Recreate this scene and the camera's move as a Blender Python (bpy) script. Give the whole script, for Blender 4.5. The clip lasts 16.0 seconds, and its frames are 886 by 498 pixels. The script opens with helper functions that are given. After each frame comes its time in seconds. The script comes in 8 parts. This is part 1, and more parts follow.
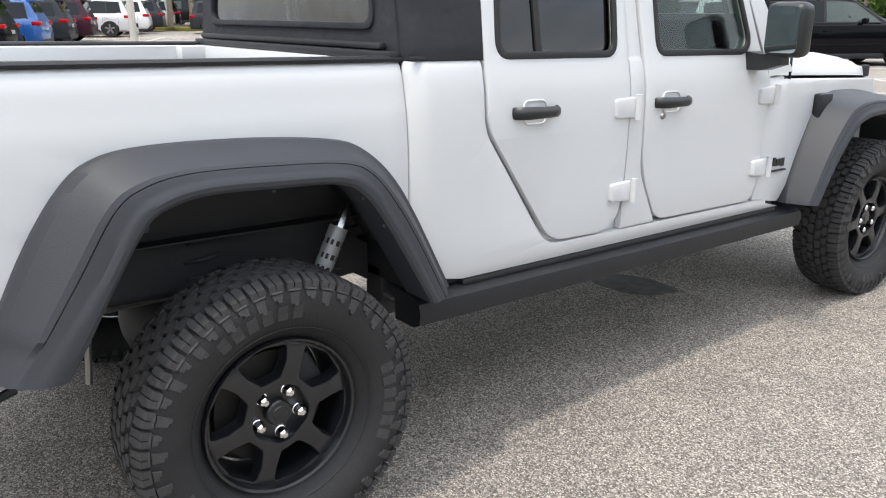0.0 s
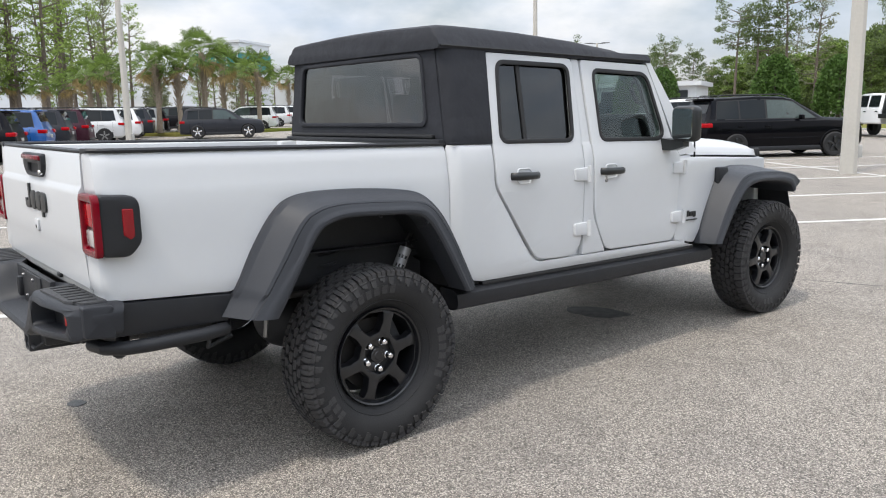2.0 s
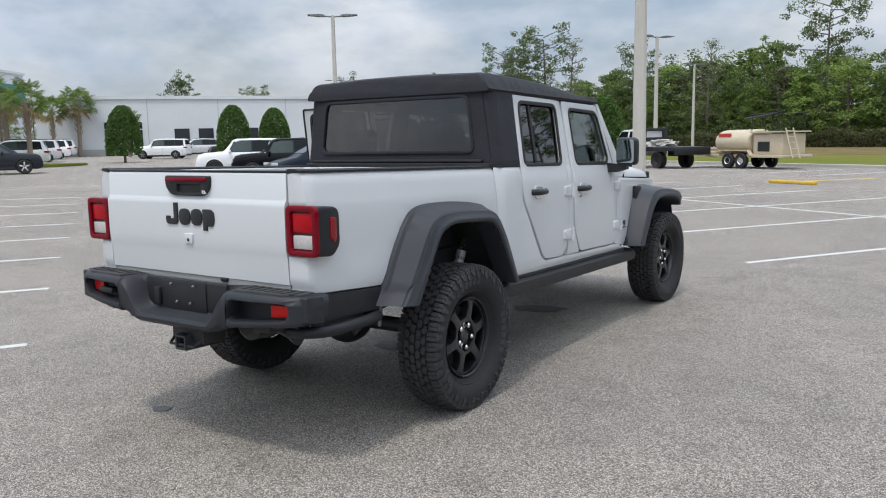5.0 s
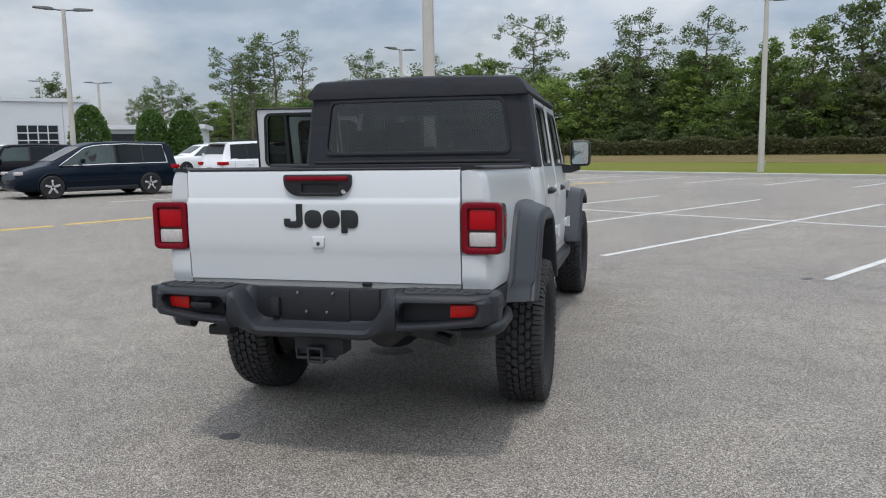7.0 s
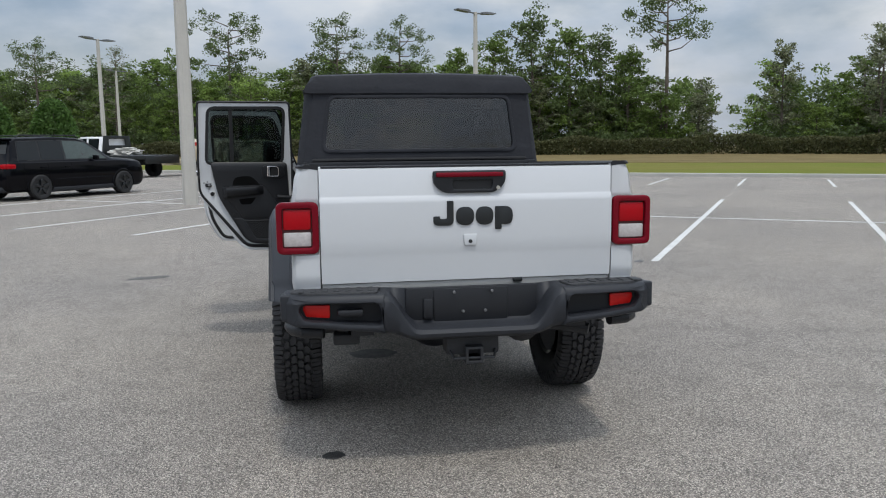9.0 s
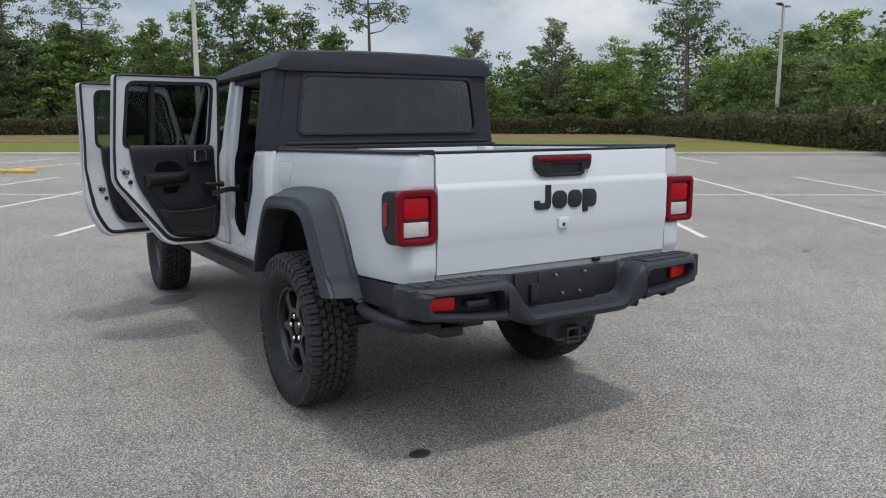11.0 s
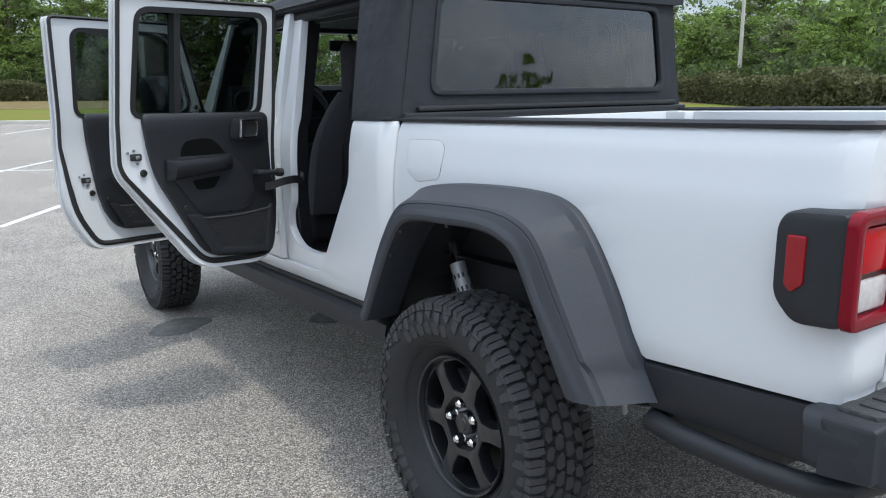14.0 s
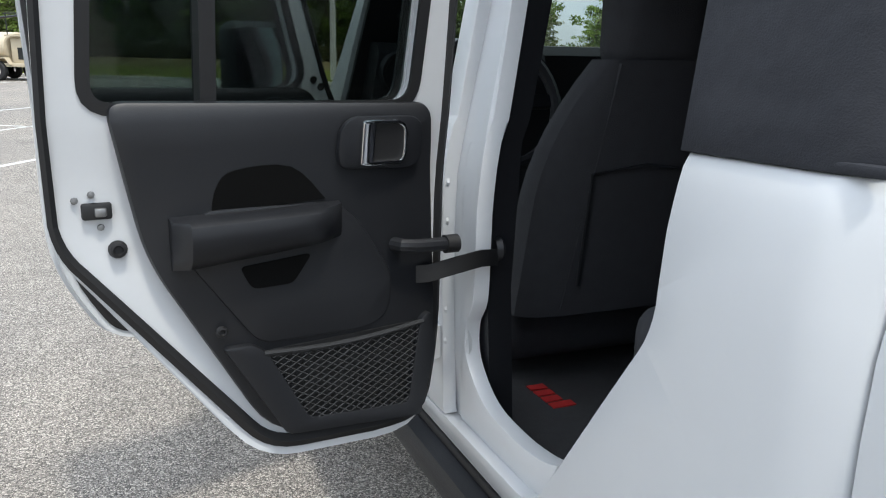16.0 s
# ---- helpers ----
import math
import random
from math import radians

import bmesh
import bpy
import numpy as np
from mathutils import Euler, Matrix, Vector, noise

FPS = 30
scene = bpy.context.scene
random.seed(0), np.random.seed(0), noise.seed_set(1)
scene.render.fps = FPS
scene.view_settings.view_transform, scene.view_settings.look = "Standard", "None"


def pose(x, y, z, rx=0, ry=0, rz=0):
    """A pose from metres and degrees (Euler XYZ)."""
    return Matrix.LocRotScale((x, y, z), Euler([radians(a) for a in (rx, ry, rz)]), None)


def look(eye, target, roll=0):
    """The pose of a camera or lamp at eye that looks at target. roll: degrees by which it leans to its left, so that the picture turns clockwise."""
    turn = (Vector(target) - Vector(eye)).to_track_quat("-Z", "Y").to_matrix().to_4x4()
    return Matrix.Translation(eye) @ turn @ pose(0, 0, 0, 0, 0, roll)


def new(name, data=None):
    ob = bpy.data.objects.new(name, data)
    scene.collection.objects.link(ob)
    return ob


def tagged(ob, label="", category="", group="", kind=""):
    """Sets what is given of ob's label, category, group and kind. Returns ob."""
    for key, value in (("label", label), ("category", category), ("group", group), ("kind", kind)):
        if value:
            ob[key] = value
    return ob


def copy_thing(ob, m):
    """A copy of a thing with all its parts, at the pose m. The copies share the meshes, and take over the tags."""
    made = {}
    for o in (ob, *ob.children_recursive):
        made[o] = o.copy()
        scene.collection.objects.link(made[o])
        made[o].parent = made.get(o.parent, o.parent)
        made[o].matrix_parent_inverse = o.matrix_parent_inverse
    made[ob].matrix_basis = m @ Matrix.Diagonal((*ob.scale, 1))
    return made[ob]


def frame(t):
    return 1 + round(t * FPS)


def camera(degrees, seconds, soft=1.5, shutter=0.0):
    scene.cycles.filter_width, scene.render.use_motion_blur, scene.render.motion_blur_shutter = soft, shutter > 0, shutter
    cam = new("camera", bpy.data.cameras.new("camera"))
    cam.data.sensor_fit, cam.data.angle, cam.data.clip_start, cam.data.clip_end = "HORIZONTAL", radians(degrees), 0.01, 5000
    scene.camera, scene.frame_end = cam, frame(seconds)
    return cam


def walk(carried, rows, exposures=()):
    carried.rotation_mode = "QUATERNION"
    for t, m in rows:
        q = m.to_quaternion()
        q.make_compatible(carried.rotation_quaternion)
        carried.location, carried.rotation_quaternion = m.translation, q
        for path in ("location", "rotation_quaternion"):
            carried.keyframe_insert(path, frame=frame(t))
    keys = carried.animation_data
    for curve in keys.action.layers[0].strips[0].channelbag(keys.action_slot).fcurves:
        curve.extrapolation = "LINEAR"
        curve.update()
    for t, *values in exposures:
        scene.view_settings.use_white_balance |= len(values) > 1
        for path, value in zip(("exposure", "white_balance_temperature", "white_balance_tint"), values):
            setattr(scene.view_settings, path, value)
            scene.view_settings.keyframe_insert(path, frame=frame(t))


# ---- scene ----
cam = camera(59.2, 16.0, soft=1.1)
PATH = [
    (0, (2.684, -0.826, 1.49), (1.168, 0.339, 0.903), -0.2),
    (0.5, (3.001, -1.108, 1.497), (1.476, 0.097, 1.025), -0.5),
    (1, (3.263, -1.414, 1.496), (1.758, -0.17, 1.063), -0.6),
    (1.5, (3.504, -1.69, 1.511), (1.992, -0.448, 1.097), -0.7),
    (2, (3.71, -1.952, 1.506), (2.189, -0.7, 1.16), -1.1),
    (2.5, (3.861, -2.208, 1.503), (2.345, -0.942, 1.189), -1.4),
    (3, (4.005, -2.358, 1.484), (2.487, -1.087, 1.196), -1.6),
    (3.5, (4.011, -2.548, 1.477), (2.52, -1.241, 1.212), -1.5),
    (4, (3.84, -2.922, 1.506), (2.451, -1.508, 1.24), -1.3),
    (6.5, (1.88, -4.35, 1.501), (1.24, -2.473, 1.241), -1.0),
    (7, (1.393, -4.481, 1.485), (0.923, -2.555, 1.224), -0.9),
    (7.5, (0.874, -4.612, 1.484), (0.645, -2.643, 1.224), -0.8),
    (8, (0.364, -4.65, 1.47), (0.32, -2.668, 1.207), -0.8),
    (8.5, (-0.151, -4.627, 1.473), (-0.052, -2.647, 1.209), -0.7),
    (9, (-0.66, -4.581, 1.488), (-0.352, -2.623, 1.219), -0.6),
    (9.5, (-1.114, -4.418, 1.482), (-0.655, -2.491, 1.207), -0.8),
    (10, (-1.576, -4.29, 1.498), (-0.918, -2.423, 1.214), -0.6),
    (12.5, (-2.709, -3.09, 1.525), (-1.46, -1.574, 1.15), 0.3),
    (13, (-2.626, -2.775, 1.466), (-1.393, -1.245, 1.091), 0.1),
    (13.5, (-2.429, -2.349, 1.473), (-1.247, -0.785, 1.077), -0.1),
    (14, (-2.241, -1.861, 1.473), (-1.114, -0.261, 1.059), -0.4),
    (14.5, (-1.982, -1.37, 1.46), (-0.952, 0.289, 1.024), -0.5),
    (15, (-1.8, -0.871, 1.451), (-0.848, 0.832, 1.013), -0.3),
    (15.5, (-1.593, -0.407, 1.448), (-0.735, 1.342, 0.994), -0.3),
    (16, (-1.409, 0.029, 1.452), (-0.677, 1.824, 0.958), 1.1),
]
walk(cam, [(t, look(eye, target, roll)) for t, eye, target, roll in PATH],
     ((0.0, 0.50, 6850, 9), (0.5, 0.49, 6850, 9), (2.0, 0.18, 6750, 9), (3.5, -0.02, 6600, 10), (4.2, -0.11, 6500, 9), (6.3, -0.33, 6400, 8), (10.2, -0.47, 6330, 7),
      (12.3, -0.12, 6300, 7), (14.0, 0.22, 6150, 6), (15.0, 0.38, 6250, 6), (16.0, 0.35, 6450, 6)))

# ---- world and sun ----
SUN_EL, SUN_AZ = radians(65.6), radians(172.4)  # high in the south, behind the truck
world = bpy.data.worlds.new("sky")
scene.world = world
world.use_nodes = True
wn, wl = world.node_tree.nodes, world.node_tree.links
wn.clear()
w_out, w_bg = wn.new("ShaderNodeOutputWorld"), wn.new("ShaderNodeBackground")
w_sky = wn.new("ShaderNodeTexSky")
w_sky.sky_type, w_sky.sun_disc = "NISHITA", False
w_sky.sun_elevation, w_sky.sun_rotation = SUN_EL, SUN_AZ
w_sky.air_density, w_sky.dust_density, w_sky.ozone_density = 1.0, 2.0, 2.0
w_co, w_map = wn.new("ShaderNodeTexCoord"), wn.new("ShaderNodeMapping")
w_map.inputs["Scale"].default_value = (1.0, 1.0, 2.2)
w_n = wn.new("ShaderNodeTexNoise")
w_n.inputs["Scale"].default_value, w_n.inputs["Detail"].default_value, w_n.inputs["Roughness"].default_value = 3.6, 9, 0.56
w_r = wn.new("ShaderNodeValToRGB")
w_r.color_ramp.elements[0].color = (0.38, 0.38, 0.38, 1)
w_r.color_ramp.elements[0].position, w_r.color_ramp.elements[1].position = 0.38, 0.60
w_n2 = wn.new("ShaderNodeTexNoise")
w_n2.inputs["Scale"].default_value, w_n2.inputs["Detail"].default_value = 5.0, 5
w_cr = wn.new("ShaderNodeValToRGB")
w_cr.color_ramp.elements[0].position, w_cr.color_ramp.elements[1].position = 0.3, 0.7
w_cr.color_ramp.elements[0].color, w_cr.color_ramp.elements[1].color = (5.4, 6.4, 8.0, 1), (9.6, 9.6, 9.8, 1)
w_mix = wn.new("ShaderNodeMixRGB")
wl.new(w_co.outputs["Generated"], w_map.inputs["Vector"])
wl.new(w_map.outputs["Vector"], w_n.inputs["Vector"])
wl.new(w_map.outputs["Vector"], w_n2.inputs["Vector"])
wl.new(w_n.outputs["Fac"], w_r.inputs["Fac"])
wl.new(w_n2.outputs["Fac"], w_cr.inputs["Fac"])
wl.new(w_r.outputs["Color"], w_mix.inputs["Fac"])
wl.new(w_sky.outputs["Color"], w_mix.inputs["Color1"])
wl.new(w_cr.outputs["Color"], w_mix.inputs["Color2"])
# overcast skies brighten smoothly from the horizon up to the zenith
w_sep, w_lift = wn.new("ShaderNodeSeparateXYZ"), wn.new("ShaderNodeValToRGB")
w_el = w_lift.color_ramp.elements
w_el[0].position, w_el[0].color = 0.0, (0.318, 0.318, 0.318, 1)
w_el[1].position, w_el[1].color = 1.0, (1.0, 1.0, 1.0, 1)
for lift_at, lift_by in ((0.30, 0.53), (0.55, 0.95)):
    w_el.new(lift_at).color = (lift_by, lift_by, lift_by, 1)
w_mul = wn.new("ShaderNodeMixRGB")
w_mul.blend_type, w_mul.inputs["Fac"].default_value = "MULTIPLY", 1.0
wl.new(w_co.outputs["Generated"], w_sep.inputs[0])
wl.new(w_sep.outputs["Z"], w_lift.inputs["Fac"])
wl.new(w_mix.outputs["Color"], w_mul.inputs["Color1"])
wl.new(w_lift.outputs[0], w_mul.inputs["Color2"])
wl.new(w_mul.outputs["Color"], w_bg.inputs["Color"])
w_bg.inputs["Strength"].default_value = 0.256
wl.new(w_bg.outputs["Background"], w_out.inputs["Surface"])
sun_data = bpy.data.lights.new("sun", "SUN")
sun_data.energy, sun_data.angle, sun_data.color = 1.85, radians(4.5), (1.0, 0.94, 0.86)
sun = new("sun", sun_data)
sun.matrix_world = look((6.0, -45.0, 100.0), (0, 0, 0))


# ---- materials ----
def mat(name, color, rough=0.6, metal=0.0, vary=0.1, scale=8.0, bump=0.0, bump_scale=120.0, coat=0.0, trans=0.0, island=0.0, spec=0.5, rand=0.0):
    """A principled material with colour variation at two scales and fine relief."""
    m = bpy.data.materials.new(name)
    m.use_nodes = True
    nt = m.node_tree
    b = nt.nodes["Principled BSDF"]
    b.inputs["Roughness"].default_value, b.inputs["Metallic"].default_value = rough, metal
    b.inputs["Coat Weight"].default_value, b.inputs["Transmission Weight"].default_value = coat, trans
    b.inputs["Coat Roughness"].default_value = 0.04
    b.inputs["Specular IOR Level"].default_value = spec
    co = nt.nodes.new("ShaderNodeTexCoord")
    base = nt.nodes.new("ShaderNodeRGB")
    base.outputs[0].default_value = (*color, 1)
    last = base.outputs[0]

    def scaled(value_socket, lo, hi, col):
        mr = nt.nodes.new("ShaderNodeMapRange")
        mr.inputs["To Min"].default_value, mr.inputs["To Max"].default_value = lo, hi
        nt.links.new(value_socket, mr.inputs["Value"])
        mx = nt.nodes.new("ShaderNodeMixRGB")
        mx.blend_type = "MULTIPLY"
        mx.inputs["Fac"].default_value = 1.0
        nt.links.new(col, mx.inputs["Color1"])
        nt.links.new(mr.outputs[0], mx.inputs["Color2"])
        return mx.outputs[0]

    if vary:
        for s, k in ((scale, 1.0), (scale * 14.0, 0.6)):
            n = nt.nodes.new("ShaderNodeTexNoise")
            n.inputs["Scale"].default_value, n.inputs["Detail"].default_value = s, 5
            nt.links.new(co.outputs["Object"], n.inputs["Vector"])
            last = scaled(n.outputs["Fac"], 1 - 1.6 * vary * k, 1 + 1.6 * vary * k, last)
    if island:
        g = nt.nodes.new("ShaderNodeNewGeometry")
        last = scaled(g.outputs["Random Per Island"], 1 - island, 1 + island, last)
    if rand:
        g = nt.nodes.new("ShaderNodeObjectInfo")
        last = scaled(g.outputs["Random"], 1 - rand, 1 + rand, last)
    nt.links.new(last, b.inputs["Base Color"])
    if bump:
        n = nt.nodes.new("ShaderNodeTexNoise")
        n.inputs["Scale"].default_value, n.inputs["Detail"].default_value = bump_scale, 4
        nt.links.new(co.outputs["Object"], n.inputs["Vector"])
        bp = nt.nodes.new("ShaderNodeBump")
        bp.inputs["Strength"].default_value, bp.inputs["Distance"].default_value = bump, 0.01
        nt.links.new(n.outputs["Fac"], bp.inputs["Height"])
        nt.links.new(bp.outputs["Normal"], b.inputs["Normal"])
    return m


def glass(name, color, rough=0.02, wavy=0.0, shine=0.05, curve=3.2):
    """Tinted pane: a glossy coat, stronger at a glancing view, over a see-through tint."""
    m = bpy.data.materials.new(name)
    m.use_nodes = True
    nt = m.node_tree
    nt.nodes.clear()
    out = nt.nodes.new("ShaderNodeOutputMaterial")
    t, g, mix, lw = nt.nodes.new("ShaderNodeBsdfTransparent"), nt.nodes.new("ShaderNodeBsdfGlossy"), nt.nodes.new("ShaderNodeMixShader"), nt.nodes.new("ShaderNodeLayerWeight")
    t.inputs["Color"].default_value = (*color, 1)
    g.inputs["Roughness"].default_value = rough
    lw.inputs["Blend"].default_value = 0.5
    pw, ml = nt.nodes.new("ShaderNodeMath"), nt.nodes.new("ShaderNodeMath")
    pw.operation, ml.operation = "POWER", "MULTIPLY_ADD"
    pw.inputs[1].default_value, ml.inputs[1].default_value, ml.inputs[2].default_value = curve, 0.85, shine
    nt.links.new(lw.outputs["Facing"], pw.inputs[0])
    nt.links.new(pw.outputs[0], ml.inputs[0])
    nt.links.new(ml.outputs[0], mix.inputs[0])
    nt.links.new(t.outputs[0], mix.inputs[1])
    nt.links.new(g.outputs[0], mix.inputs[2])
    nt.links.new(mix.outputs[0], out.inputs["Surface"])
    if wavy:
        co, n, bp = nt.nodes.new("ShaderNodeTexCoord"), nt.nodes.new("ShaderNodeTexNoise"), nt.nodes.new("ShaderNodeBump")
        n.inputs["Scale"].default_value, n.inputs["Detail"].default_value = 4.0, 2
        bp.inputs["Strength"].default_value, bp.inputs["Distance"].default_value = 1.0, wavy
        nt.links.new(co.outputs["Object"], n.inputs["Vector"])
        nt.links.new(n.outputs["Fac"], bp.inputs["Height"])
        nt.links.new(bp.outputs["Normal"], g.inputs["Normal"])
    return m


def leaf_mat(name, color, island=0.5):
    m = mat(name, color, 0.6, vary=0.12, scale=0.25, island=island, spec=0.25)
    nt = m.node_tree
    b = nt.nodes["Principled BSDF"]
    tr, mix = nt.nodes.new("ShaderNodeBsdfTranslucent"), nt.nodes.new("ShaderNodeMixShader")
    src = b.inputs["Base Color"].links[0].from_socket
    nt.links.new(src, tr.inputs["Color"])
    mix.inputs[0].default_value = 0.45
    nt.links.new(b.outputs[0], mix.inputs[1])
    nt.links.new(tr.outputs[0], mix.inputs[2])
    nt.links.new(mix.outputs[0], nt.nodes["Material Output"].inputs["Surface"])
    return m


def asphalt_mat():
    """Worn asphalt with exposed pale aggregate, stains and hairline cracks."""
    m = mat("asphalt", (0.205, 0.198, 0.188), 0.85, vary=0.0)
    nt = m.node_tree
    b = nt.nodes["Principled BSDF"]
    co = nt.nodes.new("ShaderNodeTexCoord")

    def noise_node(scale, detail, kind="ShaderNodeTexNoise"):
        n = nt.nodes.new(kind)
        n.inputs["Scale"].default_value = scale
        n.inputs["Detail"].default_value = detail
        nt.links.new(co.outputs["Object"], n.inputs["Vector"])
        return n

    def ramp(src, stops):
        r = nt.nodes.new("ShaderNodeValToRGB")
        el = r.color_ramp.elements
        el[0].position, el[0].color = stops[0][0], (*stops[0][1], 1)
        el[1].position, el[1].color = stops[-1][0], (*stops[-1][1], 1)
        for p, c in stops[1:-1]:
            e = el.new(p)
            e.color = (*c, 1)
        nt.links.new(src, r.inputs["Fac"])
        return r.outputs[0]

    def times(a, c):
        mx = nt.nodes.new("ShaderNodeMixRGB")
        mx.blend_type, mx.inputs["Fac"].default_value = "MULTIPLY", 1.0
        nt.links.new(a, mx.inputs["Color1"])
        nt.links.new(c, mx.inputs["Color2"])
        return mx.outputs[0]

    stones = nt.nodes.new("ShaderNodeTexVoronoi")
    stones.inputs["Scale"].default_value = 180.0
    nt.links.new(co.outputs["Object"], stones.inputs["Vector"])
    tone = nt.nodes.new("ShaderNodeSeparateColor")
    nt.links.new(stones.outputs["Color"], tone.inputs[0])
    col = ramp(tone.outputs[0], [(0.0, (0.093, 0.084, 0.075)), (0.35, (0.226, 0.206, 0.182)), (0.70, (0.385, 0.351, 0.308)), (1.0, (0.66, 0.604, 0.533))])
    edge = ramp(stones.outputs["Distance"], [(0.25, (1.12, 1.12, 1.12)), (0.72, (0.58, 0.58, 0.59))])
    col = times(col, edge)
    col = times(col, ramp(noise_node(0.35, 6).outputs["Fac"], [(0.3, (0.86, 0.86, 0.87)), (0.7, (1.12, 1.10, 1.07))]))
    col = times(col, ramp(noise_node(3.0, 6).outputs["Fac"], [(0.28, (0.84, 0.84, 0.84)), (0.5, (1.0, 1.0, 1.0)), (0.8, (1.08, 1.08, 1.07))]))
    nt.links.new(col, b.inputs["Base Color"])
    bp = nt.nodes.new("ShaderNodeBump")
    bp.inputs["Strength"].default_value, bp.inputs["Distance"].default_value = 0.75, 0.007
    bp.invert = True
    nt.links.new(stones.outputs["Distance"], bp.inputs["Height"])
    nt.links.new(bp.outputs["Normal"], b.inputs["Normal"])
    return m


def grass_mat():
    m = mat("grass", (0.125, 0.140, 0.026), 0.9, vary=0.25, scale=0.6, bump=0.8, bump_scale=30, spec=0.05)
    nt = m.node_tree
    b = nt.nodes["Principled BSDF"]
    co = nt.nodes["Texture Coordinate"]
    n = nt.nodes.new("ShaderNodeTexNoise")
    n.inputs["Scale"].default_value, n.inputs["Detail"].default_value = 0.07, 4
    nt.links.new(co.outputs["Object"], n.inputs["Vector"])
    r = nt.nodes.new("ShaderNodeValToRGB")
    el = r.color_ramp.elements
    el[0].position, el[0].color = 0.38, (0.115, 0.150, 0.020, 1)
    el[1].position, el[1].color = 0.62, (0.175, 0.145, 0.050, 1)
    nt.links.new(n.outputs["Fac"], r.inputs["Fac"])
    mx = nt.nodes.new("ShaderNodeMixRGB")
    mx.inputs["Fac"].default_value = 0.6
    src = b.inputs["Base Color"].links[0].from_socket
    nt.links.new(src, mx.inputs["Color1"])
    nt.links.new(r.outputs[0], mx.inputs["Color2"])
    nt.links.new(mx.outputs[0], b.inputs["Base Color"])
    return m


M_ASPHALT = asphalt_mat()
M_GRASS = grass_mat()
M_DIRT = mat("dry_earth", (0.155, 0.122, 0.058), 0.95, vary=0.3, scale=0.4, bump=0.8, bump_scale=20, spec=0.05)
M_LINE = mat("white_road_paint", (0.56, 0.56, 0.54), 0.8, vary=0.16, scale=3, bump=0.3, bump_scale=160)
M_YELLOW = mat("yellow_paint", (0.62, 0.40, 0.06), 0.75, vary=0.2, scale=5, bump=0.2)
M_KERB = mat("concrete", (0.42, 0.41, 0.38), 0.9, vary=0.12, scale=2, bump=0.4, bump_scale=60)
M_POLE = mat("pale_concrete_pole", (0.47, 0.45, 0.41), 0.85, vary=0.08, scale=1.5, bump=0.25, bump_scale=50)
M_LAMP = mat("bronze_lamp_housing", (0.13, 0.135, 0.14), 0.5, 0.2, vary=0.05)
M_STAIN = mat("dark_oil", (0.035, 0.034, 0.033), 0.45, vary=0.3, scale=20, bump=0.4, bump_scale=80)
M_PATCH = mat("damp_asphalt", (0.10, 0.096, 0.09), 0.75, vary=0.5, scale=14, bump=0.5, bump_scale=105)
M_CRACK = mat("crack_filler", (0.05, 0.048, 0.046), 0.7, vary=0.2)
M_WHITE = mat("white_car_paint", (0.565, 0.578, 0.592), 0.32, vary=0.012, scale=1.5, coat=0.3, spec=0.4)
M_JAMB = mat("white_jamb_paint", (0.612, 0.625, 0.638), 0.35, vary=0.02, scale=4, coat=0.3)
M_FLARE = mat("grained_grey_plastic", (0.031, 0.034, 0.041), 0.5, vary=0.08, scale=6, bump=0.14, bump_scale=420, spec=0.38)
M_BUMPER = mat("dark_grey_bumper_plastic", (0.0185, 0.0205, 0.0255), 0.5, vary=0.08, scale=6, bump=0.14, bump_scale=420, spec=0.38)
M_PLASTIC = mat("black_plastic", (0.0135, 0.0145, 0.0175), 0.46, vary=0.1, scale=10, bump=0.12, bump_scale=380, spec=0.38)
M_TREADPLATE = mat("ribbed_black_plastic", (0.03, 0.031, 0.034), 0.6, vary=0.1, scale=14, bump=0.5, bump_scale=90)
M_FABRIC = mat("black_canvas", (0.0190, 0.0205, 0.0260), 0.75, vary=0.15, scale=5, bump=0.16, bump_scale=420, spec=0.38)
M_VINYL = glass("smoked_clear_vinyl", (0.36, 0.35, 0.37), 0.02, wavy=0.0042, shine=0.10, curve=2.3)
M_RUBBER = mat("tyre_rubber", (0.022, 0.022, 0.023), 0.66, vary=0.2, scale=9, bump=0.2, bump_scale=150, spec=0.3)
# Dusty tread grey, lightened further to paint relief against the darker grooves.
M_LUG = mat("dusty_painted_relief_rubber", (0.040, 0.039, 0.040), 0.72, vary=0.25, scale=9, bump=0.2, bump_scale=150, spec=0.35)
M_RIM = mat("satin_black_alloy", (0.0085, 0.009, 0.011), 0.30, 0.0, vary=0.05, scale=10, coat=0.35, spec=0.5)
M_CHROME = mat("chrome", (0.78, 0.78, 0.79), 0.12, 1.0, vary=0.02)
M_STEEL = mat("dull_steel", (0.28, 0.28, 0.28), 0.45, 0.9, vary=0.15, scale=20)
M_IRON = mat("dark_brake_iron", (0.035, 0.033, 0.032), 0.5, 0.6, vary=0.2, scale=20)
M_SHOCK = mat("brushed_shock_body", (0.42, 0.42, 0.43), 0.4, 0.3, vary=0.06)
M_UNDER = mat("black_chassis_paint", (0.022, 0.023, 0.026), 0.6, vary=0.2, scale=8)
M_RED = mat("red_lens", (0.36, 0.003, 0.008), 0.15, vary=0.12, scale=9, coat=0.12, spec=0.15)
M_MARKER = mat("deep_red_lens", (0.22, 0.005, 0.010), 0.15, vary=0.06, scale=30, coat=0.3, spec=0.3)
M_REDDARK = mat("dark_red_bezel", (0.155, 0.002, 0.010), 0.15, vary=0.04, coat=0.22, spec=0.1)
M_LAMPBACK = mat("dark_lamp_housing", (0.045, 0.004, 0.006), 0.4, vary=0.05)
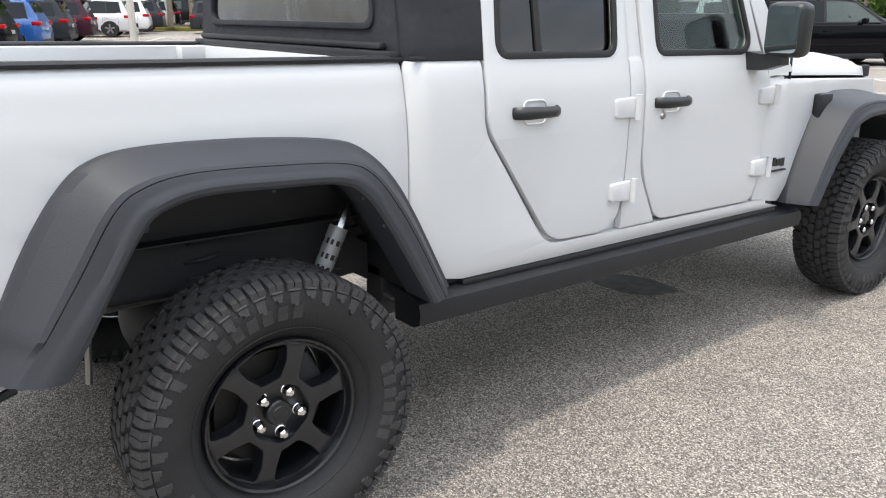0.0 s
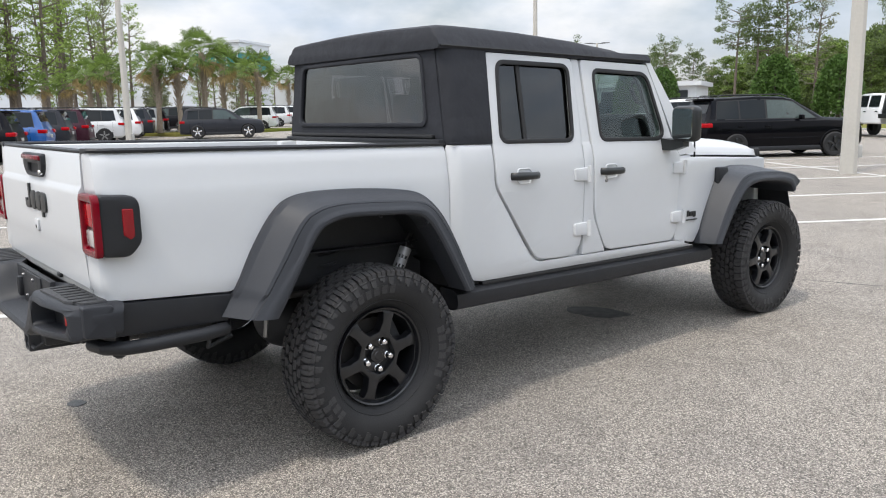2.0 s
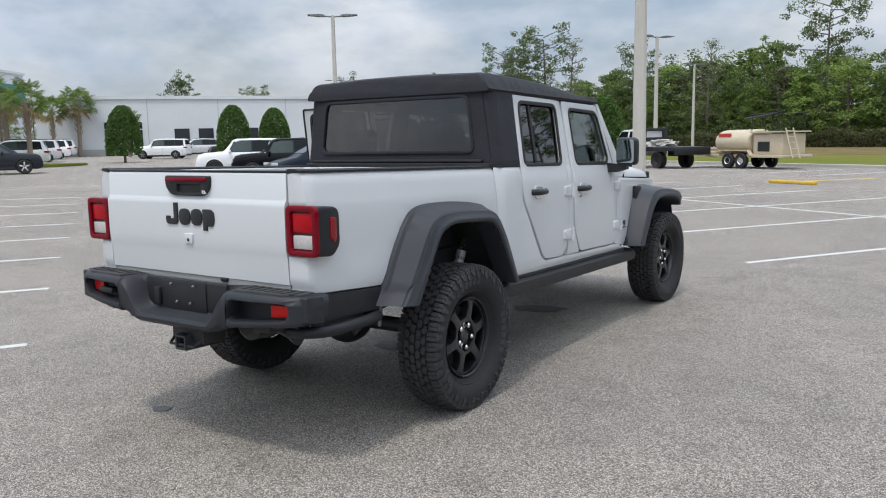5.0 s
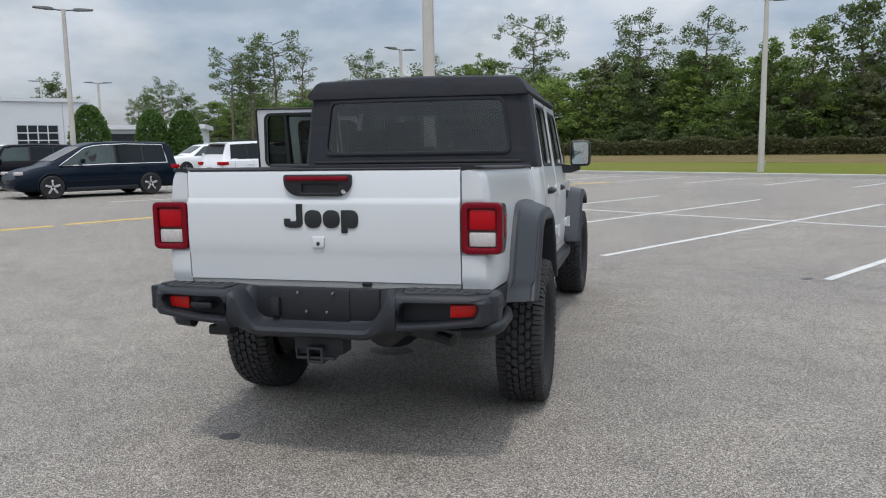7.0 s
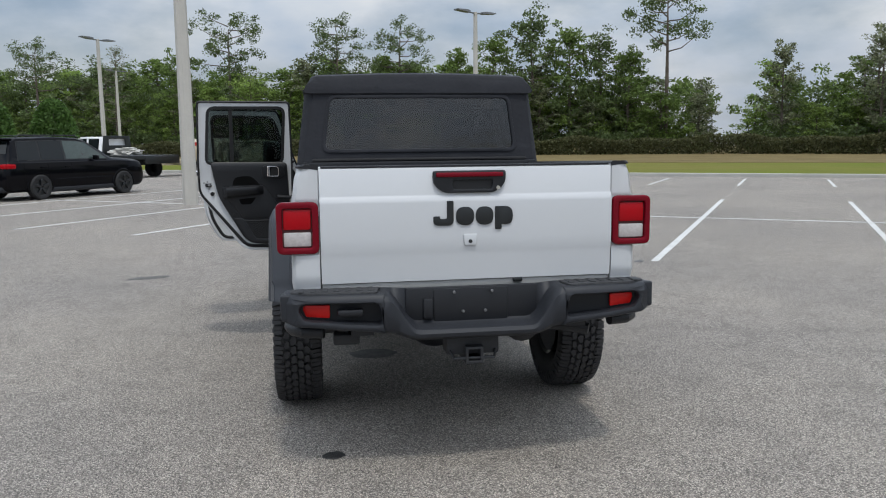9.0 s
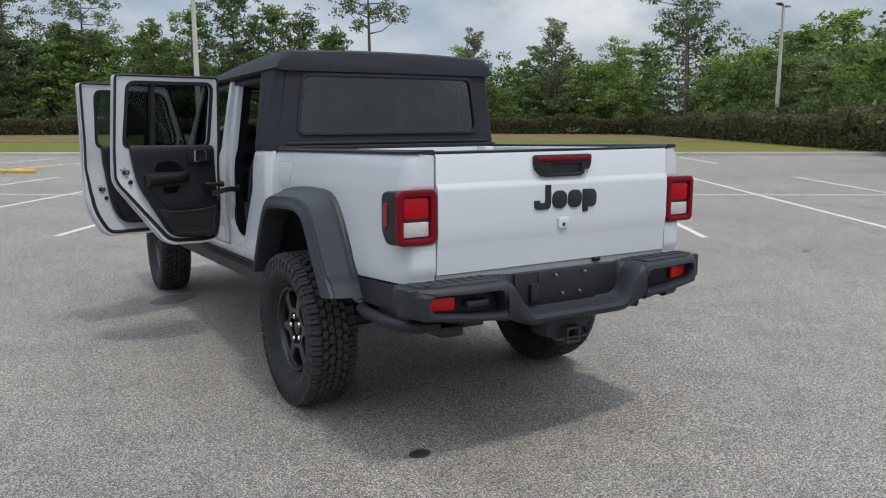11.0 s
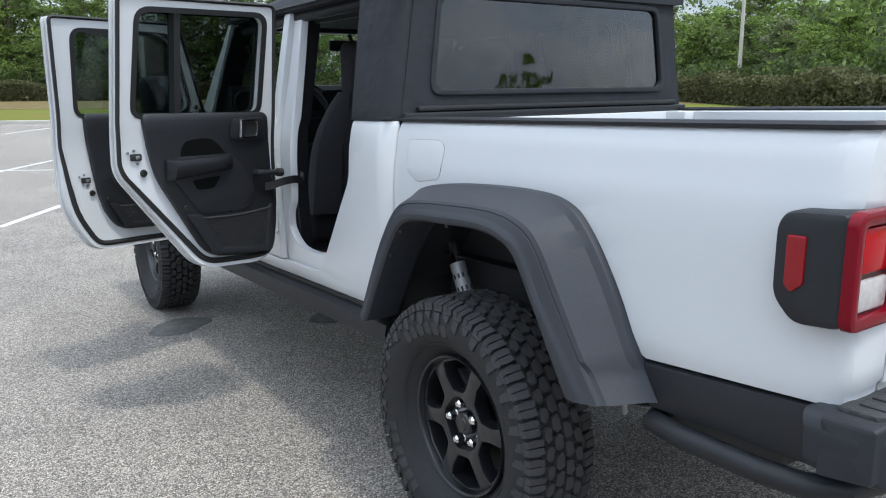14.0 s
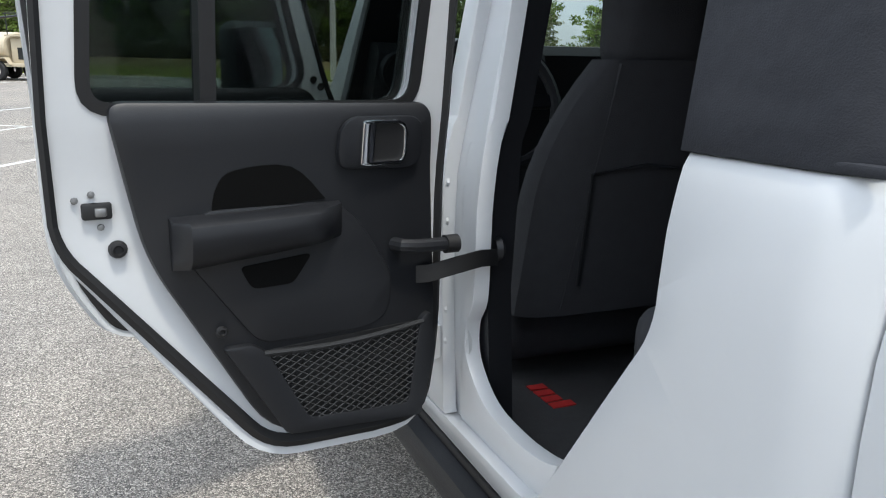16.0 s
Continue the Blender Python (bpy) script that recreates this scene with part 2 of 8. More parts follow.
M_REFLECT = mat("red_reflector", (0.58, 0.010, 0.008), 0.3, vary=0.08, scale=60, coat=0.1, spec=0.25)
M_CLEAR = mat("clear_lens", (0.47, 0.44, 0.43), 0.2, vary=0.18, scale=60, coat=0.6)
M_BADGE = mat("black_badge", (0.012, 0.014, 0.015), 0.4, vary=0.05)
M_SEAL = mat("black_seal_rubber", (0.010, 0.010, 0.011), 0.6, vary=0.1)
M_TRIM = mat("black_interior_trim", (0.0140, 0.0148, 0.0172), 0.42, vary=0.08, scale=12, bump=0.06, bump_scale=500, spec=0.38)
M_SEAT = mat("black_seat_cloth", (0.031, 0.032, 0.037), 0.9, vary=0.12, scale=30, bump=0.3, bump_scale=500)
M_CARPET = mat("black_carpet", (0.038, 0.038, 0.04), 0.95, vary=0.2, scale=60, bump=0.5, bump_scale=400)
M_REDTHREAD = mat("red_stitching", (0.45, 0.02, 0.02), 0.7, vary=0.1)
M_TINT = glass("tinted_glass", (0.12, 0.135, 0.135), shine=0.10)
M_DOORGLASS = glass("light_tint_glass", (0.62, 0.69, 0.67), shine=0.05)
M_REARGLASS = glass("privacy_glass", (0.40, 0.44, 0.43), shine=0.022)
M_SCREEN = glass("clear_windscreen_glass", (0.84, 0.89, 0.86))
M_NET = mat("charcoal_elastic_cord", (0.022, 0.023, 0.025), 0.8, vary=0.1)
M_MIRROR = mat("mirror_glass", (0.50, 0.56, 0.56), 0.03, 1.0, vary=0.0)
M_BARK = mat("bark", (0.13, 0.105, 0.085), 0.9, vary=0.25, scale=6, bump=0.8, bump_scale=25)
M_PALMTRUNK = mat("palm_trunk", (0.25, 0.205, 0.155), 0.9, vary=0.3, scale=9, bump=0.9, bump_scale=18)
M_LEAF_A = leaf_mat("oak_leaves", (0.140, 0.200, 0.052))
M_LEAF_B = leaf_mat("bright_leaves", (0.215, 0.300, 0.075))
M_LEAF_C = leaf_mat("pine_needles", (0.115, 0.155, 0.060))
M_LEAF_D = leaf_mat("moss_grey_leaves", (0.200, 0.220, 0.125))
M_HEDGE = leaf_mat("hedge_leaves", (0.112, 0.116, 0.052), 0.55)
M_HOLLY = leaf_mat("holly_leaves", (0.082, 0.150, 0.036), 0.45)
M_PALM = leaf_mat("palm_fronds", (0.120, 0.178, 0.042), 0.5)
M_DRYPALM = leaf_mat("dry_palm_fronds", (0.30, 0.22, 0.10), 0.3)
M_SHRUB = leaf_mat("yellow_green_shrub", (0.20, 0.22, 0.055), 0.4)
# Black for seams, and for shade painted into trim hollows and wheel arches.
M_SHADE_AND_SEAM = mat("matte_black_shade_and_seam", (0.004, 0.004, 0.004), 0.9, vary=0.05, spec=0.1)
# slack canvas: long soft folds under the weave
fold_nt = M_FABRIC.node_tree
fold_co, fold_n, fold_b = fold_nt.nodes.new("ShaderNodeTexCoord"), fold_nt.nodes.new("ShaderNodeTexNoise"), fold_nt.nodes.new("ShaderNodeBump")
fold_n.inputs["Scale"].default_value, fold_n.inputs["Detail"].default_value = 7.0, 3
fold_b.inputs["Strength"].default_value, fold_b.inputs["Distance"].default_value = 0.5, 0.03
weave = [q for q in fold_nt.nodes if q.type == "BUMP" and q is not fold_b and q.name != fold_b.name][0]
fold_nt.links.new(fold_co.outputs["Object"], fold_n.inputs["Vector"])
fold_nt.links.new(fold_n.outputs["Fac"], fold_b.inputs["Height"])
fold_nt.links.new(fold_b.outputs["Normal"], weave.inputs["Normal"])
M_CARGLASS = mat("dark_car_glass", (0.010, 0.013, 0.015), 0.05, vary=0.1, spec=0.25)
# Opaque front-door glass, lightened to paint the daylight seen through the cabin.
M_FRONTGLASS = mat("painted_daylight_car_glass", (0.055, 0.075, 0.072), 0.05, vary=0.25, scale=1.5, spec=0.4)
M_WALL = mat("white_wall", (0.60, 0.62, 0.64), 0.8, vary=0.05, scale=0.3)
M_TEAL = mat("teal_glass", (0.045, 0.19, 0.18), 0.35, vary=0.1, scale=0.2, spec=0.15)
M_DARKGLASS = mat("dark_window", (0.02, 0.025, 0.03), 0.1, vary=0.1)
M_BEIGE = mat("beige_paint", (0.50, 0.43, 0.31), 0.55, vary=0.1, scale=2)
M_REDPAINT = mat("red_decal", (0.5, 0.04, 0.03), 0.5, vary=0.05)
M_BOX = mat("grey_steel_box", (0.36, 0.36, 0.35), 0.55, vary=0.06)


# ---- mesh helpers ----
def finish(bm, angle=32.0):
    """Outward normals; smooth faces with sharp edges over the given angle."""
    bmesh.ops.recalc_face_normals(bm, faces=bm.faces)
    lim = radians(angle)
    for fc in bm.faces:
        fc.smooth = True
    for e in bm.edges:
        e.smooth = len(e.link_faces) == 2 and e.calc_face_angle(0.0) < lim
    return bm


def link_mesh(name, bm, material, angle=32.0):
    finish(bm, angle)
    me = bpy.data.meshes.new(name)
    bm.to_mesh(me)
    bm.free()
    me.materials.append(material)
    return new(name, me)


def part(name, bm, material, parent, label="", angle=32.0):
    ob = link_mesh(name, bm, material, angle)
    ob.parent = parent
    if label:
        tagged(ob, label)
    return ob


def thing(name, x, y, z, label, category, group="", kind="", rz=0.0):
    ob = new(name)
    ob.matrix_world = pose(x, y, z, 0, 0, rz)
    return tagged(ob, label, category, group, kind)


def box(bm, x0, x1, y0, y1, z0, z1, bevel=0.0, seg=2):
    vs = [bm.verts.new((x, y, z)) for z in (z0, z1) for y in (y0, y1) for x in (x0, x1)]
    fs = [bm.faces.new([vs[i] for i in q]) for q in ((0, 2, 3, 1), (4, 5, 7, 6), (0, 1, 5, 4), (2, 6, 7, 3), (0, 4, 6, 2), (1, 3, 7, 5))]
    if bevel:
        es = list({e for f in fs for e in f.edges})
        bmesh.ops.bevel(bm, geom=es, offset=bevel, segments=seg, affect="EDGES", profile=0.5)
    return vs


def boxed(*a, **k):
    bm = bmesh.new()
    box(bm, *a, **k)
    return bm


def rounded(pts, r, seg=5):
    """A closed polygon with its corners rounded by r (a number, or one for each corner)."""
    out, n = [], len(pts)
    for i in range(n):
        p, a, b = Vector(pts[i]), Vector(pts[i - 1]), Vector(pts[(i + 1) % n])
        ri = r[i] if isinstance(r, (list, tuple)) else r
        if ri <= 0:
            out.append(tuple(p))
            continue
        da, db = (a - p), (b - p)
        la, lb = min(ri, da.length * 0.48), min(ri, db.length * 0.48)
        s, e = p + da.normalized() * la, p + db.normalized() * lb
        for k in range(seg + 1):
            t = k / seg
            out.append(tuple((1 - t) ** 2 * s + 2 * t * (1 - t) * p + t * t * e))
    return out


def offset_loop(loop, d):
    """A closed outline moved into itself by d, point for point."""
    n = len(loop)
    area = sum(loop[i][0] * loop[(i + 1) % n][1] - loop[(i + 1) % n][0] * loop[i][1] for i in range(n))
    sg = 1.0 if area > 0 else -1.0
    out = []
    for i in range(n):
        p = Vector(loop[i])
        e1, e2 = (p - Vector(loop[i - 1])).normalized(), (Vector(loop[(i + 1) % n]) - p).normalized()
        n1, n2 = Vector((-e1.y, e1.x)) * sg, Vector((-e2.y, e2.x)) * sg
        m = n1 + n2
        m = m.normalized() if m.length > 1e-6 else n1
        out.append(p + m * d * min(1.8, 1 / max(0.4, m.dot(n1))))
    for _ in range(3):
        for i in range(n):
            j = (i + 1) % n
            if (out[j] - out[i]).dot(Vector(loop[j]) - Vector(loop[i])) < 0:
                mid = (out[i] + out[j]) / 2
                step = (Vector(loop[j]) - Vector(loop[i])) * 0.02
                out[i], out[j] = mid - step, mid + step
    return [(q.x, q.y) for q in out]


def plate(outer, holes=(), depth=0.03, place=None, cuts=(), acuts=(), bevel=0.0, bm=None):
    """A flat plate with holes from 2D outlines (a, b), cut at the given b and a, and laid out by place(a, b, d)."""
    b2 = bmesh.new()
    front, back = [], []
    bevel = min(bevel, depth * 0.8)
    for k, loop in enumerate((outer, *holes)):
        pts = [p for i, p in enumerate(loop) if (Vector(p) - Vector(loop[i - 1])).length > 2e-4]
        steps = [(0.0, 0.0)] if not bevel else [(bevel, 0.0), (bevel * 0.3, bevel * 0.28), (0.0, bevel)]
        rings = []
        for d, z in steps + [(0.0, depth)]:
            flat = offset_loop(pts, d if k == 0 else -d) if d else pts
            rings.append([b2.verts.new((p[0], p[1], z)) for p in flat])
        n = len(pts)
        for r0, r1 in zip(rings, rings[1:]):
            for i in range(n):
                b2.faces.new((r0[i], r0[(i + 1) % n], r1[(i + 1) % n], r1[i]))
        for lst, ring in ((front, rings[0]), (back, rings[-1])):
            lst += [b2.edges.get((ring[i], ring[(i + 1) % n])) for i in range(n)]
    for lst in (front, back):
        bmesh.ops.triangle_fill(b2, use_beauty=True, use_dissolve=False, edges=lst, normal=(0, 0, 1))
    for axis, values in ((1, cuts), (0, acuts)):
        for c in values:
            co, no = [0, 0, 0], [0, 0, 0]
            co[axis], no[axis] = c, 1
            bmesh.ops.bisect_plane(b2, geom=b2.verts[:] + b2.edges[:] + b2.faces[:], plane_co=co, plane_no=no, dist=1e-5)
    bmesh.ops.recalc_face_normals(b2, faces=b2.faces[:])
    if place:
        for v in b2.verts:
            v.co = place(v.co.x, v.co.y, v.co.z)
    if bm is None:
        return b2
    me = bpy.data.meshes.new("tmp")
    b2.to_mesh(me)
    b2.free()
    bm.from_mesh(me)
    bpy.data.meshes.remove(me)
    return bm


def loft(rings, closed=True, caps=True, bm=None):
    """A skin over rings of equally many points."""
    bm = bm or bmesh.new()
    vs = [[bm.verts.new(p) for p in r] for r in rings]
    n = len(rings[0])
    for a, b in zip(vs, vs[1:]):
        for i in range(n if closed else n - 1):
            j = (i + 1) % n
            bm.faces.new((a[i], a[j], b[j], b[i]))
    if caps and closed:
        bm.faces.new(list(reversed(vs[0])))
        bm.faces.new(vs[-1])
    return bm


def tube(path, r, n=8, bm=None, caps=True):
    """A round tube along a path; r is a number or one for each point."""
    rings = []
    for i, p in enumerate(path):
        p = Vector(p)
        d = Vector(path[min(i + 1, len(path) - 1)]) - Vector(path[max(i - 1, 0)])
        d.normalize()
        up = Vector((0, 0, 1)) if abs(d.z) < 0.9 else Vector((0, 1, 0))
        s = d.cross(up).normalized()
        q = s.cross(d)
        ri = r[i] if isinstance(r, (list, tuple)) else r
        rings.append([p + ri * (math.cos(2 * math.pi * k / n) * s + math.sin(2 * math.pi * k / n) * q) for k in range(n)])
    return loft(rings, bm=bm, caps=caps)


def lathe(profile, n=48, axis="x", bm=None, closed=False):
    """A solid of revolution of (r, h) points about an axis through the origin."""
    rings = []
    for k in range(n):
        c, s = math.cos(2 * math.pi * k / n), math.sin(2 * math.pi * k / n)
        rings.append([((h, r * c, r * s) if axis == "x" else (r * c, r * s, h)) for r, h in profile])
    bm = bm or bmesh.new()
    vs = [[bm.verts.new(p) for p in r] for r in rings]
    m = len(profile)
    for k in range(n):
        a, b = vs[k], vs[(k + 1) % n]
        for i in range(m if closed else m - 1):
            j = (i + 1) % m
            bm.faces.new((a[i], a[j], b[j], b[i]))
    bmesh.ops.remove_doubles(bm, verts=bm.verts, dist=1e-6)
    return bm


def interp(table, v):
    return float(np.interp(v, [p[0] for p in table], [p[1] for p in table]))


# ---- the lot: ground, grass, kerbs, lines ----
def uv(u, v):
    """Lot coordinates (along the stalls, across them) to the world's x, y."""
    return u * 0.5407 + v * 0.8412, u * 0.8412 - v * 0.5407


STALL_RZ = math.degrees(math.atan2(0.8412, 0.5407)) - 90.0  # a thing that faces +y, turned along +u


def ground_z(x, y):
    """The lot climbs gently towards the west."""
    return 0.013 * max(0.0, min(-12.0 - x, 70.0))


def sheet(name, xs, ys, material, lift=0.0, label="", category=""):
    bm = bmesh.new()
    grid = [[bm.verts.new((x, y, ground_z(x, y) + lift)) for y in ys] for x in xs]
    for a, b in zip(grid, grid[1:]):
        for i in range(len(ys) - 1):
            bm.faces.new((a[i], b[i], b[i + 1], a[i + 1]))
    return tagged(link_mesh(name, bm, material), label, category, kind="structure")


sheet("ground", [-2500, -300, -82, -60, -40, -25, -12, 0, 20, 60, 2500], [-2500, -60, 0, 40, 120, 2500], M_ASPHALT,
      label="pale worn asphalt of the car park with exposed stones", category="ground")

LINE_V0, STALL, ROW_A, ROW_M, ROW_B = 0.456, 2.87, 5.65, 11.6, 16.7


def painted_line(p, q, width=0.09, material=M_LINE, name="parking_line", label="white painted parking bay line on asphalt"):
    (x0, y0), (x1, y1) = p, q
    d = Vector((x1 - x0, y1 - y0)).normalized() * (width / 2)
    n = Vector((-d.y, d.x))
    bm = bmesh.new()
    steps = max(2, int((Vector((x1 - x0, y1 - y0))).length / 0.35))
    rows = []
    for k in range(steps + 1):
        t = k / steps
        x, y = x0 + (x1 - x0) * t, y0 + (y1 - y0) * t
        wob = 1 + random.uniform(-0.09, 0.09)
        rows.append([bm.verts.new((x + s * n.x * wob, y + s * n.y * wob, ground_z(x, y) + h)) for s, h in ((-1, 0.0), (-1, 0.004), (1, 0.004), (1, 0.0))])
    for a, b in zip(rows, rows[1:]):
        for i in range(3):
            bm.faces.new((a[i], a[i + 1], b[i + 1], b[i]))
    return tagged(link_mesh(name, bm, material), label, "road marking", "parking bay lines", "structure")


for k in range(-14, 5):
    v = LINE_V0 + k * STALL
    painted_line(uv(ROW_A, v), uv(ROW_B, v))
painted_line(uv(ROW_M, LINE_V0 - 14 * STALL), uv(ROW_M, LINE_V0 + 4 * STALL))
for k in range(-9, 4):
    v = LINE_V0 + k * STALL
    painted_line(uv(23.2, v), uv(28.0, v))
# the bays west of the truck
for k in range(8):
    v = -2.1 - 2.7 * k
    painted_line(uv(-2.0, v), uv(-7.4, v))
painted_line((-18.5, 2.2), (-35.0, 11.8))
for (a, b) in (((-11.0, 7.3), (-10.05, 9.0)), ((-10.0, 9.3), (-8.9, 11.3)), ((-1.8, 24.0), (0.55, 26.8))):
    painted_line(a, b, 0.22, M_YELLOW, "yellow_line", "faded yellow painted edge line on asphalt")

# grass beyond the kerbs
def slab(name, poly, z0, z1, material, label, category):
    bm = bmesh.new()
    lo = [bm.verts.new((x, y, z0)) for x, y in poly]
    hi = [bm.verts.new((x, y, z1)) for x, y in poly]
    bm.faces.new(hi)
    for i in range(len(poly)):
        j = (i + 1) % len(poly)
        bm.faces.new((lo[i], lo[j], hi[j], hi[i]))
    return tagged(link_mesh(name, bm, material), label, category, kind="structure")


KERB_U, KERB_V = 29.8, 18.6
slab("grass_verge", [uv(KERB_U + 0.15, -38), uv(KERB_U + 0.15, KERB_V + 0.15), uv(-30, KERB_V + 0.15), uv(-30, 160), uv(220, 160), uv(220, -170), uv(64, -170)], -0.4, 0.12,
     M_GRASS, "mown yellow-green grass verge with dry brown patches", "grass")
slab("dry_verge", [uv(KERB_U + 17.0, -38), uv(KERB_U + 17.0, KERB_V + 17.0), uv(-30, KERB_V + 17.0), uv(-30, 160), uv(220, 160), uv(220, -170), uv(81, -170)], -0.3, 0.135,
     M_DIRT, "dry tan strip of thin grass and earth", "grass")


def kerb(p, q):
    (x0, y0), (x1, y1) = p, q
    d = Vector((x1 - x0, y1 - y0))
    n = Vector((-d.y, d.x)).normalized() * 0.08
    bm = bmesh.new()
    rings = []
    for (x, y) in (p, q):
        rings.append([(x - n.x, y - n.y, -0.05), (x - n.x, y - n.y, 0.13), (x - n.x * 0.7, y - n.y * 0.7, 0.15), (x + n.x * 0.8, y + n.y * 0.8, 0.15), (x + n.x, y + n.y, -0.05)])
    loft(rings, bm=bm)
    return tagged(link_mesh("kerb", bm, M_KERB), "pale concrete kerb edging the grass", "kerb", "lot kerbs", "structure")


kerb(uv(KERB_U, -38), uv(KERB_U, KERB_V))
kerb(uv(KERB_U, KERB_V), uv(-30, KERB_V))


# stains, patches and cracks in the asphalt
def blot(name, x, y, rx, ry, rz, material, label):
    bm = bmesh.new()
    rim = []
    for k in range(28):
        a = 2 * math.pi * k / 28
        r = 1 + 0.22 * noise.noise((math.cos(a) * 1.7 + x, math.sin(a) * 1.7 + y, 3.1))
        rim.append((rx * r * math.cos(a), ry * r * math.sin(a)))
    lo = [bm.verts.new((p[0], p[1], 0.0)) for p in rim]
    hi = [bm.verts.new((p[0] * 0.96, p[1] * 0.96, 0.003)) for p in rim]
    bm.faces.new(hi)
    for i in range(28):
        j = (i + 1) % 28
        bm.faces.new((lo[i], lo[j], hi[j], hi[i]))
    ob = link_mesh(name, bm, material)
    ob.matrix_world = pose(x, y, ground_z(x, y) + 0.001, 0, 0, rz)
    return tagged(ob, label, "stain", kind="structure")


blot("oil_spot", -0.634, -0.947, 0.055, 0.045, 10, M_STAIN, "small black oil spot on the asphalt")
blot("damp_patch", -0.89, 2.92, 0.21, 0.15, 30, M_PATCH, "dark round damp patch on the asphalt")
blot("damp_patch", 0.04, 2.55, 0.24, 0.15, 20, M_PATCH, "dark damp patch under the truck")
blot("damp_patch", -0.32, 0.86, 0.17, 0.12, 0, M_PATCH, "dark damp patch under the truck")
blot("oil_spot", 3.25, 4.55, 0.09, 0.05, 40, M_STAIN, "small black oil spot beside a bay line")
blot("oil_spot", 6.0, 1.6, 0.10, 0.04, 20, M_STAIN, "small dark mark on the asphalt")
blot("damp_patch", -2.6, 4.6, 0.22, 0.10, 15, M_PATCH, "faint dark scuff on the asphalt")


def crack(pts, width):
    bm = bmesh.new()
    rows = []
    for k in range(len(pts) - 1):
        (x0, y0), (x1, y1) = pts[k], pts[k + 1]
        for s in range(10):
            t = s / 10
            x, y = x0 + (x1 - x0) * t, y0 + (y1 - y0) * t
            w = width * random.uniform(0.3, 1.2)
            dx = 0.02 * noise.noise((x * 5, y * 5, 0))
            rows.append([bm.verts.new((x + dx, y - w / 2, 0.0015)), bm.verts.new((x + dx, y + w / 2, 0.0015))])
    for a, b in zip(rows, rows[1:]):
        bm.faces.new((a[0], b[0], b[1], a[1]))
    return tagged(link_mesh("crack", bm, M_CRACK), "thin dark crack in the asphalt", "crack", kind="structure")


crack([(0.55, 4.72), (0.95, 4.86), (1.35, 5.02)], 0.03)
crack([(-3.2, 6.7), (-0.5, 6.2), (1.6, 5.6), (3.6, 5.1), (6.5, 4.2), (9.5, 3.1)], 0.012)


# ---- the pickup truck ----
truck = thing("pickup_truck", 0, 0, 0, "white pickup truck with black soft top and two open doors", "pickup truck")
RAKE = 0.024


def raked(bm):
    for v in bm.verts:
        v.co.z -= RAKE * (v.co.y - 0.6)
    return bm


def mirrored(bm):
    for v in bm.verts:
        v.co.x = -v.co.x
    bmesh.ops.reverse_faces(bm, faces=bm.faces)
    return bm


def tpart(name, bm, material, parent=None, label="", angle=32.0):
    return part(name, raked(bm), material, parent or truck, label, angle)


CAB_X = [(0.60, 0.795), (0.66, 0.803), (0.72, 0.815), (1.0, 0.822), (1.18, 0.824), (1.25, 0.819), (1.30, 0.811), (1.335, 0.802), (1.345, 0.795), (1.9, 0.706)]
BED_X = [(0.60, 0.787), (0.80, 0.787), (0.84, 0.793), (0.9, 0.791), (1.1, 0.792), (1.19, 0.788), (1.24, 0.778), (1.30, 0.770), (1.325, 0.762), (1.345, 0.748)]
DOOR_X = [(0.60, 0.797), (0.70, 0.812), (0.78, 0.822), (1.0, 0.827), (1.18, 0.829), (1.25, 0.823), (1.31, 0.812), (1.34, 0.806), (1.9, 0.716)]
CUTS_LOW = (0.68, 0.72, 0.78, 0.84, 0.9, 1.0, 1.1, 1.18, 1.215, 1.25, 1.28, 1.31, 1.33)


def side_place(table, out=0.0):
    def place(a, b, d):
        return (interp(table, b) + out - d, a, b)
    return place


# outlines on the side of the truck: along, up
FLARE_A = [(-0.708, 0.680), (-0.66, 0.76), (-0.56, 0.95), (-0.47, 1.08), (-0.39, 1.14), (-0.26, 1.163), (0.0, 1.162), (0.23, 1.142), (0.33, 1.11), (0.42, 1.03), (0.50, 0.90), (0.625, 0.645)]
FLARE_B = [(-0.598, 0.674), (-0.535, 0.755), (-0.44, 0.88), (-0.35, 1.02), (-0.285, 1.065), (-0.18, 1.088), (0.0, 1.086), (0.20, 1.074), (0.285, 1.03), (0.355, 0.93), (0.42, 0.82), (0.512, 0.645)]
FLARE_C = [(-0.523, 0.670), (-0.475, 0.745), (-0.405, 0.865), (-0.32, 0.995), (-0.26, 1.035), (-0.165, 1.053), (0.0, 1.050), (0.18, 1.040), (0.258, 1.0), (0.325, 0.91), (0.39, 0.80), (0.478, 0.645)]
FFLARE_A = [(2.655, 0.655), (2.72, 0.79), (2.80, 0.935), (2.90, 1.08), (2.98, 1.145), (3.12, 1.168), (3.3, 1.165), (3.55, 1.15), (3.8, 1.12), (3.98, 1.08)]
FFLARE_B = [(2.725, 0.655), (2.80, 0.78), (2.90, 0.92), (3.02, 1.03), (3.12, 1.07), (3.25, 1.084), (3.4, 1.082), (3.55, 1.075), (3.68, 1.05), (3.74, 0.985)]
FFLARE_C = [(2.76, 0.655), (2.835, 0.77), (2.935, 0.90), (3.045, 1.0), (3.14, 1.035), (3.26, 1.048), (3.4, 1.046), (3.55, 1.035), (3.66, 1.005), (3.71, 0.95)]


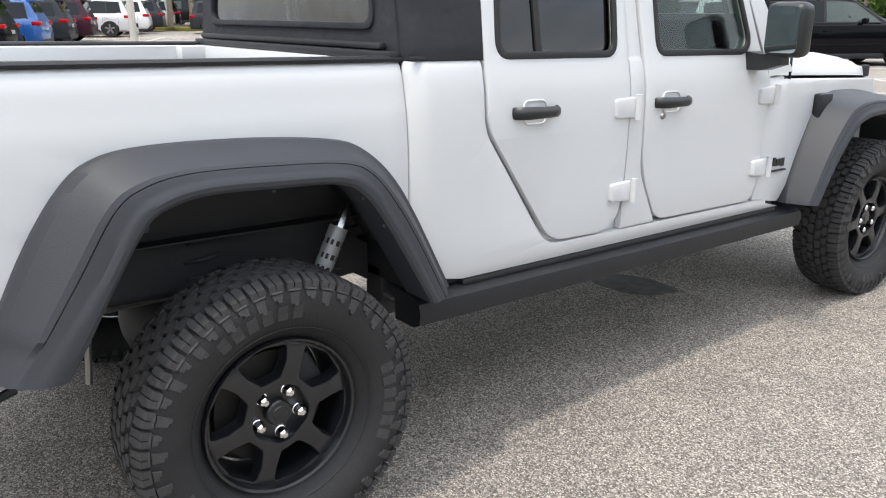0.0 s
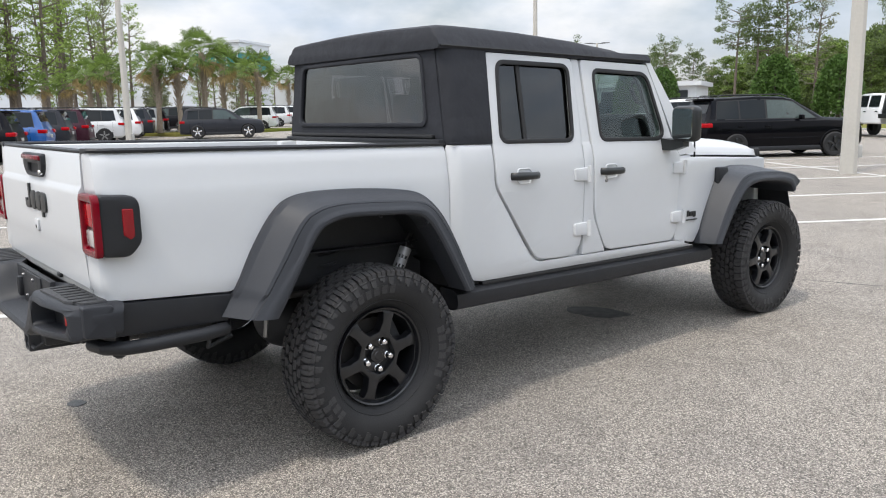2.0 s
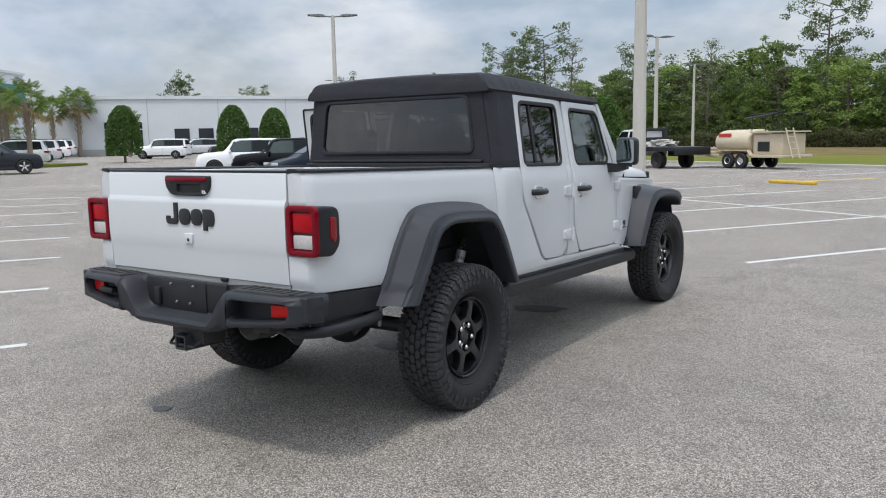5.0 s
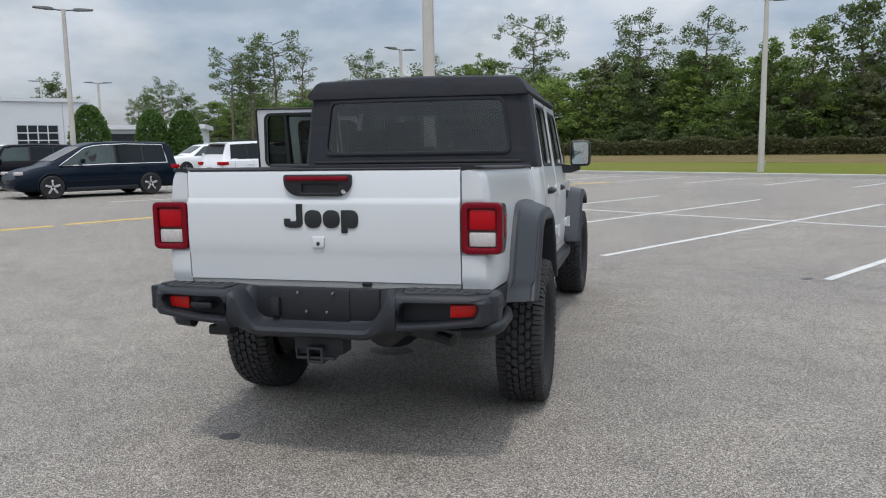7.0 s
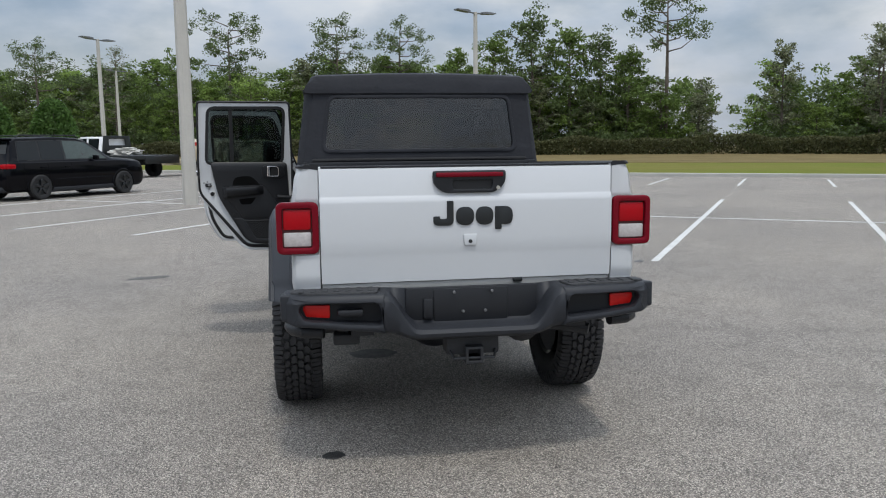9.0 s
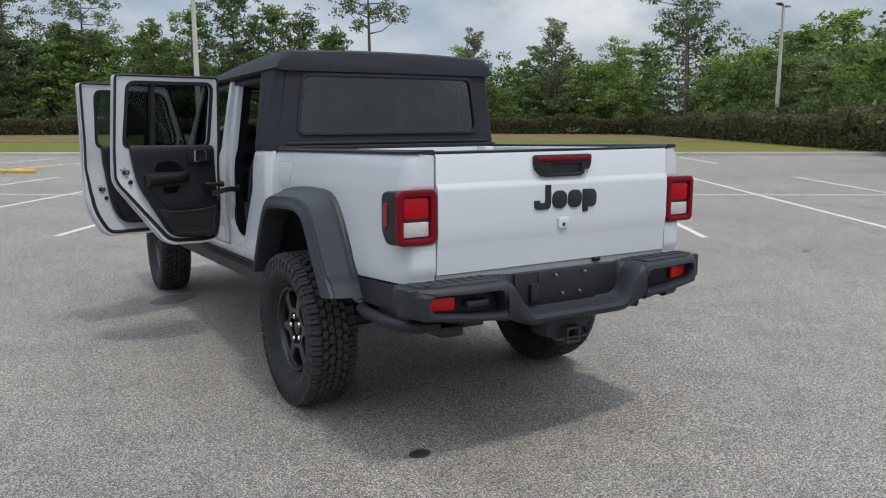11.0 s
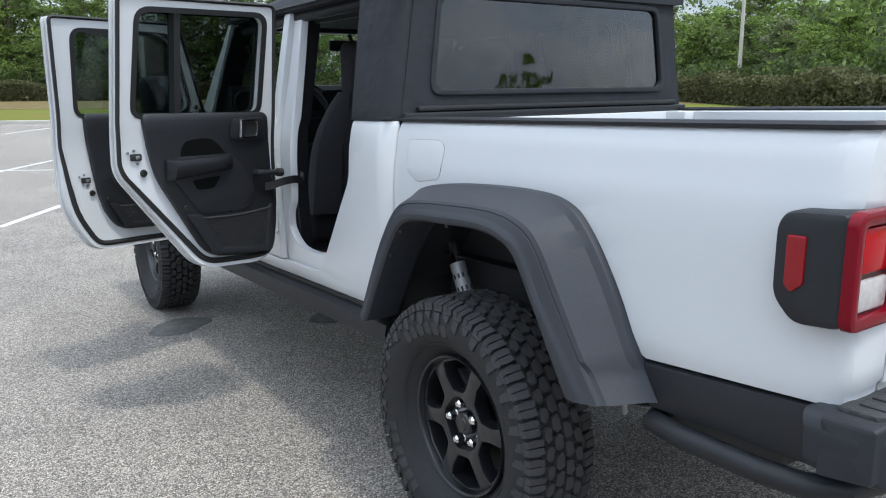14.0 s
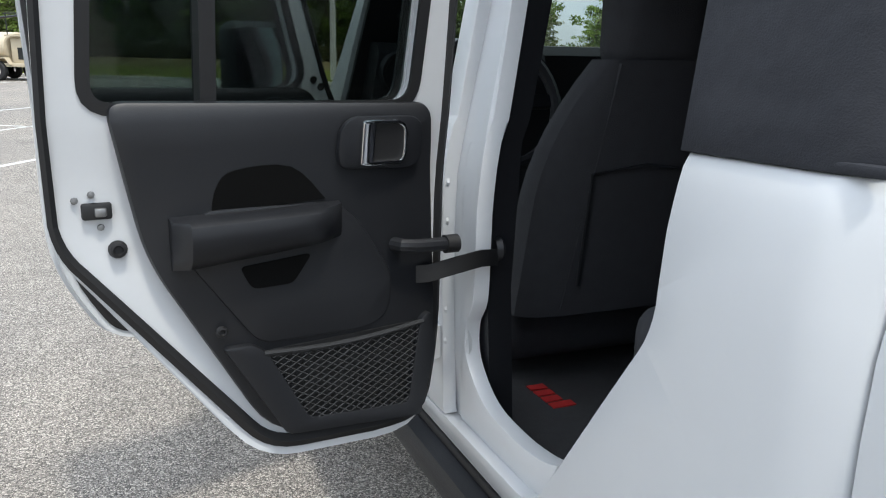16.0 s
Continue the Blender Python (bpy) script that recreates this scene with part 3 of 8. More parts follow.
def smooth_line(pts, per=4):
    """A Catmull-Rom line through 2D points."""
    out = []
    for i in range(len(pts) - 1):
        p0, p1, p2, p3 = (Vector(pts[max(0, min(len(pts) - 1, i + k))]) for k in (-1, 0, 1, 2))
        for s in range(per):
            t = s / per
            out.append(tuple(0.5 * (2 * p1 + (p2 - p0) * t + (2 * p0 - 5 * p1 + 4 * p2 - p3) * t * t + (3 * p1 - p0 - 3 * p2 + p3) * t ** 3)))
    out.append(tuple(pts[-1]))
    return out


def flare(A, B, C, xa, foot=0.0):
    """A wheel-arch flare: a swelling face, a pressed crease, a raised band with a rolled lip, and the return inside. Below the height foot its rear face is set back."""
    bm = bmesh.new()
    A, B, C = smooth_line(A, 8), smooth_line(B, 8), smooth_line(C, 8)
    rows = []
    mid = lambda p, q, t: (p[0] * (1 - t) + q[0] * t, p[1] * (1 - t) + q[1] * t)
    n = len(A) - 1
    for k, (a, b, c) in enumerate(zip(A, B, C)):
        x0 = xa(k / n)
        low = min(1.0, max(0.0, (foot - a[1]) / 0.02)) if foot and k < n * 0.4 else 0.0
        d = -0.013 * low
        ring = [(x0 - 0.02, a), (x0 + 0.010 + d * 0.4, a), (x0 + 0.024 + d, mid(a, b, 0.03)), (x0 * 0.72 + 0.915 * 0.28 + d, mid(a, b, 0.16)), (x0 * 0.36 + 0.915 * 0.64 + d, mid(a, b, 0.38)),
                (0.911 + d, mid(a, b, 0.60)), (0.917 + d, mid(a, b, 0.705)), (0.913 + d * 0.6, mid(a, b, 0.715)), (0.913 + d * 0.3, mid(a, b, 0.725)), (0.919, mid(a, b, 0.735)), (0.925, mid(a, b, 0.90)), (0.928, mid(a, b, 0.99)),
                (0.932, mid(b, c, 0.10)), (0.936, mid(b, c, 0.4)), (0.935, mid(b, c, 0.72)), (0.928, mid(b, c, 0.95)), (0.915, c), (0.80, c), (x0 - 0.02, mid(a, c, 0.9))]
        rows.append([(x, p[0], p[1]) for x, p in ring])
    loft(rows, bm=bm)
    return bm


def offset_arch(A, C, t):
    return [(a[0] * (1 - t) + c[0] * t, a[1] * (1 - t) + c[1] * t) for a, c in zip(A, C)]


ARCH = smooth_line(offset_arch(FLARE_A, FLARE_C, 0.5), 2)
for side in (1, -1):
    flip = (lambda b: b) if side > 0 else mirrored
    # bed side panel with the rear wheel arch
    arch = [p for p in ARCH if p[0] < 0.49]
    out = [(-1.095, 0.80), (-0.66, 0.778)] + [p for p in arch if p[1] > 0.79] + [(0.4985, 0.87), (0.4985, 1.343), (-1.095, 1.343)]
    bs = plate(out, (), 0.03, side_place(BED_X), CUTS_LOW + (1.335,), bevel=0.004)
    tpart("bed_side", flip(bs), M_WHITE)
    # rounded rear corner post
    rows = []
    for z in (0.805, 0.83, 0.85, 0.88, 0.965, 0.985, 1.08, 1.185, 1.204, 1.215, 1.25, 1.3, 1.33, 1.343):
        xs = interp(BED_X, z)
        push = 0.012 if 0.84 < z < 1.2 else 0.0
        back = -1.138 if 0.98 < z < 1.19 else -1.148 - push
        rows.append([(0.668, back + 0.05, z), (0.668, back, z), (0.70, back - 0.002, z), (xs - 0.045, back, z), (xs - 0.02, back + 0.010, z), (xs - 0.005, back + 0.032, z), (xs, -1.092, z), (xs - 0.03, -1.092, z)])
    tpart("corner_post", flip(loft(rows)), M_WHITE)
    # quarter panel between the bed and the rear door
    q = rounded([(0.5015, 0.86), (0.60, 0.665), (0.70, 0.645), (2.62, 0.645), (2.40, 0.697), (1.07, 0.703), (0.772, 1.13), (0.772, 1.345), (0.5015, 1.345)], [0, 0.02, 0.02, 0, 0, 0.07, 0.05, 0, 0.01])
    def quarter_skin(a, b, d):
        """The cab's corner swells out from the bed's side in a soft shoulder."""
        t = min(1.0, max(0.0, (a - 0.50) / 0.075))
        return (interp(BED_X, b) * (1 - t) ** 2 + interp(CAB_X, b) * (1 - (1 - t) ** 2) - d, a, b)
    tpart("quarter_panel", flip(plate(q, (), 0.045, quarter_skin, CUTS_LOW, acuts=(0.51, 0.52, 0.53, 0.54, 0.55, 0.56, 0.575), bevel=0.003)), M_WHITE)
    # cowl side and fender
    def cowl_place(a, b, d):
        narrow = max(0.0, a - 2.55) * 0.16
        return (interp(CAB_X, min(b, 1.3)) - 0.004 - narrow - max(0, b - 1.2) * 0.25 - d, a, b)
    cw = rounded([(2.382, 0.702), (2.64, 0.66), (2.98, 1.10), (3.85, 1.04), (3.85, 1.19), (2.56, 1.235), (2.402, 1.25)], [0, 0.02, 0.05, 0, 0.02, 0.01, 0])
    tpart("cowl_side", flip(plate(cw, (), 0.04, cowl_place, (0.8, 0.9, 1.0, 1.1, 1.18, 1.21), acuts=(2.7, 3.0, 3.3, 3.6), bevel=0.005)), M_WHITE)
    # wheel-arch flares
    tpart("rear_flare", flip(flare(FLARE_A, FLARE_B, FLARE_C, lambda t: 0.789 + 0.02 * max(0, t - 0.75) * 4, 0.772)), M_FLARE, label="dark grey grained plastic wheel-arch flare", angle=24)
    tpart("front_flare", flip(flare(FFLARE_A, FFLARE_B, FFLARE_C, lambda t: 0.80 - 0.26 * t)), M_FLARE, label="dark grey grained plastic wheel-arch flare", angle=24)
    for k in range(4):
        p = FLARE_C[(3, 6, 8, 9)[k]]
        b = bmesh.new()
        bmesh.ops.create_uvsphere(b, u_segments=8, v_segments=5, radius=0.008)
        for v in b.verts:
            v.co += Vector((0.915, p[0], p[1] - 0.004))
        tpart("flare_clip", flip(b), M_PLASTIC)
    # fender vent behind the front flare
    tpart("fender_vent", flip(boxed(0.76, 0.80, 2.90, 3.02, 1.02, 1.155, bevel=0.012)), M_PLASTIC)
    # wheel wells
    for line in (smooth_line(offset_arch(FLARE_A, FLARE_C, 0.45), 2), smooth_line(offset_arch(FFLARE_A, FFLARE_C, 0.45), 2) + [(3.95, 0.80)]):
        bm = bmesh.new()
        vs = [[bm.verts.new((x, p[0], p[1])) for x in (0.48, 0.79)] for p in line]
        for a, b in zip(vs, vs[1:]):
            bm.faces.new((a[0], a[1], b[1], b[0]))
        bm.faces.new([r[0] for r in vs])
        tpart("wheel_liner", flip(bm), M_UNDER)
    # rock rail under the sill
    rail = [(0.50, 0.575), (0.62, 0.575), (2.72, 0.575), (2.80, 0.575)]
    prof = [(0.70, 0.52), (0.80, 0.52), (0.835, 0.535), (0.842, 0.57), (0.835, 0.605), (0.80, 0.625), (0.70, 0.63)]
    rows = [[(x, y, z) for x, z in prof] for y in (0.50, 0.55, 1.2, 2.0, 2.72, 2.78)]
    tpart("rock_rail", flip(loft(rows)), M_PLASTIC, label="matt black steel side rail")
    tpart("sill_strip", flip(boxed(0.74, 0.806, 0.70, 2.60, 0.622, 0.644, bevel=0.006)), M_SEAL)
    for y in (0.62, 1.35, 2.1, 2.65):
        tpart("rail_bracket", flip(boxed(0.5, 0.72, y, y + 0.06, 0.53, 0.60, bevel=0.006)), M_UNDER)
    # lower strip behind the wheel, and the tube under it
    tpart("lower_strip", flip(plate([(-1.12, 0.665), (-0.68, 0.66), (-0.655, 0.77), (-1.12, 0.795)], (), 0.06, lambda a, b, d: (0.792 - d, a, b), bevel=0.008)), M_PLASTIC)
    tpart("corner_tube", flip(tube([(0.70, -0.66, 0.630), (0.795, -0.70, 0.630), (0.812, -0.80, 0.628), (0.812, -1.0, 0.624), (0.795, -1.09, 0.622), (0.745, -1.15, 0.622), (0.66, -1.17, 0.622)], 0.028, 12)), M_PLASTIC)
    # bed rail cap and inner wall
    rows = [[(x1, y, 1.344), (x1 + 0.002, y, 1.352), (x1 - 0.006, y, 1.359), (x0 + 0.008, y, 1.359), (x0, y, 1.352), (x0, y, 1.336)] for y, x0, x1 in ((-1.150, 0.664, 0.728), (-1.142, 0.666, 0.742), (-1.12, 0.690, 0.756), (-1.08, 0.712, 0.762), (-0.6, 0.712, 0.762), (0.0, 0.712, 0.762), (0.5, 0.712, 0.762))]
    tpart("bed_rail_cap", flip(loft(rows)), M_PLASTIC, label="black plastic bed rail cap")
    tpart("bed_inner_wall", flip(boxed(0.665, 0.711, -1.10, 0.44, 1.13, 1.344, bevel=0.008)), M_JAMB)

# tailgate
tg = [(-1.105, 1.340), (-1.146, 1.340), (-1.152, 1.33), (-1.155, 1.222), (-1.158, 1.214), (-1.168, 1.200), (-1.170, 1.185), (-1.1715, 1.03), (-1.170, 0.99), (-1.166, 0.965), (-1.163, 0.945), (-1.158, 0.835), (-1.105, 0.835)]
rows = [[(x, y, z) for y, z in tg] for x in (-0.662, -0.659, 0.659, 0.662)]
tailgate = tpart("tailgate", loft(rows), M_WHITE, label="white tailgate with a centre handle", angle=50)
tpart("tailgate_cap", boxed(-0.655, 0.655, -1.15, -1.09, 1.341, 1.352, bevel=0.005), M_PLASTIC, tailgate)
tpart("bed_sill", boxed(-0.66, 0.66, -1.15, -1.06, 0.80, 0.832, bevel=0.004), M_BOX)
hb = rounded([(-0.165, 1.325), (0.165, 1.325), (0.165, 1.268), (0.12, 1.226), (-0.12, 1.226), (-0.165, 1.268)], [0.014, 0.014, 0.03, 0.03, 0.03, 0.03])
ho = rounded([(-0.075, 1.282), (0.105, 1.282), (0.10, 1.243), (-0.075, 1.243)], 0.008)
ry = lambda y0: (lambda a, b, d: (a, y0 + d, b))
handle = tpart("tailgate_handle", plate(hb, [ho], 0.02, ry(-1.172), bevel=0.006), M_PLASTIC, tailgate, "black plastic tailgate handle with a red strip lamp")
tpart("handle_recess", boxed(-0.09, 0.115, -1.159, -1.150, 1.235, 1.29), M_SEAL, handle)
tpart("strip_lamp", boxed(-0.152, 0.152, -1.181, -1.165, 1.296, 1.317, bevel=0.006), M_REDDARK, handle, "dark red strip lamp")
part("lock", lathe([(0.0, 0.004), (0.009, 0.004), (0.011, 0.0), (0.011, -0.01)], 14, "z"), M_CHROME, handle).matrix_local = pose(0.128, -1.174, 1.29, 90, 0, 0)
# maker's badge as plain shapes in its place: a hooked bar, two discs, a disc on a stem
badge_shapes = ((rounded([(-0.166, 1.082), (-0.075, 1.082), (-0.075, 1.192), (-0.104, 1.192), (-0.104, 1.112), (-0.136, 1.112), (-0.136, 1.124), (-0.166, 1.124)], [0.032, 0.026, 0.004, 0.004, 0.010, 0.006, 0.003, 0.003]),),
                (rounded([(-0.064, 1.082), (0.018, 1.082), (0.018, 1.164), (-0.064, 1.164)], 0.040, 8),),
                (rounded([(0.026, 1.082), (0.106, 1.082), (0.106, 1.164), (0.026, 1.164)], 0.040, 8),),
                (rounded([(0.114, 1.060), (0.143, 1.060), (0.143, 1.082), (0.195, 1.082), (0.195, 1.164), (0.114, 1.164)], [0.003, 0.003, 0.0, 0.038, 0.038, 0.006], 8),))
for (shape,) in badge_shapes:
    tpart("badge_block", plate(shape, (), 0.010, ry(-1.1785), bevel=0.0015), M_BADGE, tailgate, "black badge block")
cam_box = tpart("camera_housing", plate(rounded([(-0.033, 1.042), (0.033, 1.042), (0.027, 0.99), (-0.027, 0.99)], 0.008), (), 0.02, ry(-1.180), bevel=0.005), M_WHITE, tailgate)
part("camera_lens", lathe([(0.0, 0.002), (0.006, 0.0015), (0.009, 0.0), (0.009, -0.01)], 16, "z"), M_BADGE, cam_box).matrix_local = pose(0.0, -1.1805, 1.052, 90, 0, 0)
tpart("tailgate_latch", boxed(0.20, 0.245, -1.165, -1.13, 0.815, 0.836, bevel=0.006), M_BADGE, tailgate)

# tail lamps wrap round the corners
for side in (1, -1):
    flip = (lambda b: b) if side > 0 else mirrored
    hs = rounded([(-1.153, 0.975), (-1.055, 0.968), (-1.008, 1.02), (-1.008, 1.165), (-1.028, 1.192), (-1.153, 1.197)], [0.02, 0.025, 0.025, 0.025, 0.025, 0.02])
    lamp = tpart("tail_lamp", flip(plate(hs, (), 0.09, lambda a, b, d: (0.845 - d, a, b), bevel=0.012)), M_PLASTIC, label="black tail lamp with red and clear lenses")
    fr = rounded([(0.668, 0.972), (0.851, 0.972), (0.851, 1.200), (0.668, 1.200)], 0.032)
    tpart("lamp_bezel", flip(plate(fr, [rounded([(0.698, 1.000), (0.824, 1.000), (0.824, 1.171), (0.698, 1.171)], 0.014)], 0.024, ry(-1.176), bevel=0.008)), M_REDDARK, lamp, "glossy dark red bezel")
    tpart("red_lens", flip(boxed(0.701, 0.821, -1.166, -1.14, 1.078, 1.168, bevel=0.008)), M_RED, lamp, "red lens")
    tpart("clear_lens", flip(boxed(0.701, 0.821, -1.165, -1.14, 1.004, 1.068, bevel=0.008)), M_CLEAR, lamp, "clear reversing lens")
    tpart("lens_back", flip(boxed(0.690, 0.832, -1.158, -1.142, 0.994, 1.178)), M_LAMPBACK, lamp)
    tpart("side_marker", flip(plate(rounded([(-1.076, 1.052), (-1.052, 1.032), (-1.036, 1.046), (-1.036, 1.146), (-1.076, 1.146)], 0.006), (), 0.02, lambda a, b, d: (0.850 - d, a, b), bevel=0.004)), M_MARKER, lamp, "deep red side marker lens")

# rear bumper
SB = [(0.395, 0.806), (0.825, 0.806), (0.845, 0.775), (0.838, 0.69), (0.79, 0.672), (0.46, 0.645), (0.395, 0.632)]
pocket = lambda s: rounded([(s * 0.43, 0.770), (s * 0.745, 0.770), (s * 0.765, 0.745), (s * 0.74, 0.698), (s * 0.415, 0.672), (s * 0.405, 0.70)], 0.018)


def bumper_place(a, b, d):
    e = abs(a)
    back = 0.055 * max(0.0, e - 0.55) / 0.3 + 0.05 * max(0.0, e - 0.78) / 0.065
    roll = 0.02 * max(0, (b - 0.77) / 0.036) + 0.02 * max(0, (0.64 - b) / 0.043)
    return (a, -1.318 + back + roll + d * (1 - 0.25 * min(1, max(0, e - 0.78) / 0.065)), b)


# middle of the bumper: a lip that dips below the plate, with a shelf behind it and sloping cheeks
WING = [(-1.16, 0.640), (-1.25, 0.632), (-1.30, 0.637), (-1.316, 0.66), (-1.318, 0.73), (-1.312, 0.780), (-1.290, 0.803), (-1.235, 0.808), (-1.19, 0.812), (-1.15, 0.812)]
DIP = [(-1.16, 0.600), (-1.25, 0.590), (-1.30, 0.595), (-1.318, 0.609), (-1.321, 0.624), (-1.312, 0.640), (-1.292, 0.647), (-1.232, 0.652), (-1.214, 0.668), (-1.205, 0.812)]
rows = []
for k in range(41):
    x = -0.41 + 0.82 * k / 40
    t = min(1.0, max(0.0, (0.395 - abs(x)) / 0.145))
    t = t * t * (3 - 2 * t)
    u = min(1.0, max(0.0, (0.40 - abs(x)) / 0.12))
    rows.append([(x, a[0] + (b[0] - a[0]) * (u if i > 6 else t), a[1] + (b[1] - a[1]) * t) for i, (a, b) in enumerate(zip(WING, DIP))])
bumper = tpart("rear_bumper", loft(rows), M_BUMPER, label="dark grey plastic step bumper", angle=38)
for side in (1, -1):
    flip = (lambda b: b) if side > 0 else mirrored
    tpart("bumper_corner", flip(plate(rounded(SB, [0.004, 0.02, 0.02, 0.02, 0.02, 0.02, 0.004], 4), [pocket(1)], 0.15, bumper_place, (0.66, 0.70, 0.74, 0.77, 0.79), acuts=(0.55, 0.7, 0.79, 0.82), bevel=0.012)), M_BUMPER, bumper)
for side in (1, -1):
    flip = (lambda b: b) if side > 0 else mirrored
    tpart("step_pad", flip(plate(rounded([(0.43, -1.285), (0.72, -1.265), (0.80, -1.22), (0.80, -1.14), (0.41, -1.155)], 0.01), (), 0.012, lambda a, b, d: (a, b, 0.815 - d), bevel=0.004)), M_TREADPLATE, bumper, "ribbed step pad")
    for k in range(7):
        tpart("step_rib", flip(boxed(0.44 + k * 0.05, 0.465 + k * 0.05, -1.25, -1.165, 0.814, 0.819, bevel=0.002)), M_TREADPLATE, bumper)
    tpart("pocket_back", flip(boxed(0.40, 0.77, -1.232, -1.222, 0.66, 0.78)), M_PLASTIC, bumper)
    tpart("reflector", flip(plate(rounded([(0.632, 0.757), (0.742, 0.757), (0.748, 0.74), (0.735, 0.707), (0.632, 0.70)], 0.006), (), 0.015, lambda a, b, d: (a, -1.252 + 0.17 * (a - 0.632) + d, b), bevel=0.003)), M_REFLECT, bumper, "red reflector")
    tpart("bumper_end", flip(plate(rounded([(-1.24, 0.69), (-1.13, 0.675), (-1.13, 0.80), (-1.24, 0.806)], 0.012), (), 0.05, lambda a, b, d: (0.842 - d, a, b), bevel=0.01)), M_BUMPER, bumper)
    tpart("cheek_recess", flip(plate(rounded([(-1.275, 0.700), (-1.235, 0.700), (-1.235, 0.745), (-1.268, 0.745)], 0.008), (), 0.006, lambda a, b, d: (0.330 + (b - 0.72) * 0.72 + d, a, b + 0.004), bevel=0.002)), M_SEAL, bumper)
tpart("tow_hook", mirrored(boxed(0.49, 0.60, -1.30, -1.25, 0.712, 0.742, bevel=0.010)), M_PLASTIC, bumper)
plate_panel = tpart("plate_panel", boxed(-0.30, 0.30, -1.217, -1.19, 0.655, 0.812, bevel=0.006), M_PLASTIC, bumper, "blank black number plate panel")
tpart("plate_holder", boxed(-0.175, 0.16, -1.224, -1.21, 0.655, 0.805, bevel=0.003), M_PLASTIC, bumper)
for x, z in ((-0.085, 0.79), (0.085, 0.79), (-0.045, 0.703), (0.055, 0.703)):
    part("plate_screw", lathe([(0.0, 0.004), (0.005, 0.0035), (0.007, 0.0), (0.007, -0.006)], 10, "z"), M_STEEL, bumper).matrix_local = pose(x, -1.238, z + 0.044, 90, 0, 0)
sock = tpart("plug_socket", boxed(-0.225, -0.18, -1.24, -1.20, 0.675, 0.765, bevel=0.008), M_PLASTIC, bumper)
tpart("hitch_receiver", plate([(-0.040, 0.468), (0.040, 0.468), (0.040, 0.545), (-0.040, 0.545)], [[(-0.027, 0.481), (0.027, 0.481), (0.027, 0.532), (-0.027, 0.532)]], 0.25, ry(-1.268), bevel=0.004), M_UNDER, label="black steel tow hitch receiver")
tpart("hitch_crossbar", boxed(-0.12, 0.12, -1.22, -1.1, 0.50, 0.60, bevel=0.01), M_UNDER)
tpart("trailer_socket", boxed(-0.62, -0.50, -1.12, -1.02, 0.545, 0.595, bevel=0.012), M_UNDER, label="black trailer wiring socket")
tpart("socket_bracket", boxed(-0.57, -0.55, -1.08, -1.06, 0.59, 0.66), M_UNDER)
tpart("hitch_loop", tube([(-0.11, -1.20, 0.53), (-0.09, -1.255, 0.492), (0.09, -1.255, 0.492), (0.11, -1.20, 0.53)], 0.008, 8), M_UNDER)

# cargo bed
bf = boxed(-0.53, 0.53, -1.12, 0.46, 0.83, 0.86)
box(bf, -0.69, 0.69, -1.12, -0.64, 0.831, 0.859)
tpart("bed_floor", bf, M_PLASTIC)
for k in range(9):
    tpart("bed_rib", boxed(-0.60 + k * 0.15 - 0.03, -0.60 + k * 0.15 + 0.03, -1.09, 0.42, 0.86, 0.868, bevel=0.003), M_PLASTIC)
bk_wall = boxed(-0.53, 0.53, 0.44, 0.49, 0.83, 1.12)
box(bk_wall, -0.72, 0.72, 0.44, 0.49, 1.12, 1.345, bevel=0.006)
tpart("bed_bulkhead", bk_wall, M_JAMB)
for side in (1, -1):
    bk = boxed(0.60, 0.67, 0.34, 0.45, 1.28, 1.345, bevel=0.01)
    tpart("bed_corner_brace", bk if side > 0 else mirrored(bk), M_JAMB)

# soft top
ROOF_SIDE = [(0.50, 1.918), (0.56, 1.926), (1.0, 1.928), (1.5, 1.910), (1.9, 1.880), (2.12, 1.842), (2.17, 1.824)]
rows = []
for y in (0.490, 0.500, 0.535, 0.62, 0.85, 1.1, 1.35, 1.52, 1.7, 1.9, 2.05, 2.13, 2.17):
    zt = interp(ROOF_SIDE, y)
    sag = 0.006 * math.sin(y * 9.0)
    lo = 1.805 + (0.0 if y < 1.6 else (y - 1.6) * 0.01)
    if y < 0.53:
        zt -= 0.03 if y < 0.495 else 0.008
    ring = []
    for x, z in ((0.700, lo), (0.737, lo + 0.004), (0.742, lo + 0.02), (0.722, lo + 0.055 + sag * 0.3), (0.690, zt - 0.012), (0.66, zt + 0.001), (0.5, zt + 0.012 + sag), (0.25, zt + 0.02 + sag), (0.0, zt + 0.022 + sag)):
        ring.append((x, y, z))
    ring = ring + [(-x, yy, z) for x, yy, z in reversed(ring[:-1])]
    rows.append(ring)
soft_top = tpart("soft_top", loft(rows), M_FABRIC, label="black canvas folding soft top", angle=45)
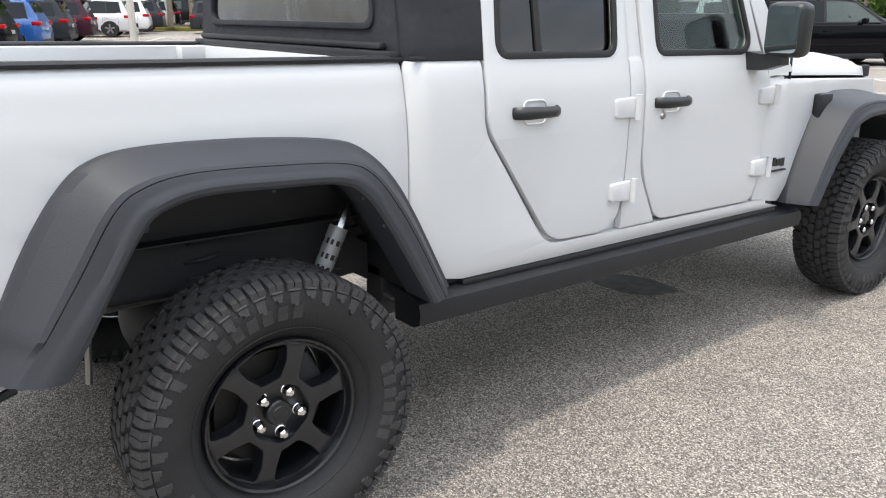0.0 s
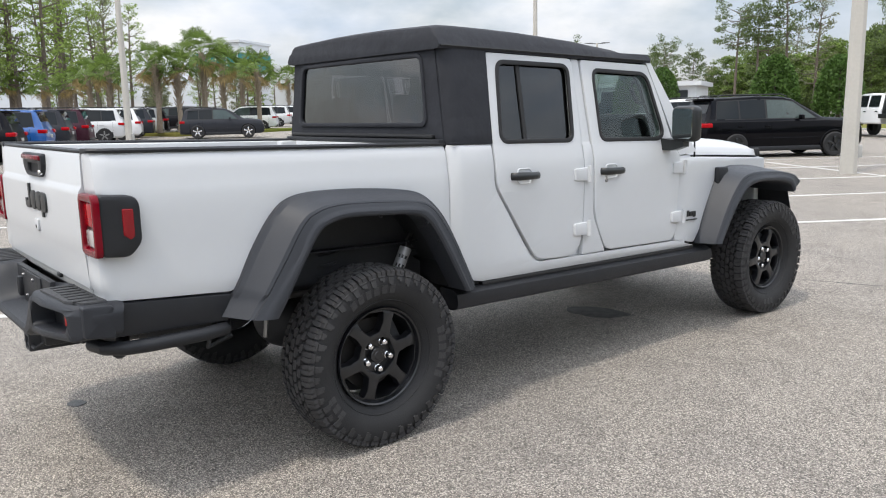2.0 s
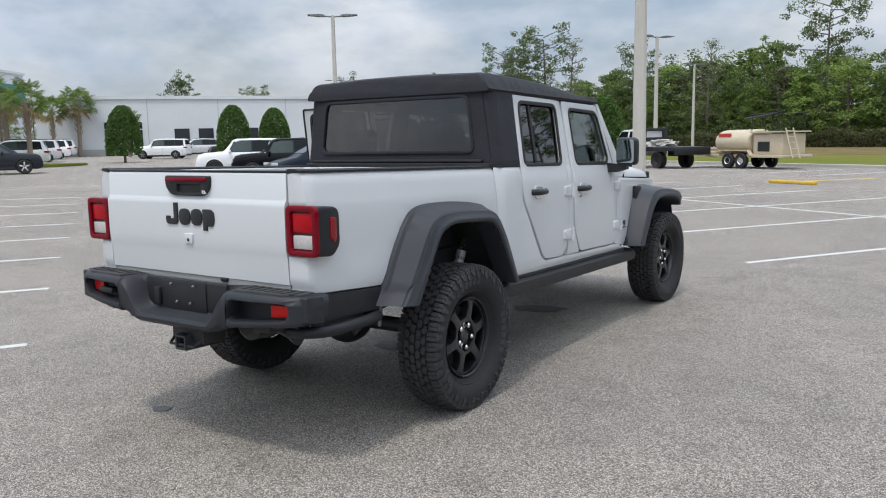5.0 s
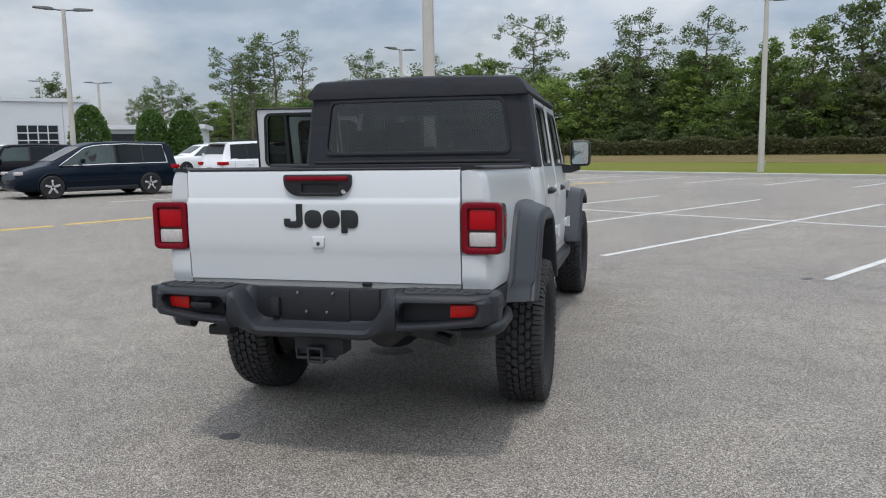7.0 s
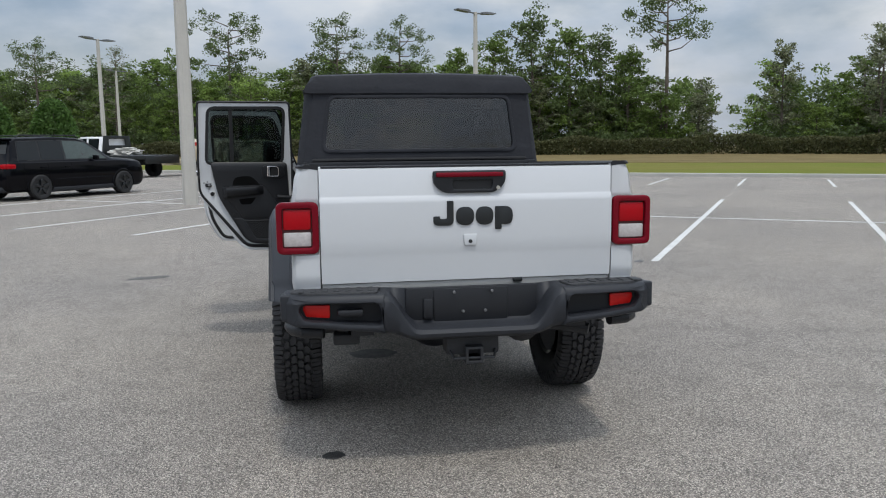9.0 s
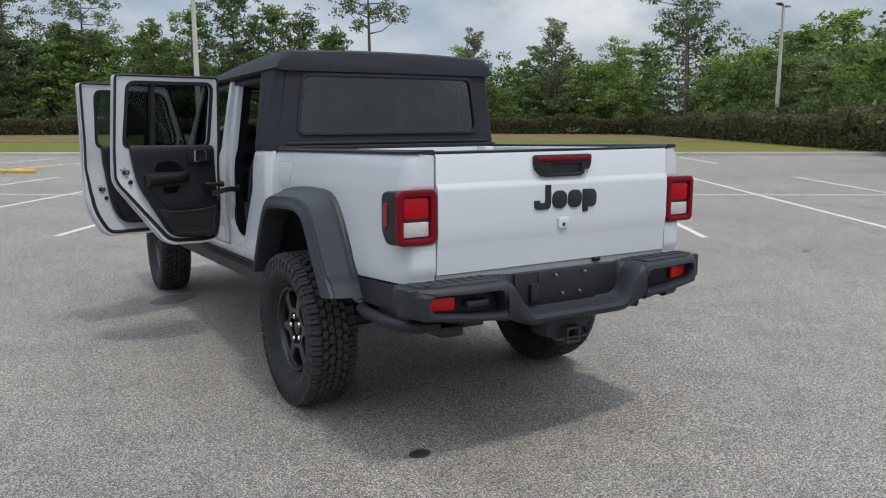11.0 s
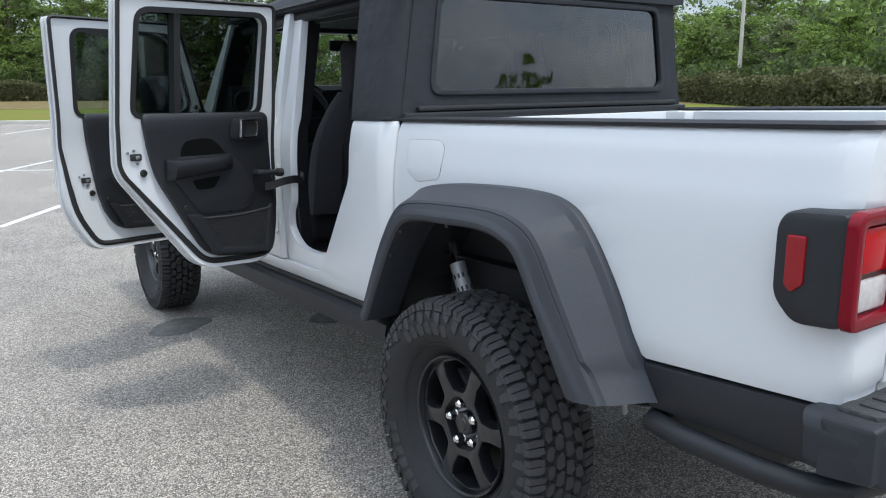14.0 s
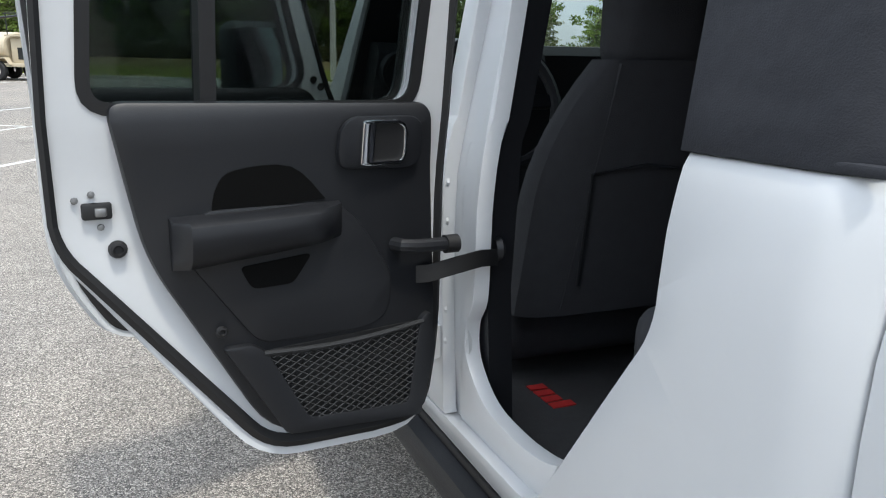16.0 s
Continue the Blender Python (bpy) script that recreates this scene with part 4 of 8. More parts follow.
for side in (1, -1):
    flip = (lambda b: b) if side > 0 else mirrored
    def quarter_place(a, b, d):
        t = (b - 1.34) / 0.48
        round_in = 0.05 * max(0.0, (0.575 - a) / 0.075) ** 2
        return (0.803 - 0.068 * t - round_in - d, a, b)
    qp = [(0.502, 1.346), (0.782, 1.346), (0.80, 1.815), (0.515, 1.815)]
    tpart("canvas_quarter", flip(plate(qp, (), 0.02, quarter_place, (1.4, 1.5, 1.6, 1.7, 1.78), acuts=(0.515, 0.53, 0.55, 0.575, 0.6, 0.7), bevel=0.004)), M_FABRIC, soft_top)
    tpart("canvas_piping", flip(tube([(0.748, 0.512, 1.35), (0.69, 0.522, 1.80)], 0.007, 8)), M_SEAL, soft_top)
    tpart("canvas_hem", flip(boxed(0.785, 0.7985, 0.51, 0.782, 1.3465, 1.358, bevel=0.003)), M_FABRIC, soft_top)
    tpart("canvas_seam", flip(tube([(0.742, 0.50, 1.822), (0.744, 1.3, 1.824), (0.744, 2.1, 1.828)], 0.005, 6)), M_SEAL, soft_top)
back_place = lambda a, b, d: (a * (1 - 0.11 * (b - 1.36) / 0.45), 0.494 + 0.035 * (b - 1.36) + d - 0.006 * (1 - (a / 0.75) ** 2), b)
WIN = rounded([(-0.630, 1.452), (0.630, 1.452), (0.638, 1.775), (-0.638, 1.775)], 0.045, 6)
tpart("canvas_back", plate([(-0.755, 1.346), (0.755, 1.346), (0.765, 1.82), (-0.765, 1.82)], [WIN], 0.02, back_place, (1.5, 1.6, 1.7), acuts=(-0.5, -0.25, 0, 0.25, 0.5)), M_FABRIC, soft_top)
tpart("rear_window", plate(WIN, (), 0.004, lambda a, b, d: back_place(a, b, d + 0.006), (1.5, 1.55, 1.6, 1.65, 1.7, 1.74), acuts=(-0.5, -0.37, -0.25, -0.12, 0, 0.12, 0.25, 0.37, 0.5)), M_VINYL, soft_top, "smoked vinyl rear window")
WINO = rounded([(-0.652, 1.43), (0.652, 1.43), (0.660, 1.797), (-0.660, 1.797)], 0.06, 6)
tpart("window_welt", plate(WINO, [WIN], 0.012, lambda a, b, d: back_place(a, b, d - 0.010), acuts=(-0.5, -0.25, 0, 0.25, 0.5), bevel=0.004), M_FABRIC, soft_top)
tpart("lower_bow", boxed(-0.70, 0.70, 0.466, 0.492, 1.375, 1.395, bevel=0.008), M_SEAL, soft_top)
tpart("bow_base", boxed(-0.76, 0.76, 0.462, 0.50, 1.346, 1.372, bevel=0.006), M_PLASTIC, soft_top)
for k in range(4):
    tpart("roof_bow", tube([(-0.64, 0.75 + k * 0.42, 1.80), (-0.3, 0.75 + k * 0.42, 1.862 - 0.012 * k), (0.3, 0.75 + k * 0.42, 1.862 - 0.012 * k), (0.64, 0.75 + k * 0.42, 1.80)], 0.014, 8), M_UNDER, soft_top)

# hood, cowl, windscreen
rows = []
for y, w, ze, zc in ((2.53, 0.70, 1.245, 1.372), (2.7, 0.69, 1.24, 1.372), (3.0, 0.665, 1.232, 1.362), (3.4, 0.63, 1.22, 1.34), (3.66, 0.605, 1.212, 1.315), (3.76, 0.592, 1.205, 1.285), (3.80, 0.588, 1.20, 1.25)):
    ring = [(w, y, ze), (w - 0.012, y, ze + 0.05), (w - 0.05, y, ze + 0.088 * (zc - ze) / 0.13), (w - 0.13, y, zc - 0.012), (w - 0.3, y, zc), (0, y, zc + 0.006)]
    rows.append(ring + [(-x, yy, z) for x, yy, z in reversed(ring[:-1])])
hood = tpart("hood", loft(rows), M_WHITE, label="white bonnet", angle=50)
tpart("front_end", boxed(-0.58, 0.58, 3.78, 3.86, 0.62, 1.21, bevel=0.03), M_WHITE)
tpart("engine_bay", boxed(-0.50, 0.50, 2.60, 3.74, 0.66, 1.15), M_UNDER)
tpart("front_bumper", boxed(-0.72, 0.72, 3.90, 4.10, 0.60, 0.78, bevel=0.04), M_FLARE)
tpart("bumper_mount", boxed(-0.42, 0.42, 3.80, 3.95, 0.62, 0.72), M_UNDER)
for side in (1, -1):
    flip = (lambda b: b) if side > 0 else mirrored
    for y in (2.575, 2.70):
        tpart("hood_bolt", flip(lathe([(0, 0.006), (0.007, 0.005), (0.009, 0)], 10, "x")), M_BADGE, hood).location = (side * 0.702, y, 1.262 - RAKE * (y - 0.6) + 0.0)
    tpart("hood_stop", flip(boxed(0.57, 0.605, 3.735, 3.79, 1.20, 1.265, bevel=0.012)), M_SEAL, hood)
    # windscreen pillar
    pil = [[(0.735, 2.13, 1.822), (0.69, 2.13, 1.822), (0.69, 2.18, 1.822), (0.732, 2.18, 1.822)], [(0.782, 2.285, 1.50), (0.73, 2.285, 1.50), (0.73, 2.43, 1.50), (0.775, 2.42, 1.50)], [(0.812, 2.405, 1.25), (0.75, 2.405, 1.25), (0.75, 2.60, 1.27), (0.808, 2.60, 1.27)]]
    tpart("windscreen_pillar", flip(loft(pil)), M_WHITE)
    cover = [[(xo, y0, z), (xi, y0, z), (xi, y1, z), (xo, y1, z)] for xo, xi, y0, y1, z in ((0.722, 0.63, 2.115, 2.14, 1.80), (0.750, 0.645, 2.19, 2.24, 1.65), (0.768, 0.655, 2.262, 2.34, 1.50), (0.795, 0.66, 2.385, 2.46, 1.26))]
    tpart("pillar_cover", flip(loft(cover)), M_TRIM, label="black windscreen pillar trim")
    tpart("grab_handle", flip(tube([(0.66, 2.215, 1.58), (0.645, 2.17, 1.585), (0.635, 2.125, 1.66), (0.645, 2.12, 1.70), (0.65, 2.165, 1.705)], 0.014, 8)), M_TRIM)
    tpart("antenna", tube([(0.775, 2.615, 1.185), (0.79, 2.61, 1.20), (0.79, 2.60, 1.45)], 0.0065, 6), M_BADGE) if side > 0 else None
ab = lathe([(0.0, 0.03), (0.012, 0.028), (0.018, 0.01), (0.022, 0.0)], 12, "x")
for v in ab.verts:
    v.co += Vector((0.775, 2.615, 1.185))
tpart("antenna_base", ab, M_BADGE)
tpart("windscreen_header", boxed(-0.70, 0.70, 2.10, 2.18, 1.785, 1.825, bevel=0.01), M_TRIM)
wsc = bmesh.new()
loft([[(-0.69, 2.14, 1.80), (0.69, 2.14, 1.80), (0.69, 2.148, 1.80), (-0.69, 2.148, 1.80)], [(-0.75, 2.55, 1.28), (0.75, 2.55, 1.28), (0.75, 2.558, 1.28), (-0.75, 2.558, 1.28)]], bm=wsc)
ws = tpart("windscreen", wsc, M_SCREEN, label="clear windscreen")
ws.visible_shadow = False
tpart("cowl_panel", boxed(-0.74, 0.74, 2.44, 2.60, 1.22, 1.285, bevel=0.01), M_PLASTIC)
tpart("firewall", boxed(-0.78, 0.78, 2.56, 2.60, 0.62, 1.24), M_UNDER)


# wheels: a tyre with moulded lugs, a six-window alloy rim, nuts and brake disc; the face looks along +x
def make_wheel():
    hub = new("wheel")
    prof = [(0.222, 0.05), (0.232, 0.062), (0.245, 0.071), (0.262, 0.094), (0.29, 0.115), (0.325, 0.126), (0.36, 0.125), (0.380, 0.119), (0.393, 0.106), (0.399, 0.08), (0.4005, 0.0)]
    side_x = [(r, h) for r, h in prof if r < 0.4]
    prof = prof + [(r, -h) for r, h in reversed(prof[:-1])]
    tyre = part("tyre", lathe(prof, 96, "x"), M_RUBBER, hub, "black all-terrain tyre with deep blocky tread", 40)
    rng = random.Random(5)
    tread = bmesh.new()

    def prism(lo, hi):
        lo, hi = [tread.verts.new(p) for p in lo], [tread.verts.new(p) for p in hi]
        tread.faces.new(hi)
        for i in range(len(lo)):
            j = (i + 1) % len(lo)
            tread.faces.new((lo[i], lo[j], hi[j], hi[i]))

    def crown(outline, ang, top=0.4155, base=0.394, taper=0.94):
        """A lug: a polygon of (across, along) laid on the tyre's crown."""
        cx = sum(p[0] for p in outline) / len(outline)
        cy = sum(p[1] for p in outline) / len(outline)
        rings = []
        for r, k in ((base, 1.0), (top, taper)):
            ring = []
            for x, t in outline:
                xx, tt = cx + (x - cx) * k, cy + (t - cy) * k
                drop = max(0.0, abs(xx) - 0.080) ** 2 * 7.0
                a = ang + tt / 0.41
                ring.append((xx, (r - drop) * math.cos(a), (r - drop) * math.sin(a)))
            rings.append(ring)
        prism(*rings)

    def cheek(outline, ang, side, proud):
        """A pad on the sidewall: a polygon of (radius, along)."""
        rings = []
        for d, k in ((-0.010, 1.0), (proud, 0.93)):
            cr = sum(p[0] for p in outline) / len(outline)
            rings.append([(side * (interp(side_x, cr + (r - cr) * k) + d), (cr + (r - cr) * k) * math.cos(ang + t * k / 0.39), (cr + (r - cr) * k) * math.sin(ang + t * k / 0.39)) for r, t in outline])
        prism(*rings)

    n = 48
    pitch = 2 * math.pi * 0.41 / n
    p = pitch / 2
    for k in range(n):
        for s in (1, -1):
            b = 2 * math.pi * (k + (0.5 if s < 0 else 0.0)) / n
            j = lambda: rng.uniform(-0.0025, 0.0025)
            # shoulder lug, split by a sipe
            inner = 0.072 if k % 2 else 0.079
            crown([(s * inner, -p + 0.006 + j()), (s * 0.100, -p + 0.003), (s * 0.124, -p + 0.005), (s * 0.124, -0.001), (s * (inner + 0.004), -0.001)], b)
            crown([(s * (inner + 0.004), 0.0015), (s * 0.124, 0.0015), (s * 0.124, p - 0.006), (s * 0.102, p - 0.003), (s * (inner - 0.004), p - 0.008 + j())], b)
            # two interlocking rows of angular middle lugs
            crown([(s * 0.003, -p + 0.004), (s * 0.024, -p - 0.002 + j()), (s * 0.037, -p + 0.010), (s * 0.031, p - 0.014 + j()), (s * 0.014, p - 0.005), (s * 0.004, p - 0.010)], b)
            crown([(s * 0.043, -0.018 + j()), (s * 0.060, -0.024), (s * 0.068 - (0.0 if k % 2 else -0.004) * s, -0.012), (s * 0.064, 0.016 + j()), (s * 0.050, 0.021), (s * 0.037, 0.012)], b + p / 0.41)
            # stepped cheeks that run down the sidewall
            w = 0.0185
            cheek([(0.407, -w), (0.407, w), (0.394, w), (0.394, -w)], b, s, 0.0105)
            cheek([(0.392, -w), (0.392, w), (0.381, w - 0.002), (0.381, -w + 0.002)], b, s, 0.0100)
            foot = 0.356 if k % 2 else 0.338
            cheek([(0.379, -w + 0.003), (0.379, w - 0.003), (foot + 0.008, w - 0.004), (foot + 0.008, 0.004), (foot, 0.001), (foot, -w + 0.006)], b, s, 0.0065)
    part("tread", tread, M_LUG, tyre, angle=25)
    # raised sidewall marks: plain bars where the lettering is, and a thin ring
    for base, count in ((math.radians(58), 6), (math.radians(-50), 6), (math.radians(178), 3)):
        for k in range(count):
            a = base + k * 0.135
            bb = bmesh.new()
            vs = []
            for r in (0.303, 0.342):
                for q in (-0.048, 0.048):
                    vs.append((r, a + q * (0.303 / r)))
            lo = [bb.verts.new((0.115 if r < 0.32 else 0.121, r * math.cos(t), r * math.sin(t))) for r, t in (vs[0], vs[1], vs[3], vs[2])]
            hi = [bb.verts.new((0.1225 if r < 0.32 else 0.1285, r * math.cos(t), r * math.sin(t))) for r, t in (vs[0], vs[1], vs[3], vs[2])]
            bb.faces.new(hi)
            for i in range(4):
                bb.faces.new((lo[i], lo[(i + 1) % 4], hi[(i + 1) % 4], hi[i]))
            # The lighter rubber paints the relief of these marks.
            part("sidewall_bar", bb, M_LUG, tyre)
    part("bead_ring", lathe([(0.262, 0.094), (0.266, 0.100), (0.270, 0.098), (0.272, 0.102)], 64, "x"), M_RUBBER, tyre)
    # rim: barrel, lip, spoked disc round a five-sided well
    part("rim_barrel", lathe([(0.224, 0.055), (0.229, 0.068), (0.226, 0.078), (0.219, 0.074), (0.212, 0.055), (0.205, 0.0), (0.205, -0.10), (0.222, -0.11)], 56, "x"), M_RIM, hub, "satin black rim barrel")
    outer = [(0.218 * math.cos(t), 0.218 * math.sin(t)) for t in (2 * math.pi * k / 72 for k in range(72))]
    holes = []
    for k in range(6):
        c = 2 * math.pi * k / 6 + 0.30
        def pt(r, d):
            return (r * math.cos(c + d), r * math.sin(c + d))
        holes.append(rounded([pt(0.204, -0.37), pt(0.209, 0.0), pt(0.204, 0.37), pt(0.160, 0.37), pt(0.112, 0.25), pt(0.112, -0.25), pt(0.160, -0.37)], [0.008, 0.0, 0.008, 0.010, 0.008, 0.008, 0.010], 3))
    nuts = [2 * math.pi * k / 5 + 0.6 for k in range(5)]
    well = rounded([q for a in nuts for q in ((0.088 * math.cos(a - 0.20), 0.088 * math.sin(a - 0.20)), (0.088 * math.cos(a + 0.20), 0.088 * math.sin(a + 0.20)))], 0.012, 3)

    def disc_place(a, b, d):
        r = math.hypot(a, b)
        x = interp([(0.0, 0.058), (0.09, 0.060), (0.16, 0.064), (0.19, 0.062), (0.214, 0.055)], r)
        return (x - d, a, b)
    disc = part("rim_disc", plate(outer, holes + [well], 0.048, disc_place, bevel=0.007), M_RIM, hub, "satin black six-window alloy wheel face", 38)
    part("hub_plate", lathe([(0.0, 0.026), (0.094, 0.026), (0.094, 0.010), (0.0, 0.010)], 32, "x"), M_RIM, disc)
    part("hub_cap", lathe([(0.0, 0.057), (0.020, 0.0565), (0.022, 0.054), (0.034, 0.053), (0.038, 0.048), (0.040, 0.022)], 24, "x"), M_RIM, disc)
    for a in nuts:
        nb = lathe([(0.0, 0.066), (0.009, 0.065), (0.0150, 0.059), (0.0155, 0.022)], 6, "x")
        lathe([(0.0155, 0.036), (0.0185, 0.034), (0.0185, 0.024)], 14, "x", bm=nb)
        for v in nb.verts:
            v.co += Vector((0, 0.066 * math.cos(a), 0.066 * math.sin(a)))
        part("wheel_nut", nb, M_CHROME, disc, "chrome wheel nut", 20)
    part("brake_disc", lathe([(0.05, -0.015), (0.165, -0.015), (0.165, -0.035), (0.05, -0.035)], 40, "x"), M_IRON, hub)
    cal = bmesh.new()
    box(cal, -0.055, 0.005, 0.10, 0.17, -0.06, 0.08, bevel=0.01)
    part("brake_caliper", cal, M_UNDER, hub)
    part("wheel_back", lathe([(0.0, -0.09), (0.20, -0.09), (0.20, -0.10), (0.0, -0.10)], 32, "x"), M_UNDER, hub)
    return hub


first_wheel = make_wheel()
first_wheel.parent = truck
first_wheel.matrix_local = pose(0.806, 0.0, 0.412, 25, 0, 0)
for (x, y, rx, rz) in ((0.800, 3.455, 80, -2), (-0.806, 0.0, 140, 180), (-0.800, 3.455, 200, 178)):
    w = copy_thing(first_wheel, pose(x, y, 0.412, 0, 0, rz) @ pose(0, 0, 0, rx, 0, 0))
    w.parent = truck

# chassis and running gear
for s in (1, -1):
    flip = (lambda b: b) if s > 0 else mirrored
    rows = [[(0.44, y, z), (0.54, y, z), (0.54, y, z + 0.13), (0.44, y, z + 0.13)] for y, z in ((-1.18, 0.60), (-0.7, 0.62), (-0.45, 0.70), (0.35, 0.70), (0.65, 0.52), (2.6, 0.52), (2.9, 0.62), (3.9, 0.62))]
    tpart("frame_rail", flip(loft(rows)), M_UNDER)
    # shock absorber leaning in the wheel well
    sh = tpart("shock_absorber", flip(tube([(0.62, 0.215, 0.57), (0.62, 0.350, 0.835)], 0.030, 14)), M_SHOCK, label="silver shock absorber with dark printed marks")
    for t in (0.50, 0.64, 0.80):
        tpart("shock_mark", flip(tube([(0.62, 0.215 + 0.135 * t, 0.57 + 0.265 * t), (0.62, 0.215 + 0.135 * (t + 0.06), 0.57 + 0.265 * (t + 0.06))], 0.0306, 10)), M_BADGE, sh)
    tpart("shock_rod", flip(tube([(0.62, 0.350, 0.835), (0.62, 0.385, 0.905)], [0.022, 0.016], 8)), M_CHROME, sh)
    liner = smooth_line([(a * 1.17, 0.4 + (b - 0.4) * 1.035) for a, b in FLARE_C if b > 0.74], 3)
    tpart("wheel_liner", flip(loft([[(0.54, a, b), (0.79, a, b), (0.79, a, b + 0.006), (0.54, a, b + 0.006)] for a, b in liner])), M_UNDER, label="black felt wheel-arch liner")
    # Added dark wall closes the open well, standing in for its shade.
    tpart("liner_wall", flip(plate(liner, (), 0.006, lambda a, b, d: (0.548 - d, a, b))), M_UNDER)
    coil = [(0.50 + 0.065 * math.cos(a), -0.06 + 0.065 * math.sin(a), 0.52 + a * 0.0085) for a in (k * 0.5 for k in range(78))]
    tpart("coil_spring", flip(tube(coil, 0.008, 6)), M_UNDER)
    tpart("sway_link", flip(tube([(0.58, -0.42, 0.50), (0.60, -0.40, 0.76)], 0.010, 8)), M_STEEL)
    tpart("link_bushing", flip(tube([(0.56, -0.40, 0.76), (0.66, -0.40, 0.76)], 0.020, 12)), M_UNDER)
    tpart("control_arm", flip(tube([(0.42, -0.02, 0.40), (0.46, 0.78, 0.53)], 0.026, 10)), M_UNDER)
    tpart("arm_mount", flip(boxed(0.52, 0.62, 0.50, 0.60, 0.50, 0.68, bevel=0.012)), M_UNDER)
    tpart("mount_bolt", flip(tube([(0.55, 0.52, 0.575), (0.70, 0.52, 0.575)], 0.014, 10)), M_STEEL)
    tpart("bumper_bracket", flip(boxed(0.60, 0.70, -0.98, -0.66, 0.58, 0.68, bevel=0.01)), M_UNDER)
    tpart("tow_light_bracket", flip(tube([(0.62, -0.60, 0.55), (0.66, -0.72, 0.53), (0.66, -0.70, 0.60)], 0.012, 6)), M_UNDER)
tpart("rear_axle", tube([(-0.72, 0, 0.41), (0.72, 0, 0.41)], 0.045, 14), M_UNDER)
tpart("front_axle", tube([(-0.72, 3.488, 0.49), (0.72, 3.488, 0.49)], 0.045, 14), M_UNDER)
dif = bmesh.new()
bmesh.ops.create_uvsphere(dif, u_segments=18, v_segments=12, radius=0.16)
for v in dif.verts:
    v.co = Vector((v.co.x * 1.1, v.co.y * 0.95 - 0.03, v.co.z + 0.42))
tpart("differential", dif, M_UNDER)
tpart("drive_shaft", tube([(0.02, 0.1, 0.44), (0.05, 1.9, 0.58)], 0.035, 12), M_UNDER)
tpart("muffler", tube([(0.27, -1.08, 0.60), (0.27, -1.06, 0.60), (0.27, -0.62, 0.60), (0.27, -0.60, 0.60)], [0.06, 0.09, 0.09, 0.06], 16), M_UNDER)
tpart("exhaust_pipe", tube([(0.27, -0.6, 0.60), (0.28, 0.2, 0.62), (0.25, 1.6, 0.55)], 0.03, 10), M_STEEL)
tpart("tail_pipe", tube([(0.30, -0.95, 0.585), (0.52, -1.02, 0.565), (0.60, -1.06, 0.555)], 0.028, 10), M_UNDER)
tpart("fuel_tank", boxed(-0.42, -0.05, 0.5, 1.7, 0.50, 0.64, bevel=0.03), M_UNDER)
tpart("transfer_case", boxed(-0.18, 0.28, 1.7, 2.5, 0.48, 0.66, bevel=0.04), M_UNDER)
tpart("bed_underside", boxed(-0.53, 0.53, -1.12, 0.50, 0.77, 0.80), M_UNDER)
tpart("cross_member", boxed(-0.5, 0.5, -0.66, -0.58, 0.64, 0.72), M_UNDER)
tpart("rear_cross_member", boxed(-0.60, 0.60, -1.17, -1.08, 0.62, 0.72, bevel=0.01), M_UNDER)

